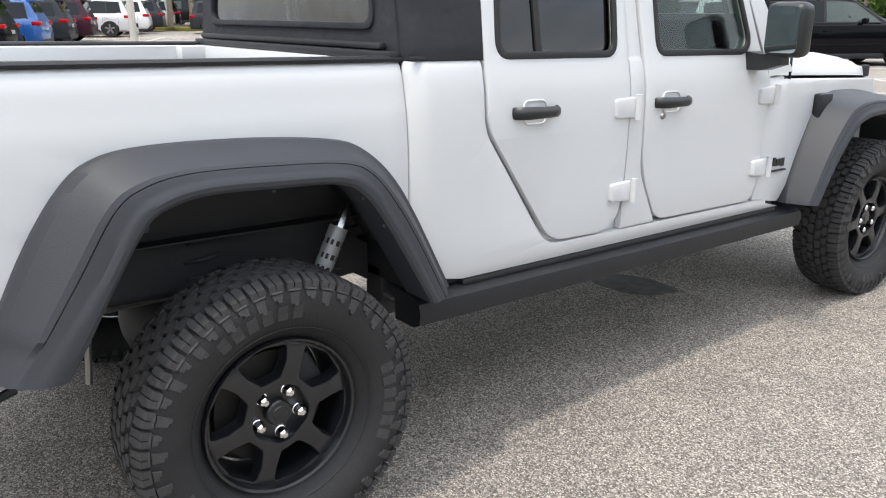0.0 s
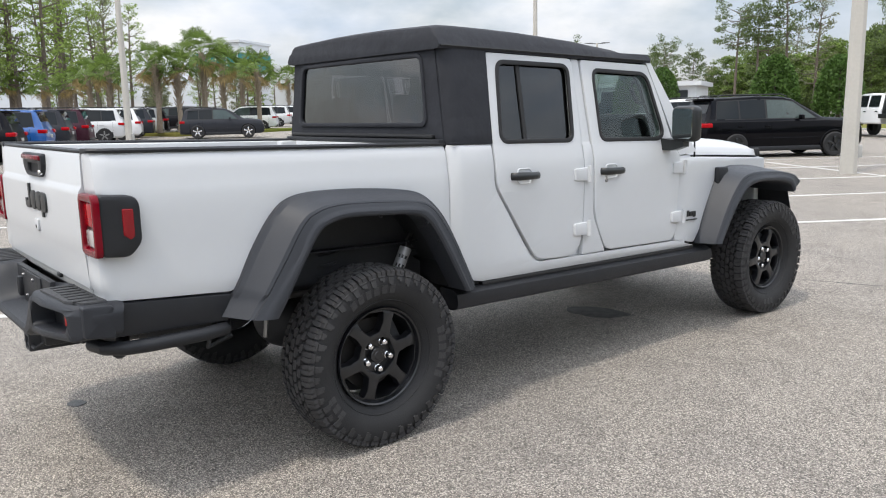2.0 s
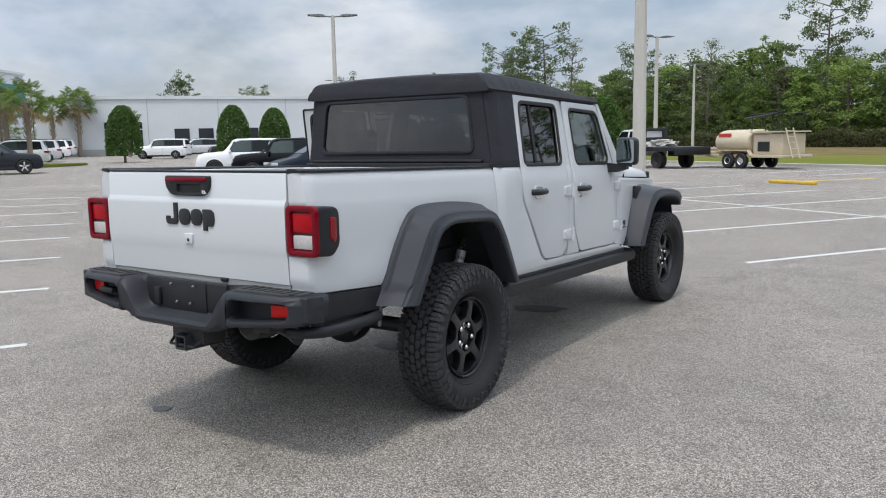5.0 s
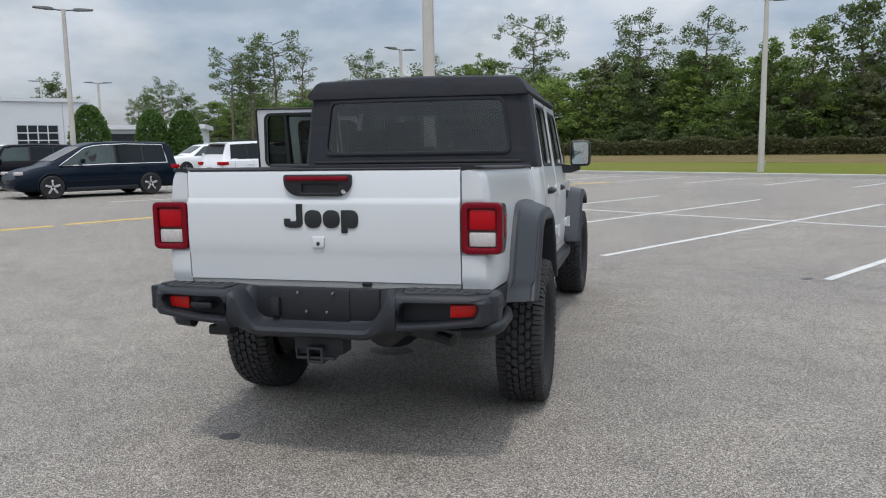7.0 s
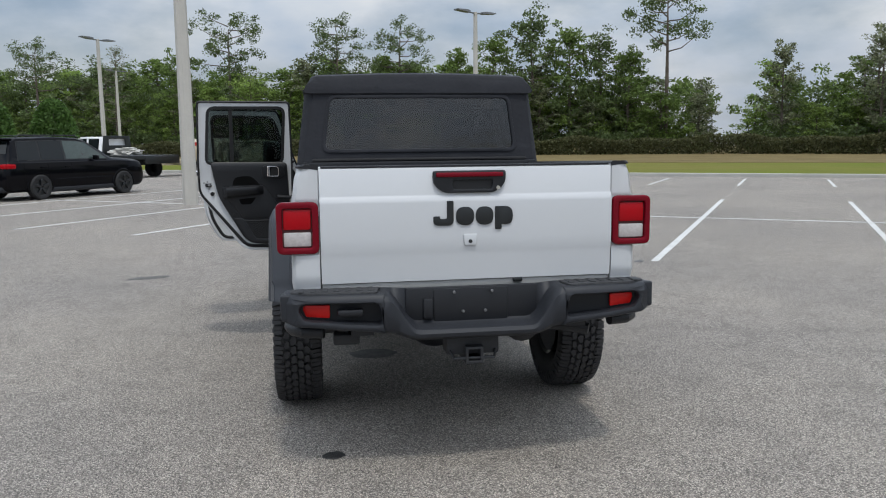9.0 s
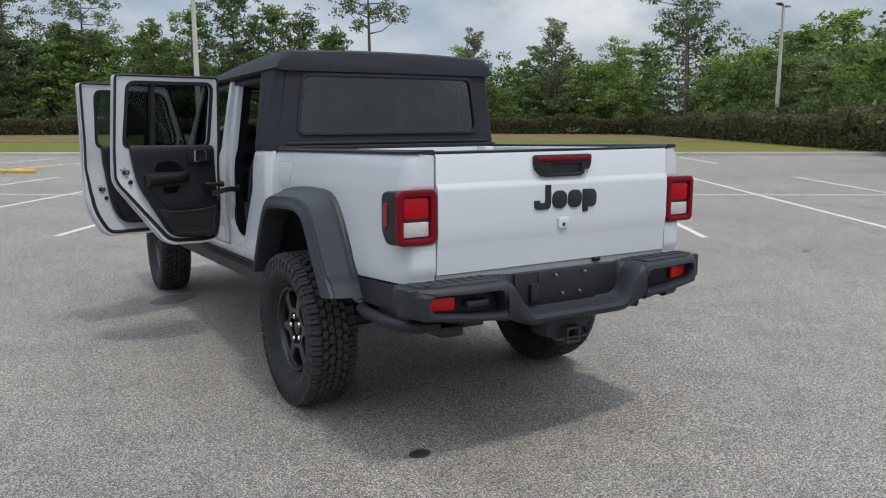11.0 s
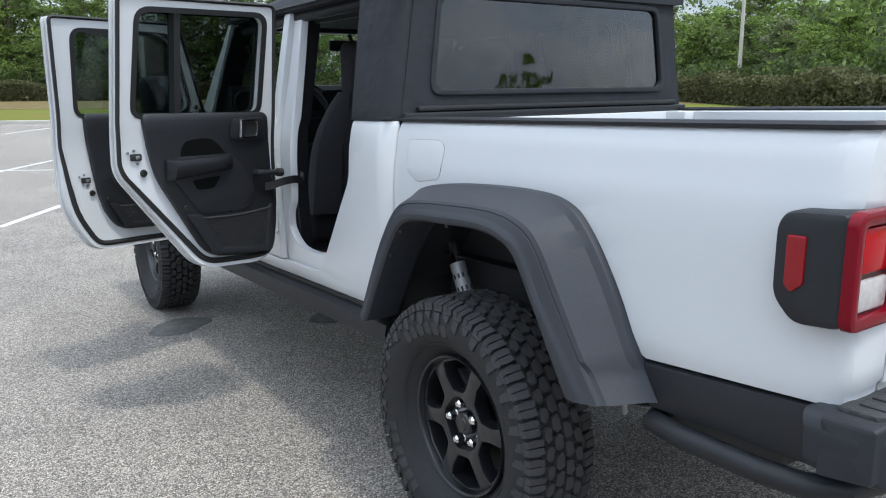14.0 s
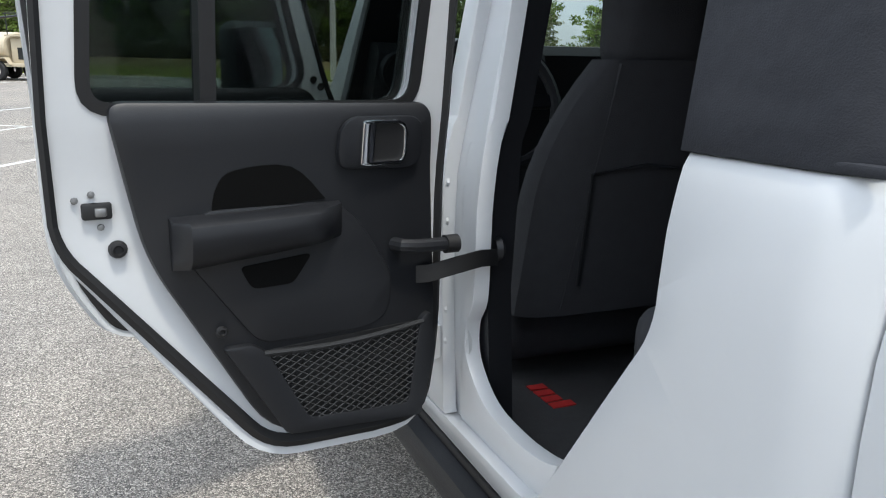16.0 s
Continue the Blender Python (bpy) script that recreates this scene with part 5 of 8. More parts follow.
# ---- cabin ----
DOOR_CUTS_P = CUTS_LOW + (1.345, 1.5, 1.65, 1.78)
tpart("cabin_floor", boxed(-0.775, 0.775, 0.52, 2.58, 0.63, 0.665), M_CARPET, label="black carpeted cabin floor")
tpart("rear_bulkhead", boxed(-0.76, 0.76, 0.50, 0.53, 0.64, 1.36), M_TRIM)
for s in (1, -1):
    flip = (lambda b: b) if s > 0 else mirrored
    # pillar between the doors
    rows = []
    for z, y0 in ((0.66, 1.43), (0.85, 1.408), (0.925, 1.415), (0.985, 1.378), (1.10, 1.370), (1.23, 1.366), (1.335, 1.370), (1.55, 1.382), (1.80, 1.40)):
        x1 = interp(CAB_X, z) - 0.029
        rows.append([(x1 - 0.034, y0 + 0.012, z), (x1 - 0.006, y0, z), (x1, y0 + 0.006, z), (x1 + 0.002, 1.54, z), (x1 - 0.04, 1.54, z)])
    tpart("door_pillar", flip(loft(rows)), M_JAMB)
    tpart("pillar_trim", flip(loft([[(interp(CAB_X, z) - o, yy, z) for o, yy in ((0.125, 1.40), (0.066, 1.388), (0.066, 1.52), (0.125, 1.52))] for z in (0.66, 1.0, 1.30, 1.345, 1.6, 1.80)])), M_TRIM)
    tpart("sill_top", flip(boxed(0.70, 0.800, 0.80, 2.52, 0.655, 0.700, bevel=0.01)), M_JAMB)
    tpart("sill_guard", flip(boxed(0.70, 0.778, 0.98, 1.28, 0.698, 0.706, bevel=0.003)), M_TRIM)
    tpart("roof_rail", flip(tube([(0.672, 0.60, 1.79), (0.68, 1.4, 1.79), (0.675, 2.1, 1.775)], 0.026, 10)), M_TRIM)
    tpart("sport_bar", flip(tube([(0.64, 0.62, 0.9), (0.63, 0.64, 1.70), (0.60, 0.70, 1.78), (0.62, 1.4, 1.79)], 0.032, 10)), M_TRIM)
    tpart("front_jamb", flip(boxed(0.70, 0.798, 2.47, 2.56, 0.68, 1.25, bevel=0.012)), M_JAMB)
    for zz in (0.86, 0.93, 1.12, 1.20):
        tpart("jamb_bolt", flip(lathe([(0, 0.006), (0.008, 0.005), (0.010, 0)], 8, "x")), M_JAMB).location = (s * 0.811, 1.475, zz - RAKE * 0.875)
    # aperture flange round the rear doorway
    edge_in = smooth_line([(1.03, 0.800), (1.085, 0.782), (1.19, 0.772), (1.32, 0.785), (1.405, 0.85), (1.412, 0.925), (1.376, 0.985), (1.368, 1.10), (1.363, 1.23), (1.366, 1.338), (1.376, 1.55), (1.394, 1.795)], 4)
    tpart("door_aperture", flip(plate(edge_in + [(1.44, 1.795), (1.44, 0.69), (1.09, 0.69)], (), 0.033, side_place(CAB_X, -0.0286), (0.72, 0.8, 0.9, 1.0, 1.1, 1.2, 1.28, 1.345, 1.5, 1.65), bevel=0.0015)), M_JAMB)
    skin = rounded([(1.468, 0.705), (1.672, 0.705), (1.62, 0.80), (1.556, 0.92), (1.548, 1.32), (1.517, 1.805), (1.458, 1.805), (1.472, 1.32)], [0, 0, 0.02, 0.05, 0.05, 0.01, 0.01, 0.05])
    tpart("pillar_skin", flip(plate(skin, (), 0.03, side_place(CAB_X, 0.0), DOOR_CUTS_P, bevel=0.004)), M_WHITE)



def seat(x, y, back_h, rows_of):
    """A car seat: cushion, backrest, headrest."""
    st = new("seat")
    st.parent = truck
    tagged(st, "black cloth seat")
    tp = lambda name, bm: part(name, raked(bm), M_SEAT, st)
    tp("cushion", boxed(x - 0.25, x + 0.25, y, y + 0.50, 0.72, 0.93, bevel=0.06, seg=3))
    rows = []
    for k in range(13):
        t = k / 12
        yy, zz = y - 0.02 - 0.14 * t, 0.88 + back_h * t
        w = 0.255 - 0.01 * t - 0.115 * (max(0, t - 0.45) / 0.55) ** 2
        dp = 0.085 - 0.03 * t
        rows.append([(x + w * math.copysign(abs(math.cos(a)) ** 0.45, math.cos(a)), yy + dp * math.copysign(abs(math.sin(a)) ** 0.6, math.sin(a)), zz) for a in (2 * math.pi * q / 20 for q in range(20))])
    tp("backrest", loft(rows))
    hy, hz = y - 0.155, 0.88 + back_h
    tp("headrest", boxed(x - 0.110, x + 0.120, hy - 0.06, hy + 0.055, hz - 0.022, hz + 0.235, bevel=0.045, seg=3))
    for q in (-1, 1):
        seam = [(x + q * (0.150 - 0.05 * t), y - 0.02 - 0.14 * t - (0.085 - 0.03 * t) * 0.97, 0.90 + back_h * t) for t in (0.0, 0.25, 0.5, 0.75, 0.95)]
        part("seat_seam", raked(tube(seam, 0.006, 6)), M_SEAT, st)
    pocket = [(x + px, y - 0.02 - 0.14 * t - (0.085 - 0.03 * t) * 1.0 - 0.006, 0.90 + back_h * t) for px, t in ((-0.12, 0.10), (-0.13, 0.55), (0.0, 0.58), (0.13, 0.55), (0.12, 0.10))]
    part("map_pocket_hem", raked(tube(pocket, 0.005, 6)), M_TRIM, st)
    for q in (-0.06, 0.06):
        part("headrest_post", raked(tube([(x + q, hy, hz - 0.04), (x + q, hy, hz + 0.05)], 0.008, 8)), M_STEEL, st)
    return st


seat(-0.355, 1.62, 0.58, 1)
seat(0.40, 1.62, 0.58, 1)
tpart("bench_base", boxed(-0.60, 0.60, 0.56, 0.92, 0.664, 0.92, bevel=0.02), M_TRIM)
tpart("rear_bench", boxed(-0.65, 0.65, 0.58, 1.075, 0.91, 1.065, bevel=0.055, seg=4), M_SEAT, label="black cloth rear bench")
tpart("rear_backrest", boxed(-0.66, 0.66, 0.55, 0.68, 0.88, 1.42, bevel=0.05, seg=3), M_SEAT)
for x in (-0.36, 0.36):
    tpart("rear_headrest", boxed(x - 0.13, x + 0.13, 0.56, 0.65, 1.43, 1.60, bevel=0.04, seg=3), M_SEAT)
rows = [[(-0.76, y, z0), (0.76, y, z0), (0.76, y, z1), (-0.76, y, z1)] for y, z0, z1 in ((2.16, 1.06, 1.38), (2.175, 1.0, 1.48), (2.20, 0.95, 1.508), (2.30, 0.95, 1.512), (2.34, 0.93, 1.498), (2.44, 0.92, 1.40))]
rows = [[(x * (1.0 if z < 1.45 else 0.97), yy, z) for x, yy, z in r] for r in rows]
dash = tpart("dashboard", loft(rows), M_TRIM, label="black dashboard")
tpart("centre_screen", boxed(-0.11, 0.11, 2.150, 2.175, 1.16, 1.30, bevel=0.008), M_CARGLASS, dash)
tpart("gauge_hood", loft([[(-0.64, y, z0), (-0.24, y, z0), (-0.25, y, z1 - 0.03), (-0.30, y, z1), (-0.58, y, z1), (-0.63, y, z1 - 0.03)] for y, z0, z1 in ((2.10, 1.36, 1.49), (2.115, 1.34, 1.515), (2.20, 1.34, 1.525), (2.28, 1.36, 1.518))]), M_TRIM, dash)
tpart("instrument_panel", boxed(-0.60, -0.28, 2.094, 2.102, 1.37, 1.475, bevel=0.003), M_CARGLASS, dash)
for x in (0.03, 0.20):
    tpart("dash_inset", plate(rounded([(x, 1.425), (x + 0.14, 1.425), (x + 0.14, 1.475), (x, 1.475)], 0.01), [], 0.006, lambda a, b, d: (a, 2.168 + d, b), bevel=0.002), M_PLASTIC, dash)
for x in (-0.68, 0.68):
    ventb = lathe([(0.0, 0.004), (0.022, 0.006), (0.042, 0.006), (0.048, 0.020), (0.056, 0.022), (0.062, 0.0)], 24, "x")
    for v in ventb.verts:
        v.co = Vector((x + v.co.y, 2.168 - v.co.x, 1.425 + v.co.z))
    tpart("air_vent", ventb, M_PLASTIC, dash)
sw = bmesh.new()
R, r = 0.185, 0.017
ringsw = []
for k in range(36):
    a = 2 * math.pi * k / 36
    ringsw.append([((R + r * math.cos(t)) * math.cos(a), (R + r * math.cos(t)) * math.sin(a), r * math.sin(t)) for t in (2 * math.pi * q / 8 for q in range(8))])
loft(ringsw + [ringsw[0]], bm=sw, caps=False)
box(sw, -0.17, 0.17, -0.02, 0.02, -0.02, 0.005, bevel=0.005)
box(sw, -0.06, 0.06, -0.06, 0.05, -0.03, 0.02, bevel=0.015)
m_sw = pose(-0.455, 2.00, 1.352, 66, 0, 0)
for v in sw.verts:
    v.co = m_sw @ v.co
tpart("steering_wheel", sw, M_TRIM, label="black three-spoke steering wheel")
tpart("steering_column", tube([(-0.455, 2.01, 1.345), (-0.455, 2.24, 1.25)], 0.04, 10), M_TRIM)
tpart("rear_view_mirror", boxed(-0.20, 0.06, 2.10, 2.13, 1.69, 1.75, bevel=0.015), M_BADGE)
tpart("mirror_stem", tube([(-0.05, 2.12, 1.74), (-0.05, 2.155, 1.79)], 0.012, 6), M_BADGE)
tpart("centre_console", boxed(-0.13, 0.13, 1.2, 2.3, 0.66, 0.92, bevel=0.03), M_TRIM)
tpart("floor_mat", plate(rounded([(-0.68, 1.24), (-0.26, 1.24), (-0.26, 1.66), (-0.66, 1.70)], 0.05), (), 0.012, lambda a, b, d: (a, b, 0.678 - d), bevel=0.003), M_CARPET, label="black carpet mat with red stitched mark")
for k in range(4):
    tpart("stitched_bar", boxed(-0.545, -0.50 if k else -0.485, 1.455 + k * 0.036, 1.482 + k * 0.036, 0.679, 0.682), M_REDTHREAD)


# ---- doors ----
REAR_DOOR = rounded([(0.780, 1.135), (1.085, 0.712), (1.435, 0.702), (1.462, 0.90), (1.466, 1.32), (1.452, 1.808), (0.795, 1.808), (0.780, 1.345)], [0.05, 0.08, 0.12, 0.1, 0.1, 0.035, 0.03, 0.0])
REAR_WIN = rounded([(0.840, 1.357), (1.392, 1.357), (1.412, 1.765), (0.868, 1.762)], [0.05, 0.05, 0.055, 0.055])
FRONT_DOOR = rounded([(1.553, 0.92), (1.675, 0.708), (2.375, 0.702), (2.395, 1.245), (2.325, 1.37), (2.165, 1.806), (1.520, 1.806), (1.553, 1.32)], [0.12, 0.07, 0.07, 0.03, 0.06, 0.05, 0.03, 0.1])
FRONT_WIN = rounded([(1.635, 1.357), (2.205, 1.357), (2.245, 1.40), (2.130, 1.748), (1.622, 1.752)], [0.05, 0.04, 0.04, 0.07, 0.055])
DOOR_CUTS = CUTS_LOW + (1.345, 1.36, 1.5, 1.65, 1.78)


def shrink(poly, d):
    """A polygon set in by d along its corners' bisectors."""
    n, out = len(poly), []
    area = sum(poly[i][0] * poly[(i + 1) % n][1] - poly[(i + 1) % n][0] * poly[i][1] for i in range(n))
    sgn = 1 if area > 0 else -1
    for i in range(n):
        a, p, b = Vector(poly[i - 1]), Vector(poly[i]), Vector(poly[(i + 1) % n])
        e1, e2 = (p - a), (b - p)
        if e1.length < 1e-6 or e2.length < 1e-6:
            continue
        n1, n2 = Vector((-e1.y, e1.x)).normalized() * sgn, Vector((-e2.y, e2.x)).normalized() * sgn
        m = (n1 + n2)
        if m.length < 1e-6:
            continue
        m.normalize()
        k = min(2.0, 1 / max(0.35, m.dot(n1)))
        out.append(tuple(p + m * d * k))
    return out


REAR_SWING, FRONT_SWING = 83.0, 75.0


def open_turn(hinge_y, swing):
    """The turn of an open left door about its outside hinge pins."""
    pin = Vector((-0.845, hinge_y, 0))
    inward = 0.058 if hinge_y > 2.0 else 0.0
    return Matrix.Translation(pin + Vector((inward, 0.015, 0.012))) @ Matrix.Rotation(radians(-swing), 4, "Z") @ Matrix.Translation(-pin)


def door(name, outline, win, hinge_y, swing, label, rear, left):
    """A door in its closed place, mirrored for the left side and swung open about its front edge."""
    turn = open_turn(hinge_y, swing) if left else Matrix.Identity(4)

    def put(pname, bm, material, parent=None, plabel="", angle=32.0):
        if left:
            mirrored(bm)
            for v in bm.verts:
                v.co = turn @ v.co
        raked(bm)
        return part(pname, bm, material, parent or truck, plabel, angle)

    gap = shrink(outline, 0.0025)
    skin = put(name, plate(gap, [win], 0.022, side_place(DOOR_X), DOOR_CUTS, bevel=0.003), M_WHITE, None, label)
    inner_o = shrink(outline, 0.010)
    wo = shrink(win, -0.012)
    put("door_shell", plate(inner_o, [win], 0.055, side_place(DOOR_X, -0.020), DOOR_CUTS, bevel=0.010), M_JAMB, skin, "white painted inner door shell")
    dense = [q for k, q in enumerate(outline) if (Vector(q) - Vector(outline[k - 1])).length > 1e-3]
    seal_rows = []
    for low_pts, high_pts in zip(zip(*(offset_loop(dense, d) for d in (0.026, 0.038, 0.050))), zip(*(offset_loop(dense, d) for d in (0.001, 0.008, 0.015)))):
        w = min(1.0, max(0.0, (low_pts[1][1] - 1.0) / 0.2, (low_pts[1][0] - hinge_y + 0.12) / 0.06))
        o, m, n_ = ((p[0] * (1 - w) + q[0] * w, p[1] * (1 - w) + q[1] * w) for p, q in zip(low_pts, high_pts))
        seal_rows.append([(interp(DOOR_X, z) - dx, y, z) for (y, z), dx in ((o, 0.070), (o, 0.080), (m, 0.086), (n_, 0.080), (n_, 0.070))])
    put("door_seal", loft(seal_rows + [seal_rows[0]], caps=False), M_SEAL, skin, "black rubber door seal")
    put("window_seal", plate(wo, [shrink(win, 0.012)], 0.012, side_place(DOOR_X, 0.004), DOOR_CUTS, bevel=0.004), M_SEAL, skin, "black window rubber")
    put("inner_window_seal", plate(shrink(win, -0.006), [shrink(win, 0.014)], 0.012, side_place(DOOR_X, -0.066), DOOR_CUTS, bevel=0.004), M_SEAL, skin)
    pane = put("window_pane", plate(shrink(win, 0.004), (), 0.005, side_place(DOOR_X, -0.018), (1.4, 1.5, 1.6, 1.7)), (M_REARGLASS if left else M_TINT) if rear else M_DOORGLASS, skin, "tinted side window")
    if rear:
        bar = [[(interp(DOOR_X, z) - o, y, z) for o, y in ((0.010, 1.016), (0.010, 1.041), (0.07, 1.041), (0.07, 1.016))] for z in (1.352, 1.50, 1.65, 1.768)]
        put("window_bar", loft(bar), M_SEAL, skin)
    # hinges
    for z in ((1.17, 0.86) if rear else (1.175, 0.86)):
        y = hinge_y - 0.01
        hb = bmesh.new()
        pl = rounded([(y - 0.075, z - 0.036), (y + 0.03, z - 0.040), (y + 0.055, z - 0.030), (y + 0.055, z + 0.030), (y + 0.03, z + 0.036), (y - 0.075, z + 0.030)], 0.012)
        plate(pl, (), 0.02, lambda a, b, d: (0.842 - d - 0.05 * max(0, (y - 0.03 - a)), a, b), acuts=(y - 0.04, y, y + 0.03), bevel=0.006, bm=hb)
        tube([(0.848, y + 0.035, z - 0.045), (0.848, y + 0.035, z + 0.045)], 0.013, 10, bm=hb)
        put("hinge", hb, M_WHITE, skin, "white painted exposed hinge")
    # outside handle
    hy = 0.985 if rear else 1.705
    hb = bmesh.new()
    rows = []
    for yy, o, h in ((hy - 0.105, 0.0, 0.014), (hy - 0.098, 0.026, 0.020), (hy - 0.06, 0.048, 0.021), (hy + 0.05, 0.050, 0.018), (hy + 0.085, 0.036, 0.020), (hy + 0.098, 0.0, 0.016)):
        rows.append([(0.822 + o - 0.012, yy, 1.178 - h), (0.822 + o, yy, 1.178 - h * 0.6), (0.822 + o + 0.004, yy, 1.178), (0.822 + o, yy, 1.178 + h * 0.6), (0.822 + o - 0.012, yy, 1.178 + h)])
    loft(rows, bm=hb)
    put("door_handle", hb, M_BADGE, skin, "black pull handle", 50)
    cup = rounded([(hy - 0.05, 1.135), (hy + 0.045, 1.135), (hy + 0.06, 1.178), (hy + 0.045, 1.218), (hy - 0.05, 1.218), (hy - 0.065, 1.178)], 0.02)
    put("handle_cup", plate(cup, [shrink(cup, 0.007)], 0.008, lambda a, b, d: (interp(DOOR_X, b) + 0.005 - d, a, b), bevel=0.003), M_WHITE, skin)
    if not rear:
        kb = lathe([(0, 0.008), (0.008, 0.008), (0.012, 0.003), (0.013, -0.004)], 14, "x")
        for v in kb.verts:
            v.co += Vector((0.829, 1.655, 1.125))
        put("key_lock", kb, M_STEEL, skin)
    if not left:
        return skin
    # inside trim, seen on the open doors
    inx = lambda base: (lambda a, b, d: (interp(DOOR_X, b) - base + d, a, b))
    if rear:
        trim = rounded([(0.919, 1.12), (1.112, 0.770), (1.398, 0.752), (1.440, 0.90), (1.420, 1.368), (0.872, 1.374)], [0.06, 0.08, 0.10, 0.08, 0.03, 0.03])
        arm, dish = (0.953, 1.242), [(1.00, 1.20), (1.235, 1.20), (1.279, 1.163), (1.346, 1.051), (1.334, 0.975), (1.28, 0.955), (1.09, 0.957), (0.975, 1.12)]
        upper_shade_outline, lower_shade_outline = [(1.02, 1.19), (1.030, 1.235), (1.06, 1.262), (1.155, 1.264), (1.216, 1.205)], [(1.06, 1.10), (1.187, 1.112), (1.151, 1.062), (1.08, 1.060)]
        hx, net_o = 1.316, [(1.095, 0.942), (1.166, 0.798), (1.382, 0.784), (1.405, 0.955)]
        rim_o = [(1.025, 0.962), (1.075, 0.962), (1.10, 0.945), (1.174, 0.806), (1.372, 0.794), (1.398, 0.960), (1.420, 0.975), (1.434, 0.90), (1.400, 0.762), (1.132, 0.780)]
        ly, lz, screw = 0.853, 1.206, (1.025, 0.992)
    else:
        trim = rounded([(1.72, 0.93), (1.80, 0.805), (2.31, 0.782), (2.345, 0.90), (2.335, 1.25), (2.255, 1.368), (1.665, 1.374)], [0.12, 0.06, 0.05, 0.05, 0.05, 0.03, 0.03])
        arm, dish = (1.79, 2.10), [(1.80, 1.16), (2.09, 1.17), (2.13, 1.14), (2.20, 1.03), (2.19, 0.97), (2.14, 0.95), (1.85, 0.95), (1.77, 1.05)]
        upper_shade_outline, lower_shade_outline = [(1.87, 1.16), (1.88, 1.21), (1.91, 1.235), (2.03, 1.235), (2.08, 1.18)], [(1.91, 1.07), (2.05, 1.085), (2.01, 1.035), (1.93, 1.03)]
        hx, net_o = 2.18, [(1.80, 0.925), (1.85, 0.828), (2.27, 0.808), (2.29, 0.92)]
        rim_o = [(1.75, 0.942), (1.785, 0.942), (1.805, 0.925), (1.855, 0.836), (2.265, 0.818), (2.285, 0.925), (2.31, 0.94), (2.315, 0.88), (2.285, 0.792), (1.83, 0.812)]
        ly, lz, screw = 1.665, 1.060, (1.75, 0.965)
    tcuts = (0.85, 0.95, 1.05, 1.15, 1.25, 1.30, 1.34)

    def panel_place(a, b, d):
        """The panel's face: swelling over the middle, rolled back along its top."""
        u = min(1.0, max(0.0, (b - 0.80) / 0.56))
        roll = 0.016 * max(0.0, (b - 1.31) / 0.065) ** 2
        return (interp(DOOR_X, b) - 0.098 - 0.012 * math.sin(math.pi * u) + roll + d, a, b)
    panel = put("trim_panel", plate(trim, (), 0.030, panel_place, tcuts, bevel=0.008), M_TRIM, skin, "black moulded door trim panel")
    put("map_dish", plate(rounded(dish, 0.03), (), 0.012, lambda a, b, d: (panel_place(a, b, d)[0] - 0.007, a, b), tcuts, bevel=0.006), M_TRIM, panel)
    rows = []
    for k in range(13):
        t = k / 12
        y = arm[0] + (arm[1] - arm[0]) * t
        o1 = 0.058 * min(1.0, (t + 0.02) / 0.10) ** 0.6 * (1.0 if t < 0.8 else max(0.12, 1 - ((t - 0.8) / 0.2) ** 1.6))
        zt, zb = (1.186 + 0.008 * t, 1.108 + 0.030 * t) if rear else (1.150 + 0.008 * t, 1.072 + 0.030 * t)
        h = zt - zb
        rows.append([(0.722, y, zb - 0.004), (0.716 - o1 * 0.55, y, zb), (0.714 - o1 * 0.85, y, zb + h * 0.25), (0.714 - o1, y, zb + h * 0.62), (0.714 - o1, y, zb + h * 0.78), (0.714 - o1 * 0.94, y, zb + h * 0.95), (0.714 - o1 * 0.80, y, zt + 0.002), (0.722, y, zt + 0.006)])
    put("armrest", loft(rows), M_TRIM, panel, "", 40)
    # Flat dark plates paint the shade inside the two pull hollows.
    put("pull_recess", plate(smooth_line(upper_shade_outline, 4), (), 0.006, lambda a, b, d: (panel_place(a, b, d)[0] - 0.003, a, b), tcuts), M_SHADE_AND_SEAM, panel)
    put("lower_recess", plate(rounded(lower_shade_outline, 0.012), (), 0.006, lambda a, b, d: (panel_place(a, b, d)[0] - 0.010, a, b), tcuts), M_SHADE_AND_SEAM, panel)
    ho_ = rounded([(hx - 0.075, 1.256), (hx + 0.066, 1.252), (hx + 0.080, 1.275), (hx + 0.080, 1.325), (hx + 0.060, 1.346), (hx - 0.060, 1.346), (hx - 0.080, 1.325), (hx - 0.082, 1.28)], 0.015)
    put("handle_bezel", plate(ho_, (), 0.012, inx(0.118), bevel=0.005), M_PLASTIC, panel)
    hr = rounded([(hx - 0.044, 1.260), (hx + 0.036, 1.260), (hx + 0.045, 1.275), (hx + 0.043, 1.325), (hx + 0.030, 1.340), (hx - 0.044, 1.340)], 0.012)
    put("inside_handle", plate(hr, [shrink(hr, 0.008)], 0.012, inx(0.127), bevel=0.003), M_CHROME, panel, "chrome inside door handle")
    put("handle_grip", plate(rounded([(hx - 0.045, 1.262), (hx - 0.020, 1.262), (hx - 0.020, 1.338), (hx - 0.045, 1.338)], 0.005), (), 0.012, inx(0.131), bevel=0.003), M_CHROME, panel)
    put("handle_hollow", plate(shrink(hr, 0.007), (), 0.004, inx(0.121)), M_SEAL, panel)
    # net pocket
    put("pocket_back", plate(rounded(net_o, 0.02), (), 0.004, lambda a, b, d: (panel_place(a, b, d)[0] - 0.003, a, b), tcuts), M_SEAL, panel)
    put("pocket_rim", plate(rounded(rim_o, 0.012), (), 0.020, inx(0.122), bevel=0.005), M_TRIM, panel)
    net = bmesh.new()
    (ax, az), (bx, bz), (cx, cz), (dx, dz) = net_o

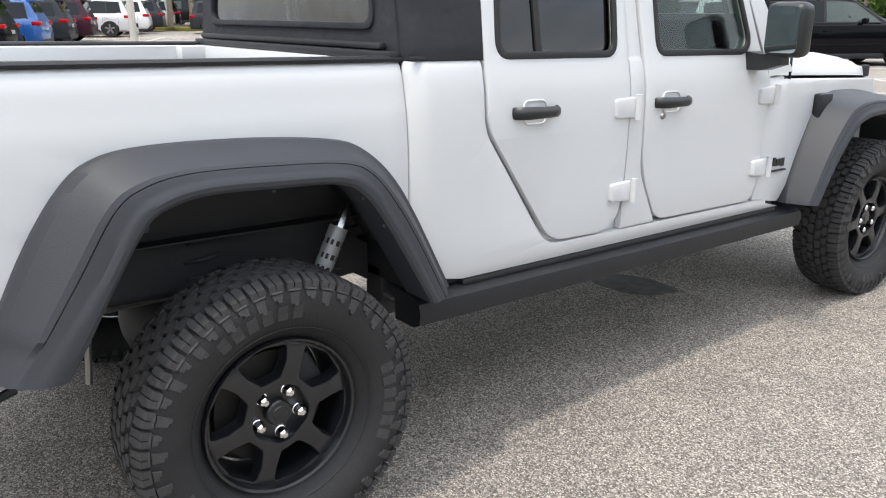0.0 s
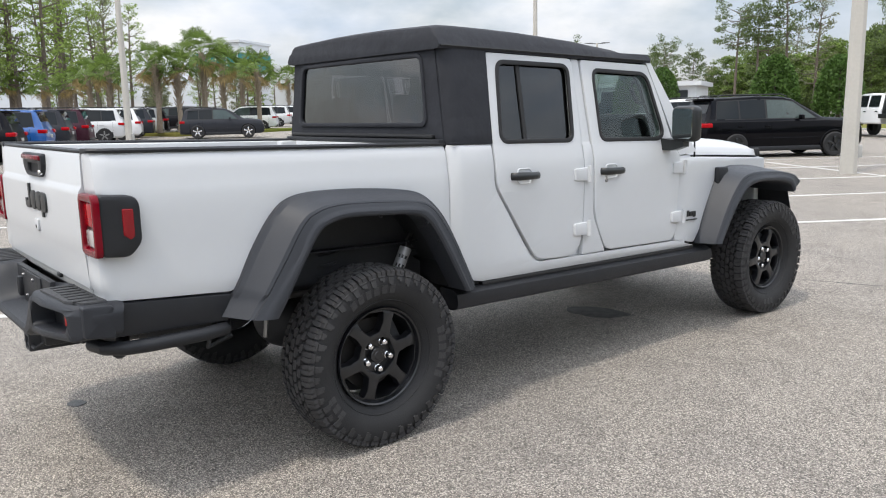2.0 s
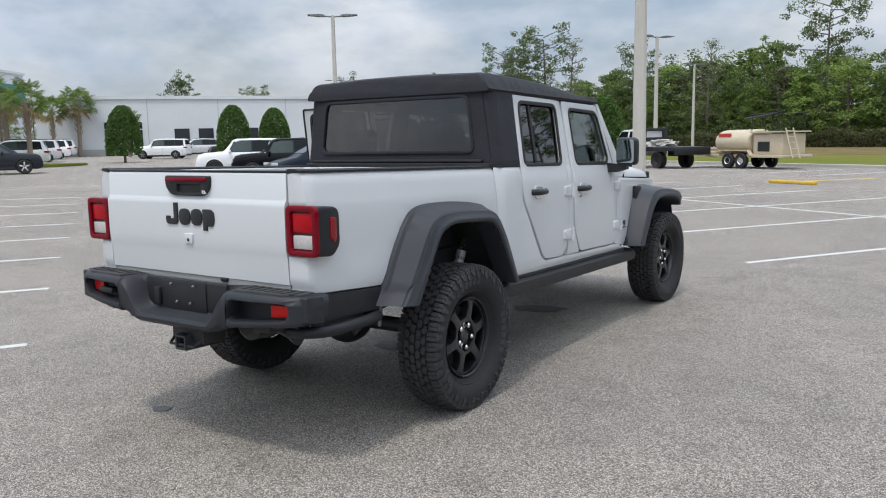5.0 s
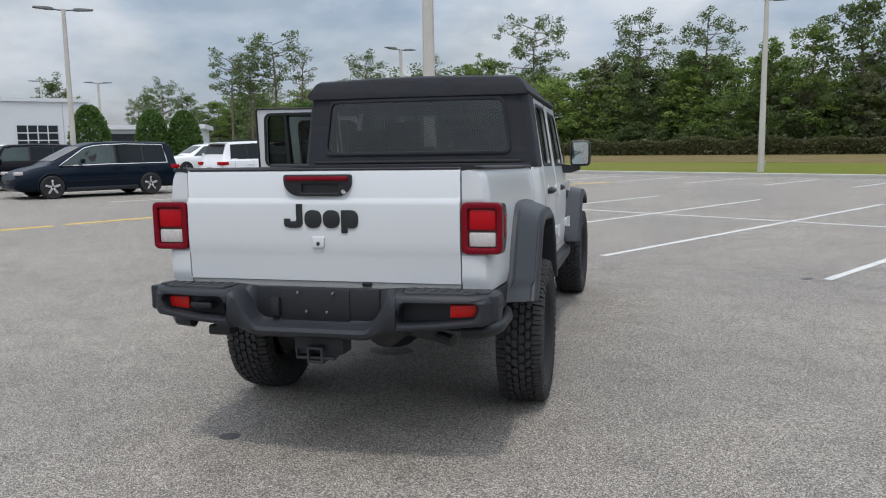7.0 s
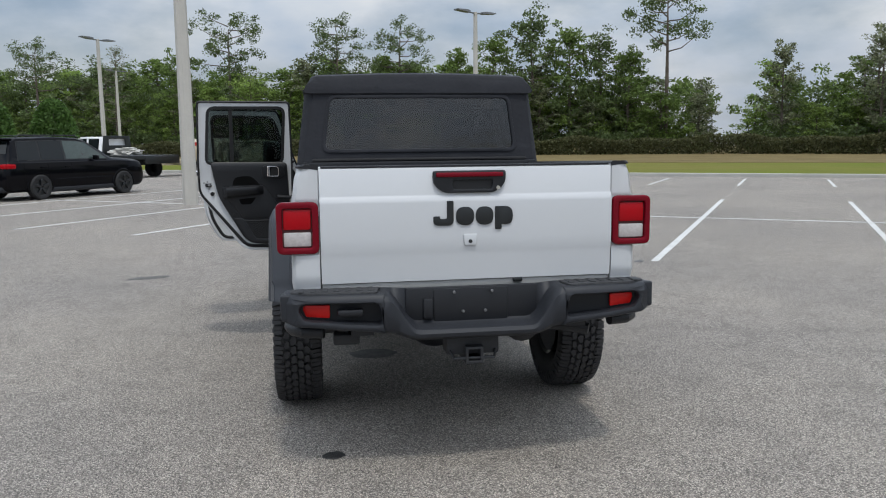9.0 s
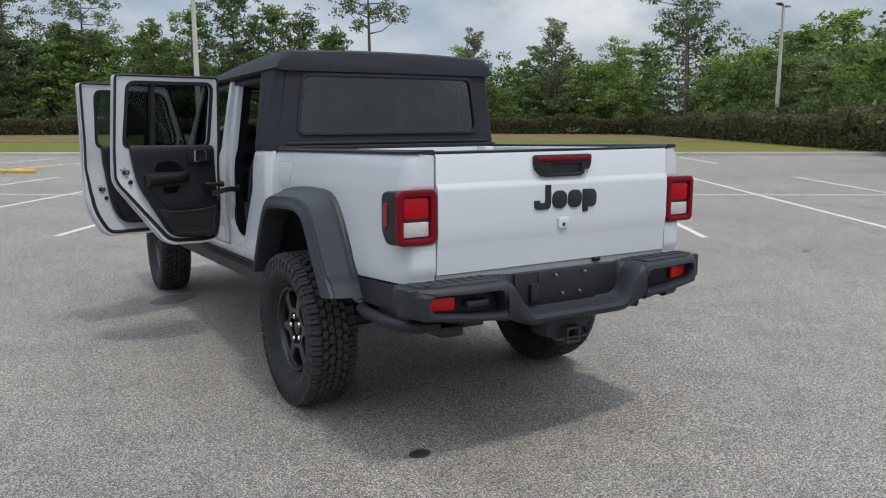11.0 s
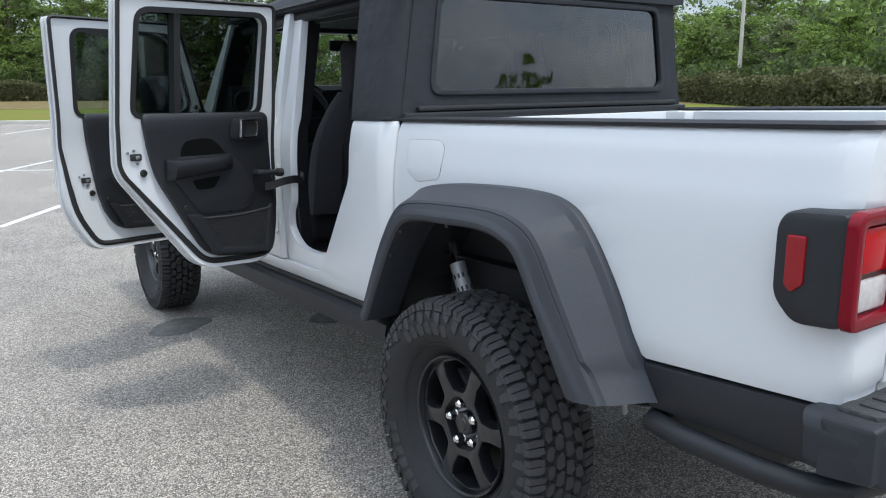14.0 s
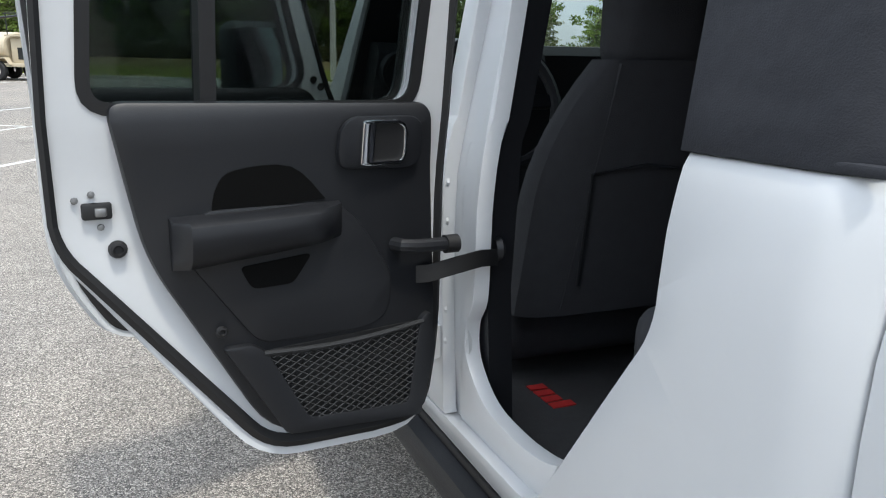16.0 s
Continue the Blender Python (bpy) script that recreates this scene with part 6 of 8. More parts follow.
    def inside(y, z):
        top = az + (dz - az) * (y - ax) / (dx - ax) - 0.010 * math.sin(math.pi * (y - ax) / (dx - ax))
        low = bz + (cz - bz) * (y - bx) / (cx - bx)
        return ax + (bx - ax) * (az - z) / (az - bz) < y < cx + (dx - cx) * (z - cz) / (dz - cz) and low < z < top
    slope, span = 0.60, dx - ax
    for sg in (1, -1):
        for k in range(-30, 50):
            run = []
            for q in range(41):
                y = ax + q * span / 40
                z = 0.80 + k * 0.0135 + sg * (y - ax) * slope
                if inside(y, z):
                    run.append((y, z))
            if len(run) > 1:
                (ya, za), (yb, zb) = run[0], run[-1]
                tube([(interp(DOOR_X, za) - 0.119, ya, za), (interp(DOOR_X, zb) - 0.119, yb, zb)], 0.0013, 4, bm=net, caps=False)
    hem = [(interp(DOOR_X, az) - 0.119, ax + span * q / 8, az + (dz - az) * q / 8 - 0.010 * math.sin(math.pi * q / 8)) for q in range(9)]
    tube(hem, 0.005, 6, bm=net)
    tagged(put("pocket_net", net, M_NET, panel, "grey elastic net"), kind="stuff")
    # latch and bolt on the closing edge
    put("latch", boxed(0.740, 0.753, ly - 0.022, ly + 0.022, lz - 0.013, lz + 0.013, bevel=0.004), M_SEAL, skin, "black door latch")
    put("latch_claw", boxed(0.734, 0.745, ly - 0.004, ly + 0.014, lz - 0.008, lz + 0.006, bevel=0.003), M_STEEL, skin)
    for dy_, dz_, r_ in ((-0.030, 0.018, 0.0045), (-0.006, 0.026, 0.0045), (0.004, -0.026, 0.0045)):
        sb = lathe([(0, 0.004), (r_, 0.003), (r_ * 1.3, 0.0)], 8, "x")
        for v in sb.verts:
            v.co = Vector((0.747 - v.co.x, ly + dy_ + v.co.y, lz + dz_ + v.co.z))
        put("latch_screw", sb, M_STEEL, skin)
    gb = lathe([(0, 0.002), (0.006, 0.002), (0.008, 0.007), (0.012, 0.006), (0.015, -0.004)], 14, "x")
    for v in gb.verts:
        v.co = Vector((0.745 - v.co.x, ly + 0.026 + v.co.y, lz - 0.064 + v.co.z))
    put("grommet", gb, M_SEAL, skin)
    sc = lathe([(0, 0.001), (0.004, 0.001), (0.006, 0.005), (0.009, 0.004), (0.011, 0.0)], 10, "x")
    for v in sc.verts:
        v.co = Vector((0.708 - v.co.x, screw[0] + v.co.y, screw[1] + v.co.z))
    put("trim_screw", sc, M_SEAL, panel)
    if not rear:
        for by, bz in ((2.275, 1.392), (2.300, 1.372)):
            hbolt = lathe([(0, 0.006), (0.009, 0.005), (0.012, 0)], 10, "x")
            for v in hbolt.verts:
                v.co = Vector((interp(DOOR_X, bz) - 0.075 - v.co.x, by + v.co.y, bz + v.co.z))
            put("mirror_bolt", hbolt, M_SEAL, skin)
    if rear:
        knob = tube([(0.712, 1.345, 1.112), (0.690, 1.352, 1.112), (0.684, 1.375, 1.110), (0.690, 1.452, 1.106)], 0.013, 10)
        put("wiring_boot", knob, M_TRIM, skin, "black rubber wiring boot")
        put("boot_clip", tube([(0.690, 1.440, 1.106), (0.690, 1.466, 1.106)], 0.018, 12), M_SEAL, skin)
    return skin


door("rear_door", REAR_DOOR, REAR_WIN, 1.462, 0, "white rear door, closed", True, False)
door("front_door", FRONT_DOOR, FRONT_WIN, 2.395, 0, "white front door, closed", False, False)
door("rear_door", REAR_DOOR, REAR_WIN, 1.485, REAR_SWING, "white rear door, swung open, black trim inside", True, True)
ldoor = door("front_door", FRONT_DOOR, FRONT_WIN, 2.425, FRONT_SWING, "white front door, swung open, black trim inside", False, True)
# check strap of the open rear door
strap = bmesh.new()
path_s = [(-0.745, 1.375, 1.075), (-0.79, 1.352, 1.082), (-0.84, 1.338, 1.078), (-0.90, 1.350, 1.062), (-0.93, 1.375, 1.055)]
loft([[(x - 0.002, y - 0.002, z - 0.017), (x + 0.002, y - 0.004, z - 0.017), (x + 0.002, y - 0.004, z + 0.017), (x - 0.002, y - 0.002, z + 0.017)] for x, y, z in path_s], bm=strap)
tpart("check_strap", strap, M_SEAL, label="black webbing check strap")
tpart("strap_anchor", lathe([(0, -0.010), (0.022, -0.008), (0.026, 0.004), (0.018, 0.012), (0, 0.013)], 14, "x"), M_TRIM).location = (-0.738, 1.39, 1.055)
# badge on the right cowl, as plain bars
for k, (y0, y1, z0, z1) in enumerate(((2.512, 2.535, 0.845, 0.885), (2.54, 2.562, 0.845, 0.876), (2.567, 2.589, 0.845, 0.876), (2.594, 2.622, 0.838, 0.876), (2.50, 2.63, 0.818, 0.826))):
    tpart("badge_bar", boxed(0.809 - 0.16 * max(0, y0 - 2.55) - 0.006, 0.816 - 0.16 * max(0, y0 - 2.55), y0, y1, z0, z1, bevel=0.002), M_BADGE)


# door mirrors
def door_mirror(left):
    def put(name, bm, material, parent=None, label=""):
        if left:
            mirrored(bm)
            turn = open_turn(2.425, FRONT_SWING)
            for v in bm.verts:
                v.co = turn @ v.co
        return tpart(name, bm, material, parent, label)
    if left:
        # folded in against the open door
        hs = put("mirror_housing", boxed(0.868, 0.965, 2.085, 2.265, 1.335, 1.555, bevel=0.035, seg=3), M_BADGE, None, "black door mirror, folded in")
        put("mirror_glass", plate(rounded([(2.105, 1.355), (2.245, 1.355), (2.245, 1.537), (2.105, 1.537)], 0.025), (), 0.004, lambda a, b, d: (0.864 + d, a, b)), M_MIRROR, hs, "mirror glass")
    else:
        hs = put("mirror_housing", boxed(0.875, 1.045, 2.20, 2.30, 1.34, 1.555, bevel=0.035, seg=3), M_BADGE, None, "black door mirror")
        put("mirror_glass", plate(rounded([(0.892, 1.358), (1.028, 1.358), (1.028, 1.537), (0.892, 1.537)], 0.025), (), 0.004, lambda a, b, d: (a, 2.196 + d, b)), M_MIRROR, hs, "mirror glass")
    put("mirror_arm", loft([[(0.79, 2.21, 1.285), (0.79, 2.31, 1.285), (0.79, 2.31, 1.36), (0.79, 2.21, 1.36)], [(0.88, 2.21, 1.285), (0.88, 2.29, 1.285), (0.88, 2.29, 1.35), (0.88, 2.21, 1.35)], [(0.96, 2.22, 1.31), (0.96, 2.28, 1.31), (0.96, 2.28, 1.36), (0.96, 2.22, 1.36)]]), M_BADGE, hs)


door_mirror(False)
door_mirror(True)
# fuel flap on the left bed side
ff = rounded([(0.218, 1.160), (0.350, 1.142), (0.42, 1.18), (0.428, 1.262), (0.408, 1.284), (0.232, 1.284), (0.205, 1.265)], 0.02)
tpart("fuel_flap", mirrored(plate(ff, (), 0.012, side_place(BED_X, 0.0016), (1.19, 1.24), bevel=0.0005)), M_WHITE, label="white fuel filler flap")
tpart("fuel_flap_gap", mirrored(plate(shrink(ff, -0.0008), (), 0.006, side_place(BED_X, 0.0006), (1.19, 1.24))), M_SEAL)


# ---- light poles ----
def light_pole(x, y, height, rz, heads=2, r=0.13, label="pale concrete light pole with twin flat lamp heads"):
    z = ground_z(x, y)
    p = thing("light_pole", x, y, z, label, "light pole", "car park light poles", rz=rz)
    sq = lambda w, zz: [(w, w * 0.5, zz), (w * 0.5, w, zz), (-w * 0.5, w, zz), (-w, w * 0.5, zz), (-w, -w * 0.5, zz), (-w * 0.5, -w, zz), (w * 0.5, -w, zz), (w, -w * 0.5, zz)]
    part("shaft", loft([sq(r, 0.0), sq(r * 0.86, height * 0.5), sq(r * 0.66, height)]), M_POLE, p)
    for s in ((1, -1) if heads == 2 else (1,)):
        part("arm", tube([(0, 0, height - 0.06), (s * 0.5, 0, height - 0.02)], 0.035, 8), M_LAMP, p)
        part("lamp_head", loft([[(s * 0.40, -0.12, height - 0.06), (s * 0.40, 0.12, height - 0.06), (s * 0.40, 0.12, height + 0.03), (s * 0.40, -0.12, height + 0.03)],
                                [(s * 0.62, -0.19, height - 0.05), (s * 0.62, 0.19, height - 0.05), (s * 0.62, 0.17, height + 0.06), (s * 0.62, -0.17, height + 0.06)],
                                [(s * 1.22, -0.18, height + 0.0), (s * 1.22, 0.18, height + 0.0), (s * 1.22, 0.16, height + 0.05), (s * 1.22, -0.16, height + 0.05)]]), M_LAMP, p, "dark flat lamp head")
    part("meter_box", boxed(r, r + 0.08, -0.07, 0.07, 0.35, 0.62, bevel=0.01), M_BOX, p)
    return p


light_pole(-3.9, 15.95, 8.4, 30, r=0.165)
light_pole(7.05, 33.6, 7.75, 30)
light_pole(46.0, 31.2, 9.2, 20, 2)
light_pole(-30.5, 9.1, 8.0, 40)
light_pole(-23.35, 26.35, 7.65, 40)
light_pole(-47.2, 60.0, 7.4, 40)
light_pole(-13.0, 44.0, 7.6, 60)
light_pole(-18.0, 69.0, 8.0, 60)
light_pole(-84.0, 24.0, 8.6, 10)
light_pole(-62.0, 70.0, 8.6, 40)


# ---- parked vehicles ----
# stations along a car's half length: share of length, width, belt, roof, roof width (of half width and height)
CAR_FORMS = {
    "suv": ((-1.0, 0.84, 0.40, 0.42, 0.78), (-0.985, 0.93, 0.50, 0.52, 0.84), (-0.955, 0.965, 0.585, 0.60, 0.86), (-0.93, 0.975, 0.595, 0.70, 0.84), (-0.86, 0.99, 0.60, 0.94, 0.74), (-0.80, 1.0, 0.60, 0.975, 0.74), (-0.3, 1.0, 0.60, 1.0, 0.76), (0.0, 1.0, 0.60, 0.985, 0.75), (0.11, 1.0, 0.60, 0.955, 0.74),
            (0.47, 0.99, 0.60, 0.675, 0.78), (0.51, 0.99, 0.60, 0.645, 0.80), (0.70, 0.985, 0.59, 0.63, 0.82), (0.86, 0.965, 0.57, 0.605, 0.80), (0.935, 0.93, 0.54, 0.575, 0.78), (0.975, 0.89, 0.47, 0.50, 0.76), (1.0, 0.80, 0.34, 0.36, 0.70)),
    "boxy": ((-1.0, 0.86, 0.40, 0.42, 0.80), (-0.98, 0.95, 0.55, 0.57, 0.86), (-0.955, 0.98, 0.60, 0.66, 0.88), (-0.93, 0.99, 0.605, 0.93, 0.80), (-0.88, 1.0, 0.61, 0.98, 0.80), (-0.3, 1.0, 0.61, 1.0, 0.81), (0.10, 1.0, 0.61, 0.99, 0.80), (0.20, 1.0, 0.61, 0.96, 0.79),
             (0.38, 0.99, 0.61, 0.69, 0.82), (0.42, 0.99, 0.61, 0.655, 0.84), (0.80, 0.97, 0.58, 0.62, 0.82), (0.92, 0.94, 0.53, 0.58, 0.80), (0.97, 0.90, 0.45, 0.50, 0.78), (1.0, 0.82, 0.36, 0.38, 0.72)),
    "van": ((-1.0, 0.84, 0.40, 0.42, 0.78), (-0.985, 0.94, 0.50, 0.52, 0.84), (-0.965, 0.97, 0.56, 0.60, 0.86), (-0.93, 0.985, 0.565, 0.88, 0.76), (-0.86, 1.0, 0.565, 0.975, 0.75), (-0.3, 1.0, 0.56, 1.0, 0.77), (0.05, 1.0, 0.56, 0.98, 0.76), (0.18, 1.0, 0.555, 0.93, 0.74),
            (0.58, 0.97, 0.54, 0.63, 0.76), (0.64, 0.96, 0.535, 0.585, 0.78), (0.80, 0.94, 0.49, 0.54, 0.76), (0.92, 0.88, 0.44, 0.48, 0.70), (0.98, 0.80, 0.38, 0.41, 0.66), (1.0, 0.70, 0.32, 0.34, 0.6))}


def car(name, x, y, rz, paint, label, category, L=4.6, W=1.86, H=1.68, kind="suv", rim=M_CHROME, group="parked cars"):
    """A parked car that faces +y before it is turned: a rounded body, windows, wheels, lamps."""
    c = thing(name, x, y, ground_z(x, y), label, category, group, rz=rz)
    hw, hl, wr = W / 2, L / 2, 0.36
    form = CAR_FORMS[kind]
    tab = lambda k: [(f[0] * hl, f[k]) for f in form]
    t_w, t_b, t_r, t_rw = tab(1), tab(2), tab(3), tab(4)

    def section(yy):
        return interp(t_w, yy) * hw, interp(t_b, yy) * H, interp(t_r, yy) * H, interp(t_rw, yy) * hw
    rows = []
    ys = sorted(set([f[0] * hl for f in form] + [hl * q for q in (-0.65, -0.5, -0.15, 0.25, 0.35, 0.6)]))
    for yy in ys:
        w, zb, zr, rw = section(yy)
        end = max(0.0, (abs(yy) / hl - 0.93) / 0.07)
        z0 = 0.24 + 0.10 * end
        side = [(w * 0.86, z0), (w * 0.955, z0 + 0.07), (w, z0 + (zb - z0) * 0.42), (w * 0.995, z0 + (zb - z0) * 0.72), (w * 0.965, zb - 0.025), (w * 0.94, zb)]
        up = [(w * 0.94 + (rw - w * 0.94) * t, zb + (zr - 0.05 - zb) * t) if zr - zb > 0.12 else (w * 0.94 + (rw - w * 0.94) * t, zb + (zr - zb) * t * 0.8) for t in (0.35, 0.7, 1.0)]
        top = [(rw * 0.93, zr - 0.012), (rw * 0.6, zr), (0.0, zr + 0.008)]
        half = [(0.0, z0)] + side + up + top
        rows.append([(px, yy, pz) for px, pz in half] + [(-px, yy, pz) for px, pz in reversed(half[1:-1])])
    part("body", loft(rows), paint, c, angle=35)

    def pane(rows_p, grow):
        bm = bmesh.new()
        vs = [[bm.verts.new(p) for p in r] for r in rows_p]
        for r0, r1 in zip(vs, vs[1:]):
            for k in range(len(r0) - 1):
                bm.faces.new((r0[k], r0[k + 1], r1[k + 1], r1[k]))
        bmesh.ops.recalc_face_normals(bm, faces=bm.faces[:])
        bmesh.ops.solidify(bm, geom=bm.faces[:], thickness=grow)
        return bm
    tops = [f for f in form if f[3] > 0.90]
    y_rear, y_front = tops[0][0] * hl, tops[-1][0] * hl
    y_foot = next(f[0] for f in form if f[0] > 0.2 and f[3] < 0.70) * hl
    span = y_front - y_rear
    wy = (-L * 0.295, L * 0.305)
    for s in (1, -1):
        edges_y = ((0.03, 0.315), (0.335, 0.645), (0.67, 1.0))
        for n_, (a0, a1) in enumerate(edges_y):
            rp = []
            for t in (0.10, 0.5, 0.90):
                y0, y1 = y_rear + span * a0 + (0.0 if n_ else 0.10 * t), y_rear + span * a1
                if n_ == 2:
                    y1 = y_foot - 0.16 + (y_front - 0.06 - y_foot + 0.16) * t
                row = []
                for k in range(4):
                    yy = y0 + (y1 - y0) * k / 3
                    w, zb, zr, rw = section(min(yy, y_front))
                    row.append((s * (w * 0.94 + (rw - w * 0.94) * t + 0.006), yy, zb + (zr - 0.05 - zb) * t))
                rp.append(row)
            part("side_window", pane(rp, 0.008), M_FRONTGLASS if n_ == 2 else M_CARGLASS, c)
        # black pillars behind the panes, and a bright outline on the van
        band, ring = [], []
        for t in (0.06, 0.5, 0.94):
            y0, y1 = y_rear + span * 0.02 + 0.10 * t, y_foot - 0.12 + (y_front - 0.04 - y_foot + 0.12) * t
            row = []
            for k in range(9):
                yy = y0 + (y1 - y0) * k / 8
                w, zb, zr, rw = section(min(yy, y_front))
                row.append((s * (w * 0.94 + (rw - w * 0.94) * t + 0.002), yy, zb + (zr - 0.05 - zb) * t))
            band.append(row)
        part("window_surround", pane(band, 0.005), M_SEAL, c)
        if kind == "van":
            ring = band[0] + [band[1][-1]] + band[2][::-1] + [band[1][0], band[0][0]]
            part("bright_trim", tube([(p[0] + s * 0.006, p[1], p[2]) for p in ring], 0.016, 6), M_CHROME, c)
        # pressed crease and door seams along the flank
        flank = []
        for k in range(9):
            yy = wy[0] + 0.48 + (wy[1] - wy[0] - 0.96) * k / 8
            flank.append((s * (interp(t_w, yy) * hw + 0.001), yy, 0.24 + (interp(t_b, yy) * H - 0.24) * 0.40))
        part("flank_crease", tube(flank, [0.004] + [0.012] * 7 + [0.004], 6), paint, c)
        for q in (0.02, 0.335, 0.66):
            yy = y_rear + span * q + 0.16
            w, zb, zr, rw = section(yy)
            z0 = 0.24
            rim_pts = [(s * (fx_ * w + 0.001), yy, fz) for fx_, fz in ((0.955, z0 + 0.07), (1.0, z0 + (zb - z0) * 0.42), (0.995, z0 + (zb - z0) * 0.72), (0.965, zb - 0.025))]
            part("door_seam", tube(rim_pts, 0.004, 4), M_SHADE_AND_SEAM, c)
    for y0, y1, nm, sg in ((y_foot - 0.03, y_front + 0.05, "windscreen", 1), (y_rear + 0.01, next(f[0] for f in reversed(form) if f[0] < -0.8 and f[3] < 0.75) * hl, "rear_window", -1)):
        rp = []
        for t in (0.06, 0.5, 0.94) if sg > 0 else (0.12, 0.5, 0.90):
            yy = y0 + (y1 - y0) * t
            w, zb, zr, rw = section(yy)
            rp.append([(rw * q, yy + sg * 0.008, zr + 0.008 * (1 - q * q) + 0.006) for q in (-0.9, -0.45, 0.0, 0.45, 0.9)])
        part(nm, pane(rp, 0.006), M_CARGLASS, c)
    zt = section(-hl * 0.955)[1]
    for s in (1, -1):
        part("tail_light", boxed(min(s * hw * 0.62, s * hw * 0.985), max(s * hw * 0.62, s * hw * 0.985), -hl - 0.004, -hl * 0.875, zt - 0.15, zt - 0.02, bevel=0.03), M_RED, c)
        part("head_light", boxed(min(s * hw * 0.52, s * hw * 0.84), max(s * hw * 0.52, s * hw * 0.84), hl * 0.90, hl * 0.985, 0.42 * H, 0.48 * H, bevel=0.03), M_CLEAR, c)
        part("door_mirror", boxed(s * hw - 0.05, s * hw + 0.05 + 0.10 * s if s > 0 else s * hw + 0.05, y_front + 0.12, y_front + 0.22, 0.61 * H, 0.69 * H, bevel=0.03) if s > 0 else boxed(-hw - 0.15, -hw + 0.05, y_front + 0.12, y_front + 0.22, 0.61 * H, 0.69 * H, bevel=0.03), paint, c)
        for yy in (y_rear + span * 0.30, y_rear + span * 0.64):
            part("door_handle", boxed(min(s * hw * 0.985, s * hw * 1.012), max(s * hw * 0.985, s * hw * 1.012), yy - 0.02, yy + 0.16, 0.50 * H, 0.525 * H, bevel=0.008), paint, c)
        if kind == "suv":
            rw = section(-hl * 0.3)[3]
            if s > 0:
                part("roof_spoiler", boxed(-rw * 0.92, rw * 0.92, y_rear - 0.20, y_rear + 0.10, H * 0.945, H * 0.972, bevel=0.012), paint, c)
            part("roof_rail", tube([(s * rw * 0.92, y_rear + 0.2, H - 0.03), (s * rw * 0.92, y_rear + 0.3, H + 0.035), (s * rw * 0.92, y_front - 0.3, H + 0.035), (s * rw * 0.92, y_front - 0.15, H - 0.03)], 0.018, 6), M_BADGE, c)
        part("sill_cladding", boxed(min(s * hw * 0.80, s * hw * 0.985), max(s * hw * 0.80, s * hw * 0.985), wy[0] + 0.3, wy[1] - 0.3, 0.20, 0.34, bevel=0.03), M_PLASTIC, c)
        for w in wy:
            # Flat black disc stands in for the shaded gap round the wheel.
            ar = lathe([(0.0, 0.004), (0.402, 0.004), (0.402, -0.03)], 32, "x")
            lip = lathe([(0.398, -0.02), (0.400, 0.008), (0.408, 0.010), (0.425, 0.002), (0.435, -0.03)], 32, "x")
            for b_, low in ((ar, 0.24), (lip, 0.26)):
                for v in b_.verts:
                    v.co = Vector((s * (hw * 0.988 + v.co.x), v.co.y + w, max(low, v.co.z + wr + 0.01)))
            part("wheel_arch", ar, M_SHADE_AND_SEAM, c)
            part("arch_lip", lip, paint, c, angle=50)
            wh = part("wheel", lathe([(0.22, 0.10), (0.25, 0.115), (0.33, 0.11), (wr, 0.08), (wr, -0.09), (0.33, -0.12), (0.2, -0.11)], 28, "x"), M_RUBBER, c)
            wh.location = (s * (hw - 0.075), w, wr)
            part("rim", lathe([(0.0, 0.085 * s), (0.05, 0.09 * s), (0.06, 0.07 * s), (0.22, 0.08 * s), (0.25, 0.115 * s)], 28, "x"), M_BADGE, wh)
            for k in range(5):
                o = part("spoke", boxed(-0.012, 0.012, -0.034, 0.034, 0.03, 0.24, bevel=0.006), rim, wh)
                o.matrix_local = pose(0.100 * s, 0, 0, 72 * k, 0, 0)
    part("rear_plate", boxed(-0.16, 0.16, -hl - 0.012, -hl + 0.05, 0.40 * H, 0.465 * H, bevel=0.004), M_BOX, c)
    part("rear_bumper", boxed(-hw * 0.80, hw * 0.80, -hl - 0.02, -hl + 0.2, 0.24, 0.42, bevel=0.06), M_PLASTIC, c)
    part("grille", boxed(-0.45, 0.45, hl - 0.10, hl + 0.010, 0.30 * H, 0.36 * H, bevel=0.02), M_BADGE, c)
    return c


def paint(name, rgb, metal=0.0):
    return mat(name, rgb, 0.35, metal, vary=0.03, scale=2, coat=0.9 if max(rgb) > 0.1 else 0.3, spec=0.25 if max(rgb) > 0.1 else 0.02)


P_BLACK = paint("black_car_paint", (0.0025, 0.0025, 0.004))
P_BLUE = paint("blue_car_paint", (0.012, 0.085, 0.30))
P_GREY = paint("grey_car_paint", (0.028, 0.030, 0.036))
P_MAROON = paint("maroon_car_paint", (0.045, 0.015, 0.025))
P_SILVER = paint("silver_car_paint", (0.55, 0.56, 0.57))
P_WHITE = paint("white_parked_car_paint", (0.75, 0.76, 0.77))
P_NAVY = paint("navy_car_paint", (0.004, 0.009, 0.018))
P_RED = paint("red_car_paint", (0.30, 0.02, 0.025))


def face_rz(dx, dy):
    return math.degrees(math.atan2(-dx, dy))


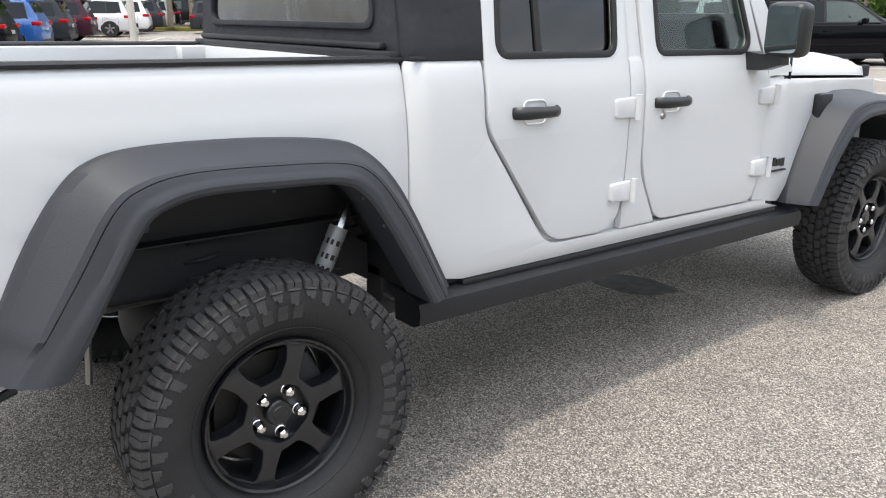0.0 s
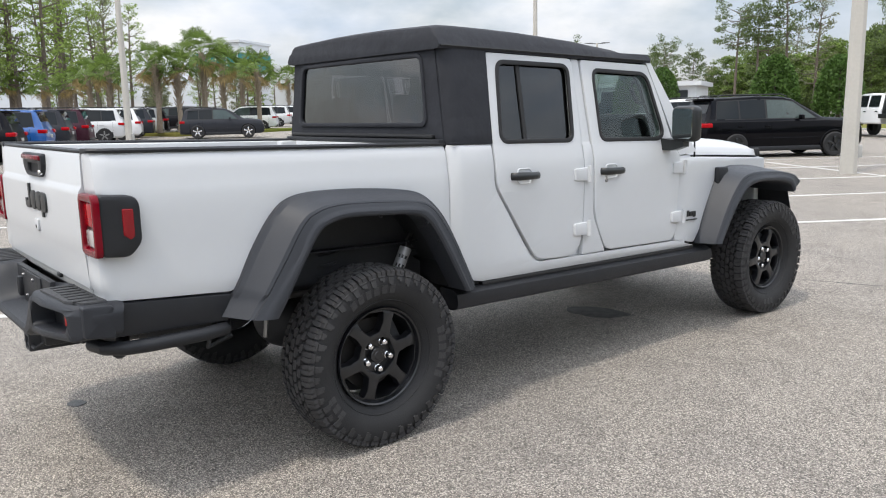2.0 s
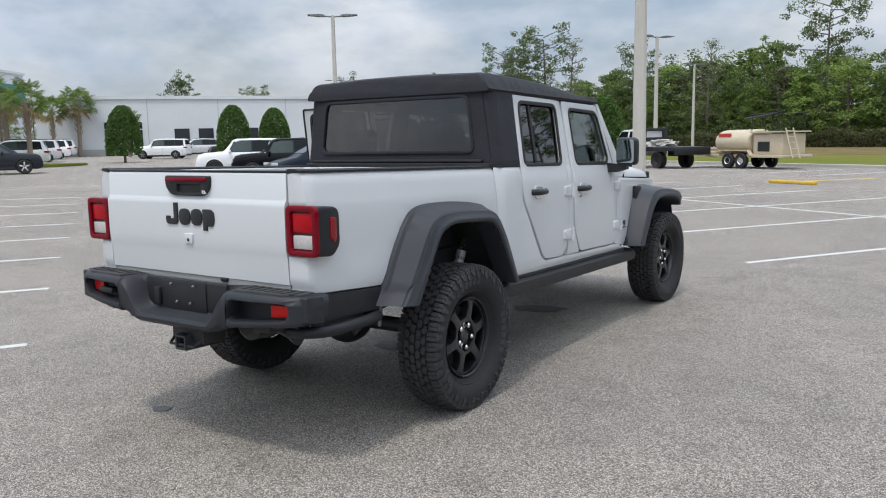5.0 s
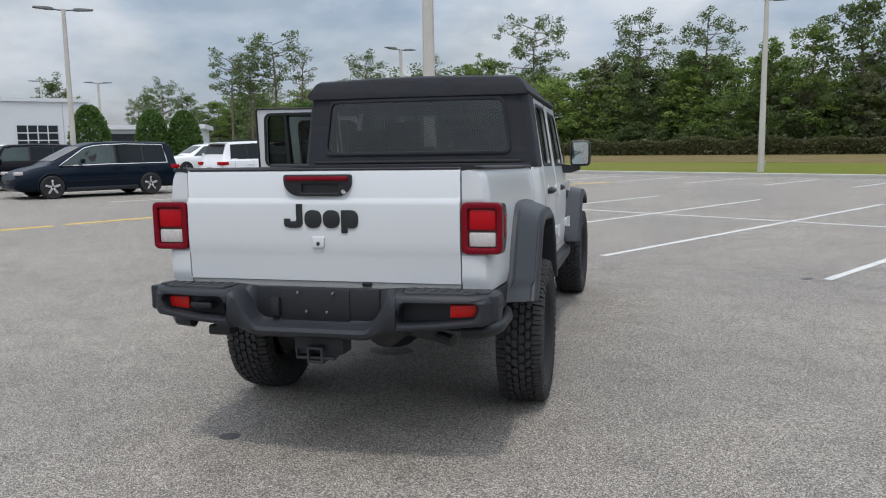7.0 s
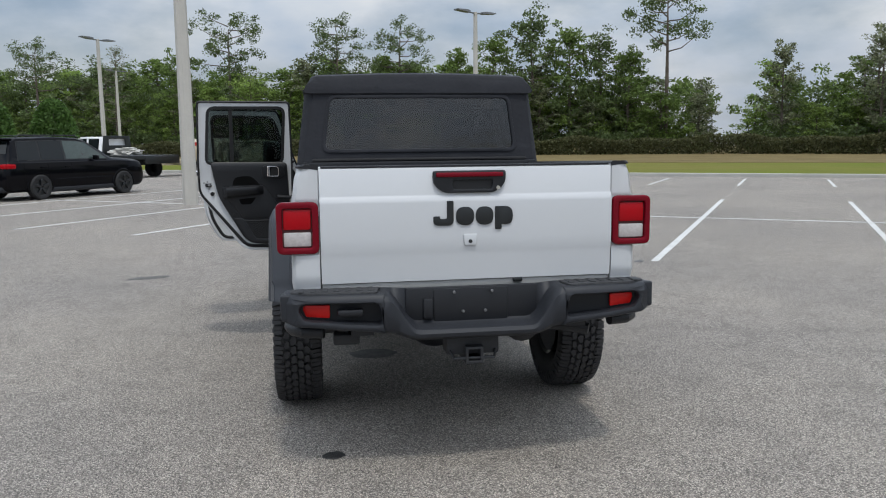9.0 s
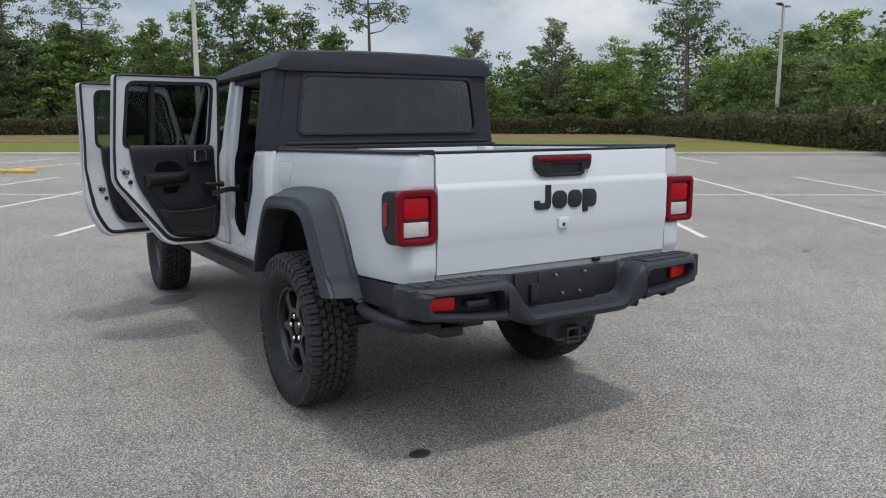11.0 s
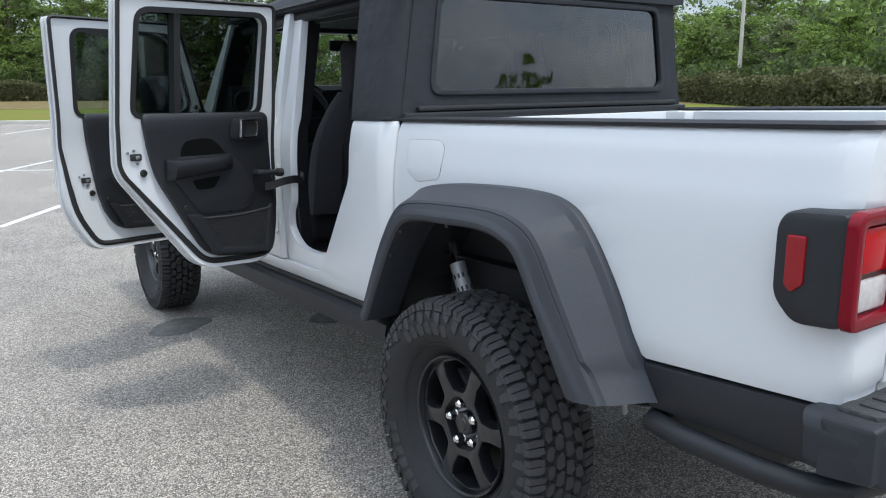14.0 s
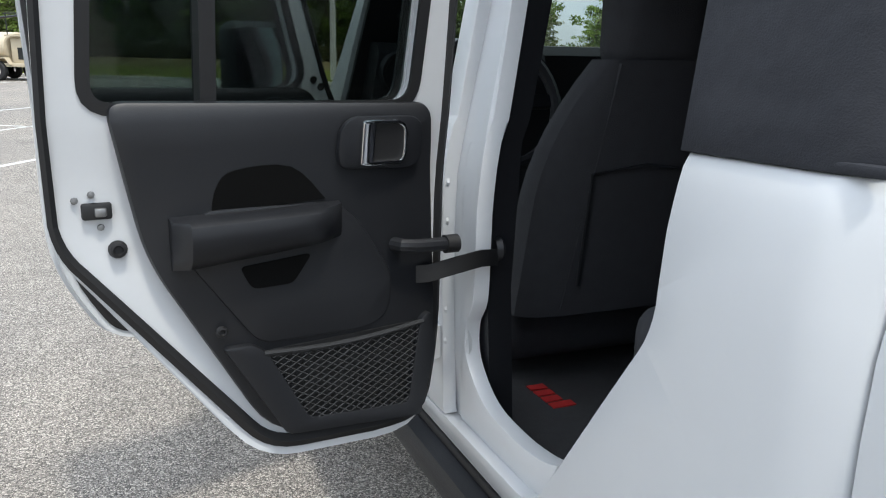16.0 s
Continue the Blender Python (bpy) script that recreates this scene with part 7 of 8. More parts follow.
car("black_suv", -8.5, 21.05, STALL_RZ, P_BLACK, "black three-row sports utility car with black wheels", "car", 5.1, 1.92, 1.80, rim=M_RIM)
x, y = uv(13.6, LINE_V0 - 8.5 * STALL)
car("white_suv", x, y, STALL_RZ, P_WHITE, "white three-row sports utility car with black wheels", "car", 5.1, 1.92, 1.80, rim=M_RIM)
car("minivan", -16.0, 18.0, STALL_RZ + 180, P_NAVY, "dark blue minivan with bright alloy wheels", "minivan", 5.17, 2.0, 1.77, kind="van")
car("small_suv", -21.0, 20.2, STALL_RZ + 172, P_BLACK, "black boxy small sports utility car", "car", 4.25, 1.8, 1.69, kind="boxy")
car("small_suv", -25.0, 21.6, STALL_RZ + 172, P_WHITE, "white boxy small sports utility car", "car", 4.25, 1.8, 1.69, kind="boxy", rim=M_RIM)
car("grey_suv", -37.4, 16.4, face_rz(0.43, 0.9), P_GREY, "grey compact sports utility car", "car", 4.4, 1.82, 1.64)
row = ((-25.1, 1.7, P_BLACK, "black compact sports utility car"), (-27.8, 3.2, P_BLUE, "blue compact sports utility car"), (-30.8, 4.7, P_GREY, "dark grey compact sports utility car"), (-33.6, 6.2, P_MAROON, "dark maroon compact sports utility car"),
       (-37.4, 8.9, P_SILVER, "silver compact sports utility car"), (-40.1, 10.6, P_WHITE, "white compact sports utility car"), (-42.8, 12.2, P_GREY, "dark grey compact sports utility car"), (-45.4, 13.7, P_SILVER, "silver compact sports utility car"),
       (-48.0, 15.0, P_BLACK, "black compact sports utility car"))
for x, y, col, lab in row:
    car("compact_suv", x, y, face_rz(-0.40, -0.92), col, lab, "car", 4.45, 1.85, 1.68, rim=M_STEEL, group="row of parked cars")
far_row = ((-48.1, 22.8, P_WHITE, "suv"), (-56.5, 28.5, P_SILVER, "suv"), (-63.9, 33.7, P_WHITE, "suv"), (-70.5, 38.3, P_SILVER, "suv"), (-78.0, 43.5, P_WHITE, "suv"), (-82.5, 47.6, P_RED, "suv"), (-83.1, 50.5, P_GREY, "suv"),
           (-54.6, 39.1, P_WHITE, "boxy"), (-60.0, 47.0, P_SILVER, "suv"), (-58.5, 50.5, P_WHITE, "boxy"), (-46.0, 47.0, P_WHITE, "boxy"), (-52.0, 45.0, P_GREY, "suv"), (-32.0, 33.0, P_BLACK, "suv"), (-29.5, 36.0, P_BLACK, "suv"), (-22.0, 35.0, P_WHITE, "suv"),
           (-19.5, 38.5, P_WHITE, "suv"), (-52.0, 19.0, P_BLACK, "boxy"), (-54.5, 18.0, P_BLACK, "boxy"), (-59.0, 22.2, P_GREY, "suv"))
for x, y, col, kd in far_row:
    shade = {P_BLACK: "black", P_WHITE: "white", P_SILVER: "silver", P_GREY: "grey", P_RED: "red"}[col]
    car("far_car", x, y, face_rz(-0.8, -0.6) if kd == "boxy" else face_rz(-0.54, -0.84), col, shade + " car parked far off in the lot", "car", 4.6, 1.86, 1.70, kind=kd, rim=M_STEEL, group="far parked cars")


# white crew-cab truck with a black flat bed
def flatbed(x, y, rz):
    t = thing("flatbed_truck", x, y, ground_z(x, y), "white crew-cab work truck with a black flat bed", "truck", rz=rz)
    stations = ((-0.56, 0.93, 1.30, 1.88, 0.76), (-0.50, 0.96, 1.33, 1.95, 0.79), (0.2, 0.97, 1.33, 1.99, 0.80), (0.95, 0.97, 1.33, 1.97, 0.80), (1.12, 0.97, 1.33, 1.92, 0.79), (1.72, 0.97, 1.31, 1.37, 0.84),
                (1.82, 0.97, 1.30, 1.345, 0.86), (2.35, 0.97, 1.25, 1.31, 0.84), (2.80, 0.95, 1.18, 1.25, 0.80), (3.02, 0.91, 1.08, 1.14, 0.76), (3.10, 0.86, 0.92, 0.96, 0.72))
    rows = []
    for yy, w, zb, zr, rw in stations:
        half = [(0.0, 0.60), (w * 0.90, 0.60), (w * 0.98, 0.66), (w, 0.95), (w * 0.985, zb - 0.03), (w * 0.955, zb), (w * 0.955 + (rw - w * 0.955) * 0.5, zb + (zr - zb) * 0.48), (rw, zr - 0.05 if zr - zb > 0.2 else zr - 0.02), (rw * 0.93, zr - 0.008), (rw * 0.5, zr), (0.0, zr + 0.01)]
        rows.append([(a, yy, b) for a, b in half] + [(-a, yy, b) for a, b in reversed(half[1:-1])])
    part("cab_body", loft(rows), P_WHITE, t, angle=35)
    part("front_bumper", boxed(-0.97, 0.97, 2.98, 3.22, 0.50, 0.72, bevel=0.05), M_CHROME, t)
    part("grille", boxed(-0.62, 0.62, 3.0, 3.14, 0.74, 1.02, bevel=0.03), M_BADGE, t)
    part("windscreen", loft([[(x, y + d, z + d) for x, y, z in ((0.80, 1.66, 1.42), (-0.80, 1.66, 1.42), (-0.74, 1.18, 1.90), (0.74, 1.18, 1.90))] for d in (0.0, 0.014)]), M_CARGLASS, t)
    for s in (1, -1):
        part("head_light", boxed(min(s * 0.66, s * 0.90), max(s * 0.66, s * 0.90), 2.98, 3.09, 0.82, 1.0, bevel=0.03), M_CLEAR, t)
        part("door_mirror", boxed(s * 1.08 - 0.10, s * 1.08 + 0.10, 1.34, 1.44, 1.30, 1.58, bevel=0.03), M_BADGE, t)
        for yy in (-0.36, 0.46):
            part("door_handle", boxed(s * 0.975 - 0.012, s * 0.975 + 0.012, yy, yy + 0.16, 1.14, 1.18, bevel=0.006), M_BADGE, t)
        for y0, y1 in ((-0.40, 0.32), (0.42, 1.15)):
            lean = 0.12 if y0 > 0 else -0.02
            part("cab_window", loft([[(s * a, y0, 1.37), (s * a, y1 + lean, 1.37), (s * b, y1 - abs(lean), 1.88), (s * b, y0 + 0.03, 1.88)] for a, b in ((0.930, 0.815), (0.945, 0.829))]), M_CARGLASS, t)
        for wy in (2.35, -2.2):
            wh = part("wheel", lathe([(0.2, 0.12), (0.36, 0.13), (0.41, 0.09), (0.41, -0.25 if wy < 0 else -0.1), (0.2, -0.12)], 24, "x"), M_RUBBER, t)
            wh.location = (s * 0.86, wy, 0.41)
            part("rim", lathe([(0.0, 0.06 * s), (0.2, 0.08 * s), (0.22, 0.12 * s)], 20, "x"), M_BADGE, wh)
    part("rack", plate([(-0.95, 0.95), (0.95, 0.95), (0.80, 2.02), (-0.80, 2.02)], [[(-0.55, 1.55), (0.55, 1.55), (0.52, 1.86), (-0.52, 1.86)]], 0.08, lambda a, b, d: (a, -0.70 + d, b), bevel=0.01), M_BADGE, t, "black steel headache rack")
    part("bed", boxed(-1.12, 1.12, -3.55, -0.62, 0.86, 1.06, bevel=0.02), M_BADGE, t, "black steel flat bed")
    part("tool_box", boxed(0.85, 1.10, -1.5, -0.7, 0.55, 0.85, bevel=0.02), M_BADGE, t)
    part("tail_board", boxed(-1.1, 1.1, -3.6, -3.5, 0.66, 1.0, bevel=0.01), M_BADGE, t)
    return t


fx, fy = -11.1, 37.0
flat_rz = face_rz(-0.84, 0.54)
flatbed(fx, fy, flat_rz)
load = bmesh.new()
bmesh.ops.create_icosphere(load, subdivisions=4, radius=1.0)
for v in load.verts:
    lump = 1.0 + 0.55 * noise.noise(v.co * 3.1) + 0.25 * noise.noise(v.co * 7.0)
    v.co = Vector((v.co.x * 0.85 * lump, -1.25 + v.co.y * 0.42 * lump, max(1.062, 1.16 + v.co.z * 0.24 * lump)))
ld = link_mesh("tarpaulin", load, M_KERB)
ld.matrix_world = pose(fx, fy, ground_z(fx, fy), 0, 0, flat_rz)
tagged(ld, "pale crumpled tarpaulin lying on the flat bed", "tarpaulin")


def seeder_trailer(x, y, rz):
    """Beige tank trailer: tank, deck, fenders, wheels, ladder and rails."""
    t = thing("tank_trailer", x, y, ground_z(x, y), "beige twin-axle tank trailer with a ladder and rails", "trailer", rz=rz)
    part("chassis", boxed(-0.9, 0.9, -2.6, 2.0, 0.52, 0.66, bevel=0.02), M_BEIGE, t)
    part("drawbar", loft([[(-0.5, 2.0, 0.55), (0.5, 2.0, 0.55), (0.5, 2.0, 0.75), (-0.5, 2.0, 0.75)], [(-0.08, 3.9, 0.5), (0.08, 3.9, 0.5), (0.08, 3.9, 0.62), (-0.08, 3.9, 0.62)]]), M_BEIGE, t)
    part("front_deck", boxed(-0.85, 0.85, 1.9, 2.9, 0.6, 0.8, bevel=0.02), M_BEIGE, t)
    rows = []
    for y_ in (1.75, 1.7, -0.4, -0.45):
        k = 0.9 if y_ in (1.75, -0.45) else 1.0
        rows.append([(k * 0.85 * math.cos(a), y_, 1.25 + k * 0.58 * math.sin(a)) for a in (2 * math.pi * q / 24 for q in range(24))])
    tank = part("tank", loft(rows), M_BEIGE, t, "beige rounded tank")
    for s in (1, -1):
        part("maker_mark", boxed(s * 0.80, s * 0.80 + 0.06 * s if s > 0 else s * 0.74, 0.75, 1.55, 1.50, 1.66), M_REDPAINT, tank) if s > 0 else part("maker_mark", boxed(-0.80, -0.74, 0.75, 1.55, 1.50, 1.66), M_REDPAINT, tank)
        part("fender", loft([[(s * 0.80, -0.75, 0.6), (s * 1.05, -0.75, 0.6), (s * 1.05, -0.75, 0.63), (s * 0.80, -0.75, 0.63)], [(s * 0.80, -0.55, 0.84), (s * 1.05, -0.55, 0.84), (s * 1.05, -0.55, 0.88), (s * 0.80, -0.55, 0.88)], [(s * 0.80, 1.05, 0.84), (s * 1.05, 1.05, 0.84), (s * 1.05, 1.05, 0.88), (s * 0.80, 1.05, 0.88)], [(s * 0.80, 1.25, 0.6), (s * 1.05, 1.25, 0.6), (s * 1.05, 1.25, 0.63), (s * 0.80, 1.25, 0.63)]]), M_BEIGE, t)
        for wy in (-0.15, 0.70):
            wh = part("wheel", lathe([(0.18, 0.10), (0.33, 0.11), (0.37, 0.07), (0.37, -0.07), (0.33, -0.11), (0.18, -0.1)], 24, "x"), M_RUBBER, t)
            wh.location = (s * 0.93, wy, 0.37)
            part("rim", lathe([(0.0, 0.05 * s), (0.08, 0.07 * s), (0.16, 0.06 * s), (0.2, 0.10 * s)], 20, "x"), M_CHROME, wh)
        for yy in (-0.6, -1.4, -2.2):
            part("rail_post", tube([(s * 0.8, yy, 1.7), (s * 0.8, yy, 2.55)], 0.02, 6), M_BADGE, t)
        part("hand_rail", tube([(s * 0.8, -0.5, 2.5), (s * 0.8, -2.3, 2.55)], 0.02, 6), M_BADGE, t)
        part("ladder_rail", tube([(s * 0.22 - 0.5, -2.95, 0.5), (s * 0.22 - 0.5, -2.5, 1.85)], 0.03, 6), M_BEIGE, t)
    for k in range(5):
        part("ladder_rung", tube([(-0.72, -2.90 + k * 0.09, 0.65 + k * 0.27), (-0.28, -2.90 + k * 0.09, 0.65 + k * 0.27)], 0.022, 6), M_BEIGE, t)
    part("engine_box", boxed(-0.7, 0.7, -2.35, -0.6, 0.66, 1.60, bevel=0.04), M_BEIGE, t)
    part("engine_grille", boxed(-0.72, -0.70, -1.6, -0.9, 0.8, 1.25), M_BADGE, t)
    part("engine_grille", boxed(0.70, 0.72, -1.6, -0.9, 0.8, 1.25), M_BADGE, t)
    part("top_deck", boxed(-0.85, 0.85, -2.5, -0.5, 1.66, 1.72), M_BEIGE, t)
    part("boom", tube([(0, -1.0, 1.7), (0, -1.05, 2.5), (0, 0.6, 2.35)], 0.05, 8), M_BADGE, t)
    return t


seeder_trailer(-5.4, 35.9, flat_rz)
# wheel-stop in yellow by the far kerb
ys = link_mesh("wheel_stop", boxed(-0.9, 0.9, -0.08, 0.08, 0.0, 0.11, bevel=0.03), M_YELLOW)
ys.matrix_world = pose(-1.4, 22.8, 0.0, 0, 0, face_rz(-0.84, 0.54) + 90)
tagged(ys, "yellow painted concrete wheel stop", "wheel stop")


# ---- buildings ----
def warehouse(p, q, depth, height):
    """A long pale building along p-q with panels, doors and small windows on its front."""
    (x0, y0), (x1, y1) = p, q
    length = math.hypot(x1 - x0, y1 - y0)
    b = thing("dealer_building", x0, y0, ground_z(x0, y0), "long white flat-roofed dealership building", "building", rz=math.degrees(math.atan2(y1 - y0, x1 - x0)))
    part("wall", boxed(0, length, -depth, 0, -0.3, height), M_WALL, b)
    part("parapet", boxed(-0.15, length + 0.15, -depth - 0.15, 0.15, height, height + 0.35), M_WALL, b)
    part("plinth", boxed(0, length, 0, 0.06, -0.3, 0.9), M_BOX, b)
    n = int(length / 7)
    for k in range(n):
        xx = 3 + k * 7
        if k % 3 == 0:
            dr = part("roller_door", boxed(xx, xx + 3.6, 0, 0.08, 0, 3.6), M_DARKGLASS, b)
            for j in range(1, 5):
                part("door_bar", boxed(xx, xx + 3.6, 0.08, 0.13, j * 0.72 - 0.05, j * 0.72 + 0.05), M_WALL, dr)
            for j in range(1, 4):
                part("door_mullion", boxed(xx + j * 0.9 - 0.05, xx + j * 0.9 + 0.05, 0.08, 0.125, 0, 3.6), M_WALL, dr)
        else:
            for j in (0, 2.4):
                wn_ = part("window", boxed(xx + j, xx + j + 1.5, 0, 0.06, 1.2, 2.9), M_DARKGLASS, b)
                part("window_frame", boxed(xx + j - 0.08, xx + j + 1.58, 0, 0.10, 1.1, 1.2), M_WALL, wn_)
        part("panel_joint", boxed(xx - 0.6, xx - 0.55, 0, 0.03, 0.9, height), M_BOX, b)
    return b


warehouse((-52.3, 65.0), (-73.7, 38.8), 26, 5.9)
tw = thing("showroom", -98, 45.5, ground_z(-98, 45.5), "white showroom with a teal glass upper floor", "building", rz=34)
part("wall", boxed(-3.4, 3.4, -4, 4, -0.3, 10.0), M_WALL, tw)
part("glass_band", boxed(-3.5, 3.5, -4.1, 4.1, 6.4, 8.7), M_TEAL, tw)
part("roof_slab", boxed(-3.6, 3.6, -4.2, 4.2, 10.0, 10.3), M_WALL, tw)
for k in range(5):
    part("mullion", boxed(-3.3 + k * 1.6, -3.2 + k * 1.6, -4.2, -4.1, 6.4, 8.7), M_WALL, tw)
cv = thing("canopy_building", -55, 80, ground_z(-55, 80), "low pale building with a dark open front", "building", rz=25)
part("wall", boxed(-6, 6, -5, 5, -0.3, 3.4), M_WALL, cv)
part("roof", boxed(-6.5, 6.5, -5.6, 5.6, 3.4, 3.9), M_WALL, cv)
part("glazing", boxed(-5, 5, -5.08, -4.9, 0.4, 2.9), M_DARKGLASS, cv)


# ---- plants ----
def quads_mesh(name, centres, sizes, material, rng, flat=0.0, stretch=1.0):
    """One mesh of many small leaf-like quads."""
    n = len(centres)
    a = rng.normal(size=(n, 3))
    a[:, 2] *= (1 - flat)
    a /= np.linalg.norm(a, axis=1)[:, None]
    b = rng.normal(size=(n, 3))
    b -= (b * a).sum(1)[:, None] * a
    b /= np.linalg.norm(b, axis=1)[:, None]
    s = np.asarray(sizes)[:, None]
    a, b = a * s * stretch, b * s
    co = np.stack([centres - a, centres - b * 0.55, centres + a, centres + b * 0.55], 1).reshape(-1, 3)
    me = bpy.data.meshes.new(name)
    me.from_pydata(co.tolist(), [], np.arange(4 * n).reshape(n, 4).tolist())
    me.materials.append(material)
    return me


def clump_points(rng, centre, radius, count, squash=0.7):
    p = rng.normal(size=(count, 3))
    p /= np.linalg.norm(p, axis=1)[:, None]
    p *= (rng.random(count) ** 0.45)[:, None] * radius
    p[:, 2] *= squash
    return p + np.asarray(centre)


def make_tree(kind, seed, material):
    """A tree of about 14 m: tapered trunk, limbs and a crown of leaf clumps. Returns the template."""
    rng = np.random.default_rng(seed)
    t = new(kind)
    H = 14.0
    wood = bmesh.new()
    lean = rng.uniform(-0.5, 0.5, 2)
    axis = lambda f: np.array([lean[0] * f * f, lean[1] * f * f, H * f])
    pts = [tuple(axis(f)) for f in (0, 0.15, 0.35, 0.55, 0.75, 0.93)]
    tube(pts, [0.26, 0.2, 0.17, 0.13, 0.09, 0.03], 7, bm=wood)
    leaves, sizes = [], []
    nb, lo, hi = {"pine_tree": (17, 0.60, 0.985), "oak_tree": (40, 0.12, 0.95), "bare_tree": (28, 0.25, 1.0)}.get(kind, (34, 0.18, 0.98))
    small, large = {"pine_tree": (0.07, 0.15), "bare_tree": (0.06, 0.15)}.get(kind, (0.09, 0.23))
    for k in range(nb):
        f = lo + (hi - lo) * (k + rng.random()) / nb
        ang = k * 2.4 + rng.random()
        if kind == "pine_tree":
            reach = (1.1 + 2.3 * math.sin(math.pi * (0.25 + 0.65 * (f - lo) / (hi - lo)))) * rng.uniform(0.5, 1.15)
            rise = rng.uniform(0.3, 1.3)
        elif kind == "oak_tree":
            reach = 4.0 * math.sin(math.pi * (0.16 + 0.8 * f)) * rng.uniform(0.5, 1.1)
            rise = rng.uniform(0.2, 1.4)
        else:
            reach = 2.6 * math.sin(math.pi * (0.2 + 0.72 * f)) * rng.uniform(0.45, 1.15)
            rise = rng.uniform(0.3, 1.3)
        b0 = axis(f)
        end = b0 + np.array([math.cos(ang) * reach, math.sin(ang) * reach, rise])
        mid = (b0 + end) / 2 + np.array([0, 0, -0.15 * reach * rng.random()])
        tube([tuple(b0), tuple(mid), tuple(end)], [0.07, 0.045, 0.015], 5, bm=wood, caps=False)
        if kind == "pine_tree":
            spots = [(end + rng.normal(size=3) * (0.5, 0.5, 0.42), 0.72, 80, 0.72) for _ in range(3)] + [((mid + end) / 2 + rng.normal(size=3) * 0.35, 0.5, 45, 0.5)]
        elif kind == "oak_tree":
            spots = [(end + rng.normal(size=3) * 0.55, 0.85, 62, 0.6) for _ in range(2)] + [(mid, 0.9, 40, 0.6)]
        elif kind == "bare_tree":
            spots = [(end, 0.75, 60, 0.45), (mid, 0.65, 34, 0.45)]
        else:
            spots = [(end, 0.75, 78, 0.7), (mid, 0.75, 46, 0.7)]
        for c, r, n, sq in spots:
            r *= rng.uniform(0.7, 1.3)
            n = int(n * 0.86)
            leaves.append(clump_points(rng, c, r, n, sq))
            sizes.append(rng.uniform(small, large, n))
    if kind in ("oak_tree", "leafy_tree"):
        leaves.append(clump_points(rng, axis(0.9), 1.3, 120, 0.8))
        sizes.append(rng.uniform(0.10, 0.24, 120))
    part("trunk", wood, M_BARK, t)
    me = quads_mesh("crown", np.concatenate(leaves), np.concatenate(sizes), material, rng)
    cr = new("crown", me)
    cr.parent = t
    return t


TEMPLATES = [make_tree("oak_tree", 1, M_LEAF_A), make_tree("oak_tree", 2, M_LEAF_B), make_tree("leafy_tree", 3, M_LEAF_A), make_tree("leafy_tree", 4, M_LEAF_B),
             make_tree("pine_tree", 5, M_LEAF_C), make_tree("pine_tree", 6, M_LEAF_C), make_tree("bare_tree", 7, M_LEAF_D), make_tree("oak_tree", 8, M_LEAF_C), make_tree("leafy_tree", 9, M_LEAF_D), make_tree("bare_tree", 12, M_LEAF_B)]
TREE_LABELS = {"oak_tree": "broad dark green tree with a dense crown", "leafy_tree": "slender leafy green tree at the wood's edge", "pine_tree": "tall pine with a bare trunk and high crown", "bare_tree": "thin half-bare tree hung with grey moss"}
used = set()


def tree(i, x, y, s, z=0.1, wide=1.0):
    tpl = TEMPLATES[i]
    m = pose(x, y, z, 0, 0, random.uniform(0, 360)) @ Matrix.Diagonal((s * wide, s * wide, s, 1))
    if i in used:
        ob = copy_thing(tpl, m)
    else:
        used.add(i)
        ob = tpl
    ob.matrix_basis = m
    kind = ob.name.split(".")[0]
    return tagged(ob, TREE_LABELS[kind], "tree", "woods round the lot")


# the wood's edge: hedge line points, and how deep the trees stand behind it
EDGE = [(-95.0, 150.0), (-46.0, 122.0), (-22.0, 104.0), (-6.0, 92.0), (12.0, 83.0), (40.0, 71.0), (56.0, 52.0), (44.0, 31.0), (31.0, 11.0), (26.0, 1.0)]
rt = random.Random(11)
for a, b in zip(EDGE, EDGE[1:]):
    d = Vector((b[0] - a[0], b[1] - a[1]))
    n = Vector((-d.y, d.x)).normalized()
    if n.dot(Vector((a[0], a[1] + 5))) < 0:
        n = -n
    near = max(a[1], b[1]) < 60 and a[0] > 20
    steps = int(d.length / 3.3)
    for k in range(steps):
        t = (k + rt.random()) / steps
        for depth, s0, s1 in ((rt.uniform(2.5, 5.0), 0.42, 0.72), (rt.uniform(6, 11), 0.70, 0.98), (rt.uniform(12, 20), 0.80, 1.02)):
            if depth > 11 and rt.random() < 0.88:
                continue
            x, y = a[0] + d.x * t + n.x * depth, a[1] + d.y * t + n.y * depth
            low = 1.0 if x < 6 else max(0.72, 1.0 - 0.014 * (x - 6))
            low = min(low, 0.56 + 0.006 * max(0.0, y - 15.0)) if x > 24 and y < 50 else low
            i = rt.choice((0, 0, 1, 2, 2, 3, 3, 7, 8, 6)) if depth < 12 else rt.choice((0, 2, 3, 4, 6, 7, 8, 2))
            tree(i, x, y, low * rt.uniform(s0, s1), wide=1.7)
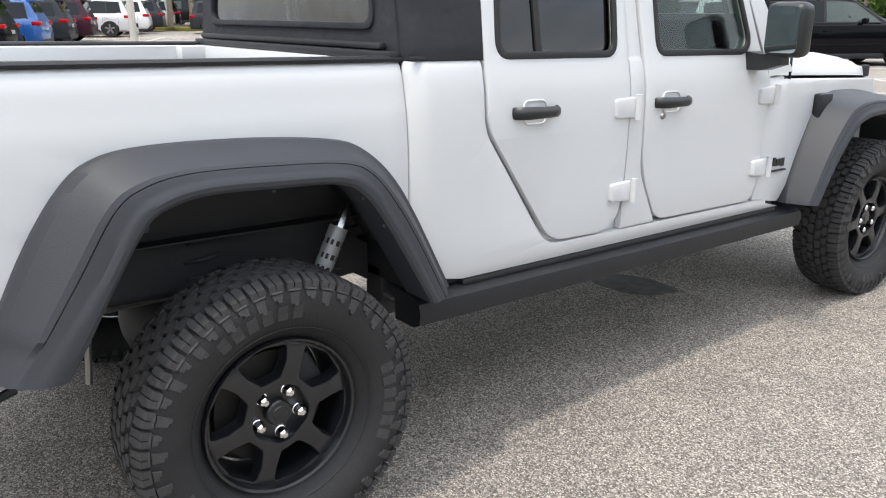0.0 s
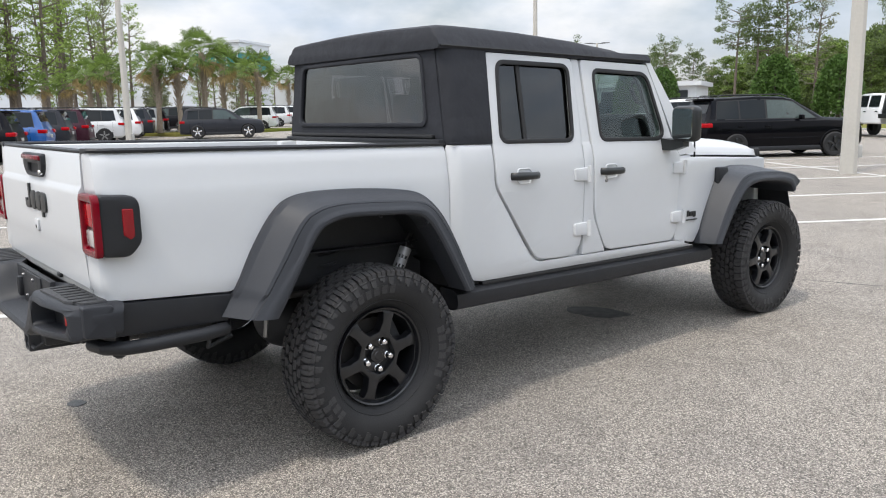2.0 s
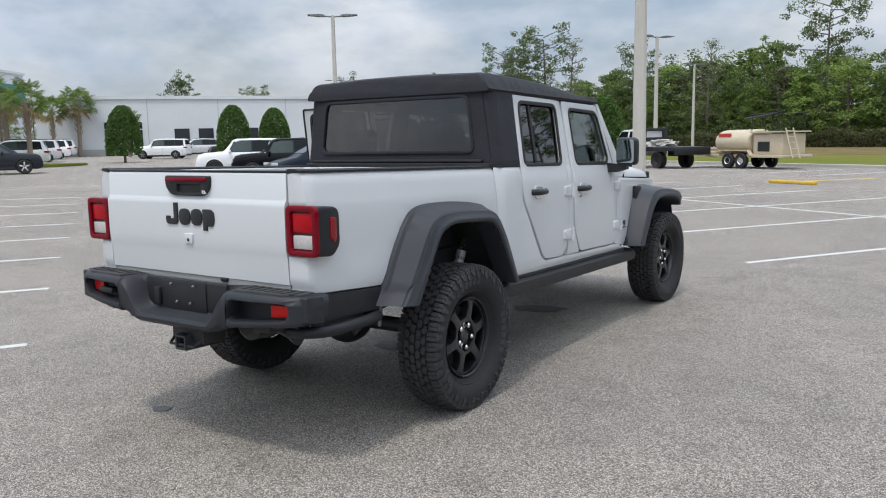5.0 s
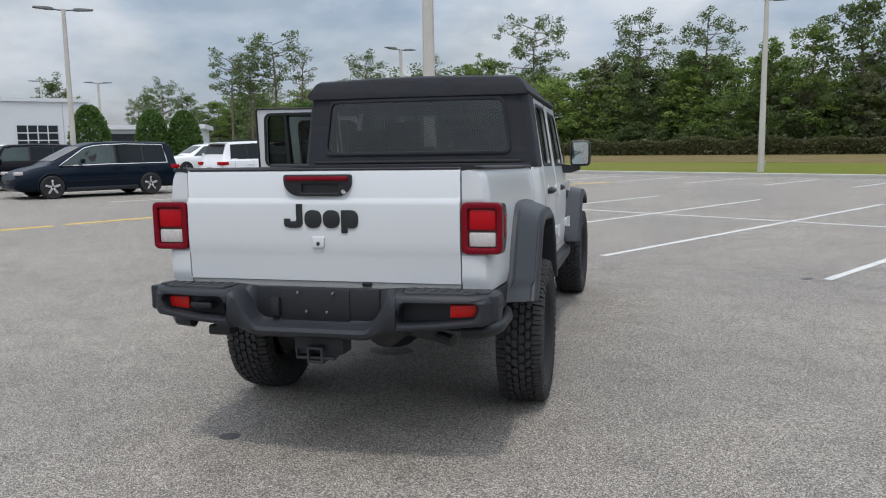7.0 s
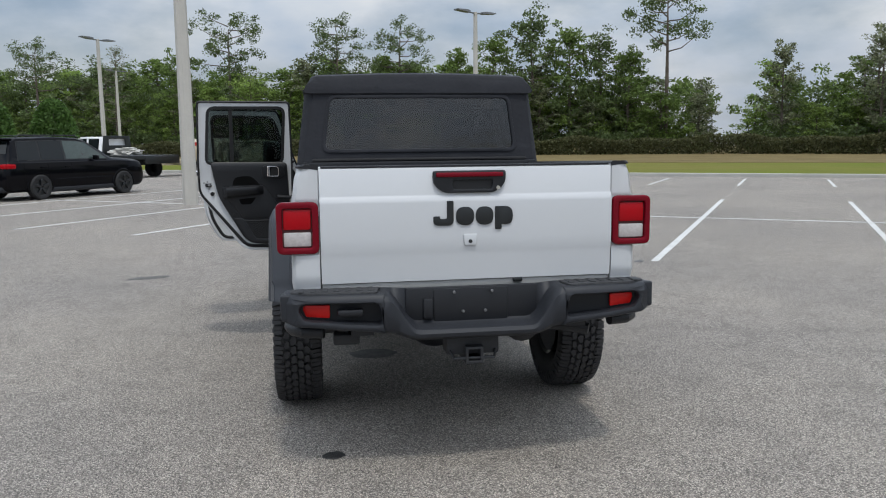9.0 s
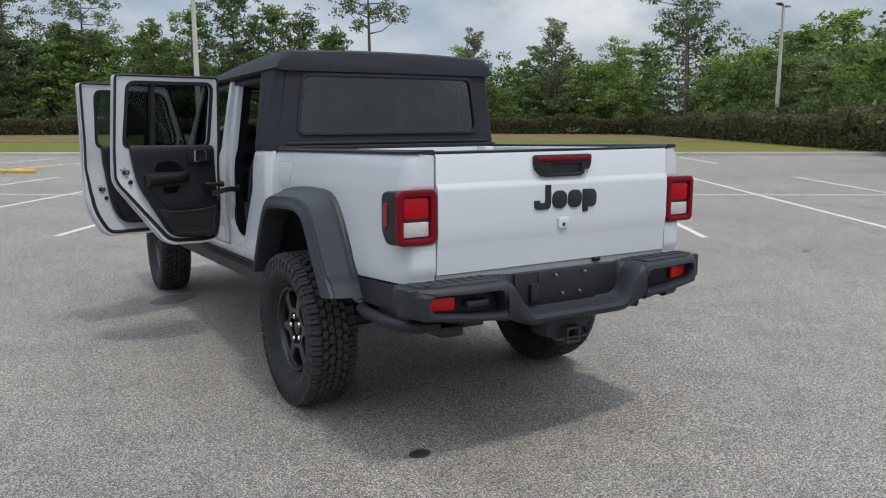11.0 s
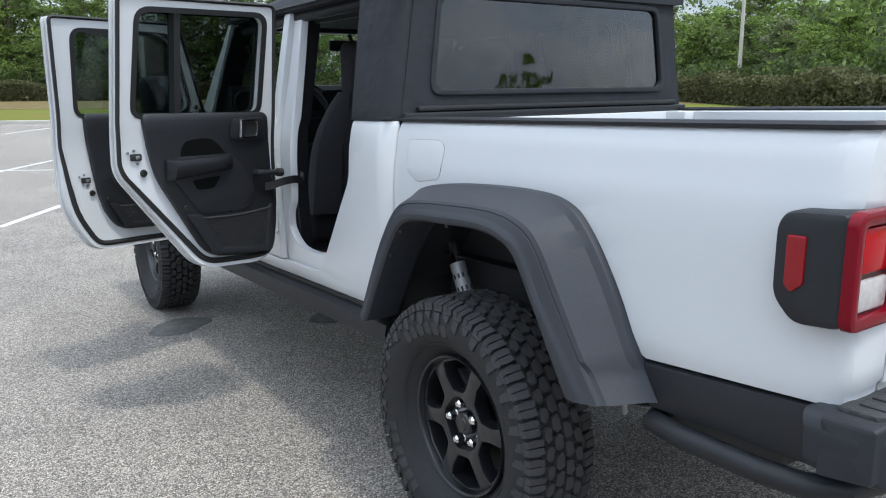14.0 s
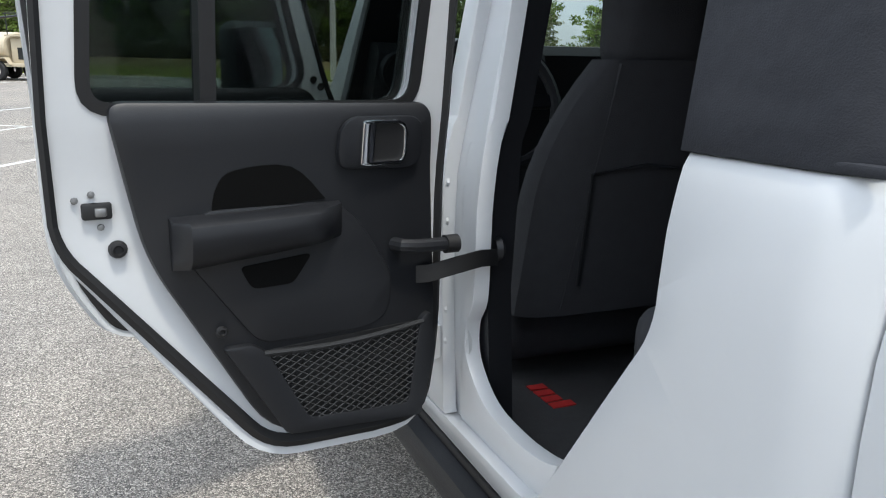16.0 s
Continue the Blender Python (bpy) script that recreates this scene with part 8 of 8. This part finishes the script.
# tall pines that stand out over the wood
for x, y, s, i in ((-11.9, 102.8, 1.25, 4), (2.0, 94.1, 1.13, 5), (9.1, 90.7, 1.07, 4), (36.9, 76.7, 1.28, 5), (53.1, 45.7, 0.90, 4), (-51.0, 92.0, 0.97, 4), (-48.8, 93.4, 0.96, 5), (-45.7, 94.9, 1.15, 4), (-42.7, 96.2, 1.0, 6),
                   (-58.6, 87.7, 0.70, 5), (-64.0, 90.0, 0.55, 4), (-36.0, 104.0, 1.0, 5), (-28.0, 110.0, 1.0, 6), (19.1, 84.2, 0.96, 0), (23.6, 82.4, 1.10, 7), (27.6, 81.7, 1.02, 0), (15.6, 86.5, 0.86, 2), (45.6, 68.8, 0.76, 8), (33.7, 80.2, 0.76, 2),
                   (52.3, 63.9, 0.82, 6), (51.4, 62.0, 0.80, 8), (55.0, 56.3, 0.66, 1), (57.0, 49.0, 0.82, 7), (-72.0, 150.0, 1.1, 6), (-19.0, 108.0, 1.0, 0), (30.9, 80.3, 0.92, 7), (33.0, 78.2, 0.82, 0)):
    tree(i, x, y, s)
# thin tall trees behind the palms, west
for k in range(22):
    a = rt.uniform(0, 1)
    tree(rt.choice((9, 9, 9, 9, 6)), -62 - 26 * a + rt.uniform(-3, 3), 8 + 16 * a + rt.uniform(-5, 5), rt.uniform(0.75, 1.08), z=0.5)
for k in range(16):
    tree(rt.choice((9, 8, 3, 9)), -88 + rt.uniform(-12, 10), 30 + rt.uniform(-12, 14), rt.uniform(0.4, 0.62), z=0.7)
# far trees over the roofs
for k in range(14):
    tree(rt.choice((0, 7, 4)), -115 + k * 7.5 + rt.uniform(-2, 2), 88 + k * 4.2 + rt.uniform(-4, 8), rt.uniform(0.65, 0.95), z=0.8)


def hedge(name, pts, height, depth, density, material, label):
    """A clipped hedge along a line: an uneven mass of small leaves over a dark core."""
    rng = np.random.default_rng(21)
    cs, ss = [], []
    for a, b in zip(pts, pts[1:]):
        a, b = np.array(a, float), np.array(b, float)
        L = np.linalg.norm(b - a)
        n = int(L * density)
        t = rng.random(n)
        base = a + (b - a) * t[:, None]
        across = np.array([-(b - a)[1], (b - a)[0]]) / L
        off = rng.uniform(-0.5, 0.5, n) * depth
        h = height * (0.84 + 0.16 * np.sin(t * L * 0.7) * np.sin(t * L * 0.23 + 1))
        z = rng.random(n) ** 0.7 * h
        cs.append(np.column_stack([base + across[None, :] * off[:, None], z + 0.1]))
        ss.append(rng.uniform(0.07, 0.17, n))
    me = quads_mesh(name, np.concatenate(cs), np.concatenate(ss), material, rng)
    return tagged(new(name, me), label, "hedge", kind="stuff")


HEDGE_PTS = [(-40.0, 116.5), (-22.0, 102.5), (-6.0, 90.5), (12.0, 81.5), (39.5, 69.5), (54.5, 51.5), (42.8, 31.5), (29.8, 11.5), (25.0, 1.5)]
strip = bmesh.new()
rows = []
for a, b in zip(HEDGE_PTS[:4], HEDGE_PTS[1:5]):
    d = Vector((b[0] - a[0], b[1] - a[1]))
    n = Vector((-d.y, d.x)).normalized()
    n = -n if n.dot(Vector(a)) > 0 else n
    for k in range(12):
        p = Vector(a) + d * (k / 12)
        wide = 15.0 + 9.0 * noise.noise((p.x * 0.15, p.y * 0.15, 2.0))
        rows.append([strip.verts.new((p.x - n.x * 2, p.y - n.y * 2, 0.124)), strip.verts.new((p.x + n.x * wide, p.y + n.y * wide, 0.124))])
for r0, r1 in zip(rows, rows[1:]):
    strip.faces.new((r0[0], r1[0], r1[1], r0[1]))
tagged(link_mesh("bare_earth", strip, M_DIRT), "dry brown earth along the foot of the hedge", "earth", kind="structure")
hedge("hedge", HEDGE_PTS, 2.05, 1.6, 620, M_HEDGE, "clipped brown-green hedge along the wood's edge")
# undergrowth between the trunks, so that the wood is dense low down
def undergrowth(material, seed, per_metre, tall, label, near=2.0, far=12.0, small=0.09, large=0.25):
    rngu = np.random.default_rng(seed)
    under, us = [], []
    for a, b in zip(EDGE, EDGE[1:]):
        a, b = np.array(a), np.array(b)
        d = b - a
        L = np.linalg.norm(d)
        nn = np.array([-d[1], d[0]]) / L
        if nn @ np.array([a[0], a[1] + 5]) < 0:
            nn = -nn
        for k in range(int(L * per_metre)):
            c = a + d * rngu.random() + nn * rngu.uniform(near, far)
            low = 1.0 if c[0] < 6 else max(0.70, 1.0 - 0.016 * (c[0] - 6))
            if c[0] > 24 and c[1] < 60 and large > 0.3:
                continue
            low = 0.55 if c[0] > 24 and c[1] < 45 else low
            crest = 0.75 + 0.5 * noise.noise((c[0] * 0.13, c[1] * 0.13, 4.0))
            hgt = 0.6 + tall * low * crest * rngu.random() ** 1.1
            under.append(clump_points(rngu, (c[0], c[1], hgt), rngu.uniform(0.7, 1.6), 80, 0.8))
            us.append(rngu.uniform(small, large, 80))
    return tagged(new("undergrowth", quads_mesh("undergrowth", np.concatenate(under), np.concatenate(us), material, rngu)), label, "undergrowth", kind="stuff")


undergrowth(M_LEAF_A, 31, 3.2, 12.5, "dense green undergrowth between the trees")
undergrowth(M_LEAF_B, 32, 1.4, 11.0, "bright green saplings between the trees")
undergrowth(M_LEAF_C, 33, 3.0, 13.5, "dark evergreen undergrowth between the trees")
undergrowth(M_LEAF_C, 35, 2.4, 3.6, "dark low bushes along the hedge", 0.8, 4.0)
undergrowth(M_LEAF_A, 34, 3.2, 13.0, "deep green foliage further back in the wood", 10.0, 17.0, 0.16, 0.36)


# clipped holly trees by the building
def holly(x, y, s):
    t = thing("holly_tree", x, y, ground_z(x, y), "dense conical clipped evergreen tree", "tree", "clipped evergreens")
    rng = np.random.default_rng(int(abs(x * 7 + y)))
    n = 5600
    z = rng.random(n) ** 0.9
    r = 1.55 * np.sqrt(np.clip(1 - (1.08 * z - 0.22) ** 2 / 0.76, 0.0, 1.0)) * (0.70 + 0.34 * rng.random(n))
    a = rng.random(n) * 2 * math.pi
    c = np.column_stack([r * np.cos(a), r * np.sin(a), 0.7 + z * 4.4]) * s
    cr = new("crown", quads_mesh("crown", c, rng.uniform(0.09, 0.17, n) * s, M_HOLLY, rng))
    cr.parent = t
    part("trunk", tube([(0, 0, 0), (0, 0, 1.2 * s), (0, 0, 4.2 * s)], [0.1, 0.09, 0.04], 7), M_BARK, t)
    return t


for x, y, s in ((-42.3, 36.3, 1.0), (-40.0, 38.2, 0.95), (-30.3, 36.5, 0.98), (-31.9, 45.2, 1.0), (-30.2, 46.6, 1.0), (-16.0, 35.6, 0.95), (-13.6, 37.2, 0.93), (-48.0, 31.0, 1.0), (-24.0, 51.5, 1.05)):
    holly(x, y, s * 0.8)


# cabbage palms
def make_palm(seed):
    rng = np.random.default_rng(seed)
    t = new("palm_tree")
    H = 4.6
    trunk = tube([(0, 0, 0), (0.05, 0, 1.0), (0.08, 0.03, 2.4), (0.05, 0.05, 3.6), (0, 0, H)], [0.22, 0.17, 0.16, 0.20, 0.15], 10)
    part("trunk", trunk, M_PALMTRUNK, t)
    # old leaf boots criss-cross the upper trunk
    boots = bmesh.new()
    for k in range(40):
        z, a = 1.9 + 2.5 * k / 40, k * 2.4
        c, sn = math.cos(a), math.sin(a)
        r0 = 0.15
        tube([(r0 * c + 0.05, r0 * sn + 0.03, z), ((r0 + 0.10) * c + 0.05, (r0 + 0.10) * sn + 0.03, z + 0.16), ((r0 + 0.20) * c + 0.05, (r0 + 0.20) * sn + 0.03, z + 0.36)], [0.05, 0.04, 0.012], 4, bm=boots)
    tagged(part("leaf_boot", boots, M_PALMTRUNK, t), "criss-cross stubs of old fronds", kind="stuff")
    for frond_name, mat_, count, e0, e1 in (("fronds", M_PALM, 27, -0.40, 0.99), ("dry_fronds", M_DRYPALM, 5, -0.85, -0.35)):
        co, fa = [], []
        for k in range(count):
            az, el = 2.4 * k + rng.uniform(-0.3, 0.3), math.asin(e0 + (e1 - e0) * (k + 0.5) / count)
            L = rng.uniform(0.75, 1.15)
            dirv = Vector((math.cos(az) * math.cos(el), math.sin(az) * math.cos(el), math.sin(el)))
            side = dirv.cross(Vector((0, 0, 1))).normalized()
            nrm = side.cross(dirv)
            twist = rng.uniform(-0.7, 0.7)
            side, nrm = side * math.cos(twist) + nrm * math.sin(twist), nrm * math.cos(twist) - side * math.sin(twist)
            hub = Vector((0, 0, H)) + dirv * L + Vector((0, 0, -0.12 * L * math.cos(el)))
            for q in range(19):
                a = -1.55 + 3.1 * q / 18
                d = (dirv * math.cos(a) + side * math.sin(a)).normalized()
                ln = rng.uniform(0.80, 1.0) * (1.0 - 0.22 * abs(a) / 1.55)
                droop = Vector((0, 0, -0.20 * ln * ln - 0.10 * rng.random()))
                w = (nrm.cross(d)).normalized() * 0.036
                midp = hub + d * ln * 0.6 + Vector((0, 0, -0.05 * ln))
                i = len(co)
                co += [hub, midp + w, hub + d * ln * 0.92 + droop, midp - w]
                fa.append((i, i + 1, i + 2, i + 3))
            w = side * 0.022
            i = len(co)
            b0 = Vector((0, 0, H - 0.15))
            co += [b0 - w, b0 + w, hub + w, hub - w]
            fa.append((i, i + 1, i + 2, i + 3))
        me = bpy.data.meshes.new(frond_name)
        me.from_pydata([tuple(c) for c in co], [], fa)
        me.materials.append(mat_)
        fr = new(frond_name, me)
        fr.parent = t
    return t


palm_a, palm_b = make_palm(1), make_palm(2)
palm_used = set()
for x, y, s, tpl in ((-48.5, 13.9, 0.86, palm_a), (-42.9, 14.9, 0.91, palm_b), (-42.4, 16.0, 0.87, palm_a), (-43.7, 18.1, 1.08, palm_b), (-47.8, 21.3, 1.0, palm_a), (-45.0, 22.4, 0.90, palm_b), (-51.8, 24.5, 0.88, palm_a),
                     (-70.4, 38.5, 0.98, palm_b), (-70.1, 41.0, 1.17, palm_a), (-62.7, 41.5, 0.79, palm_b), (-64.7, 11.8, 0.78, palm_a), (-60.4, 12.8, 0.72, palm_b), (-56.1, 13.6, 0.74, palm_a), (-53.9, 14.2, 0.85, palm_b),
                     (41.0, -46.0, 0.98, palm_a), (36.5, -45.0, 0.85, palm_b), (62.0, -40.0, 1.0, palm_a)):
    m = pose(x, y, ground_z(x, y), 0, 0, random.uniform(0, 360)) @ Matrix.Diagonal((s, s, s, 1))
    if tpl in palm_used:
        ob = copy_thing(tpl, m)
    else:
        palm_used.add(tpl)
        ob = tpl
    ob.matrix_basis = m
    tagged(ob, "cabbage palm with a shaggy fan-leaved crown", "palm tree", "palms on the planted strip")
bed = tagged(link_mesh("planted_strip", boxed(-1.6, 1.6, -8, 4, -0.2, 0.16, bevel=0.05), M_GRASS), "planted strip with grass under the palms", "planting bed", kind="structure")
bed.matrix_world = pose(-45.6, 22.2, ground_z(-45.6, 22.2), 0, 0, face_rz(-0.35, 0.94))

# island with yellow-green shrubs
isl = tagged(link_mesh("kerb_island", boxed(-2.2, 2.2, -4.5, 4.5, -0.1, 0.15, bevel=0.12, seg=3), M_KERB), "raised concrete planting island", "kerb", kind="structure")
isl.matrix_world = pose(23.6, 5.6, 0, 0, 0, STALL_RZ)
mulch = tagged(link_mesh("mulch", boxed(-1.95, 1.95, -4.25, 4.25, 0.12, 0.17), M_BARK), "dark bark mulch on the island", "mulch", kind="structure")
mulch.matrix_world = isl.matrix_world


def shrub(x, y, s):
    rng = np.random.default_rng(int(abs(x * 13 + y * 7)))
    t = thing("shrub", x, y, 0.15, "low yellow-green shrub on the island", "shrub", "island shrubs")
    c = clump_points(rng, (0, 0, 0.42 * s), 0.62 * s, 420, 0.75)
    c[:, 2] = np.abs(c[:, 2])
    cr = new("leaves", quads_mesh("leaves", c, rng.uniform(0.05, 0.11, 420), M_SHRUB, rng))
    cr.parent = t
    part("stems", tube([(0, 0, 0), (0.05, 0, 0.3 * s), (0.1, 0.05, 0.6 * s)], [0.03, 0.025, 0.01], 5), M_BARK, t)


for x, y, s in ((21.3, 8.2, 0.75), (22.2, 7.6, 1.1), (22.0, 6.3, 1.15), (22.9, 8.4, 1.0), (23.3, 6.4, 1.2), (23.4, 4.8, 1.2), (22.8, 3.6, 1.1), (24.2, 7.6, 1.1)):
    shrub(x + 0.5, y - 0.4, s * 0.74)
tree(1, 24.4, 5.2, 0.55, wide=1.5)
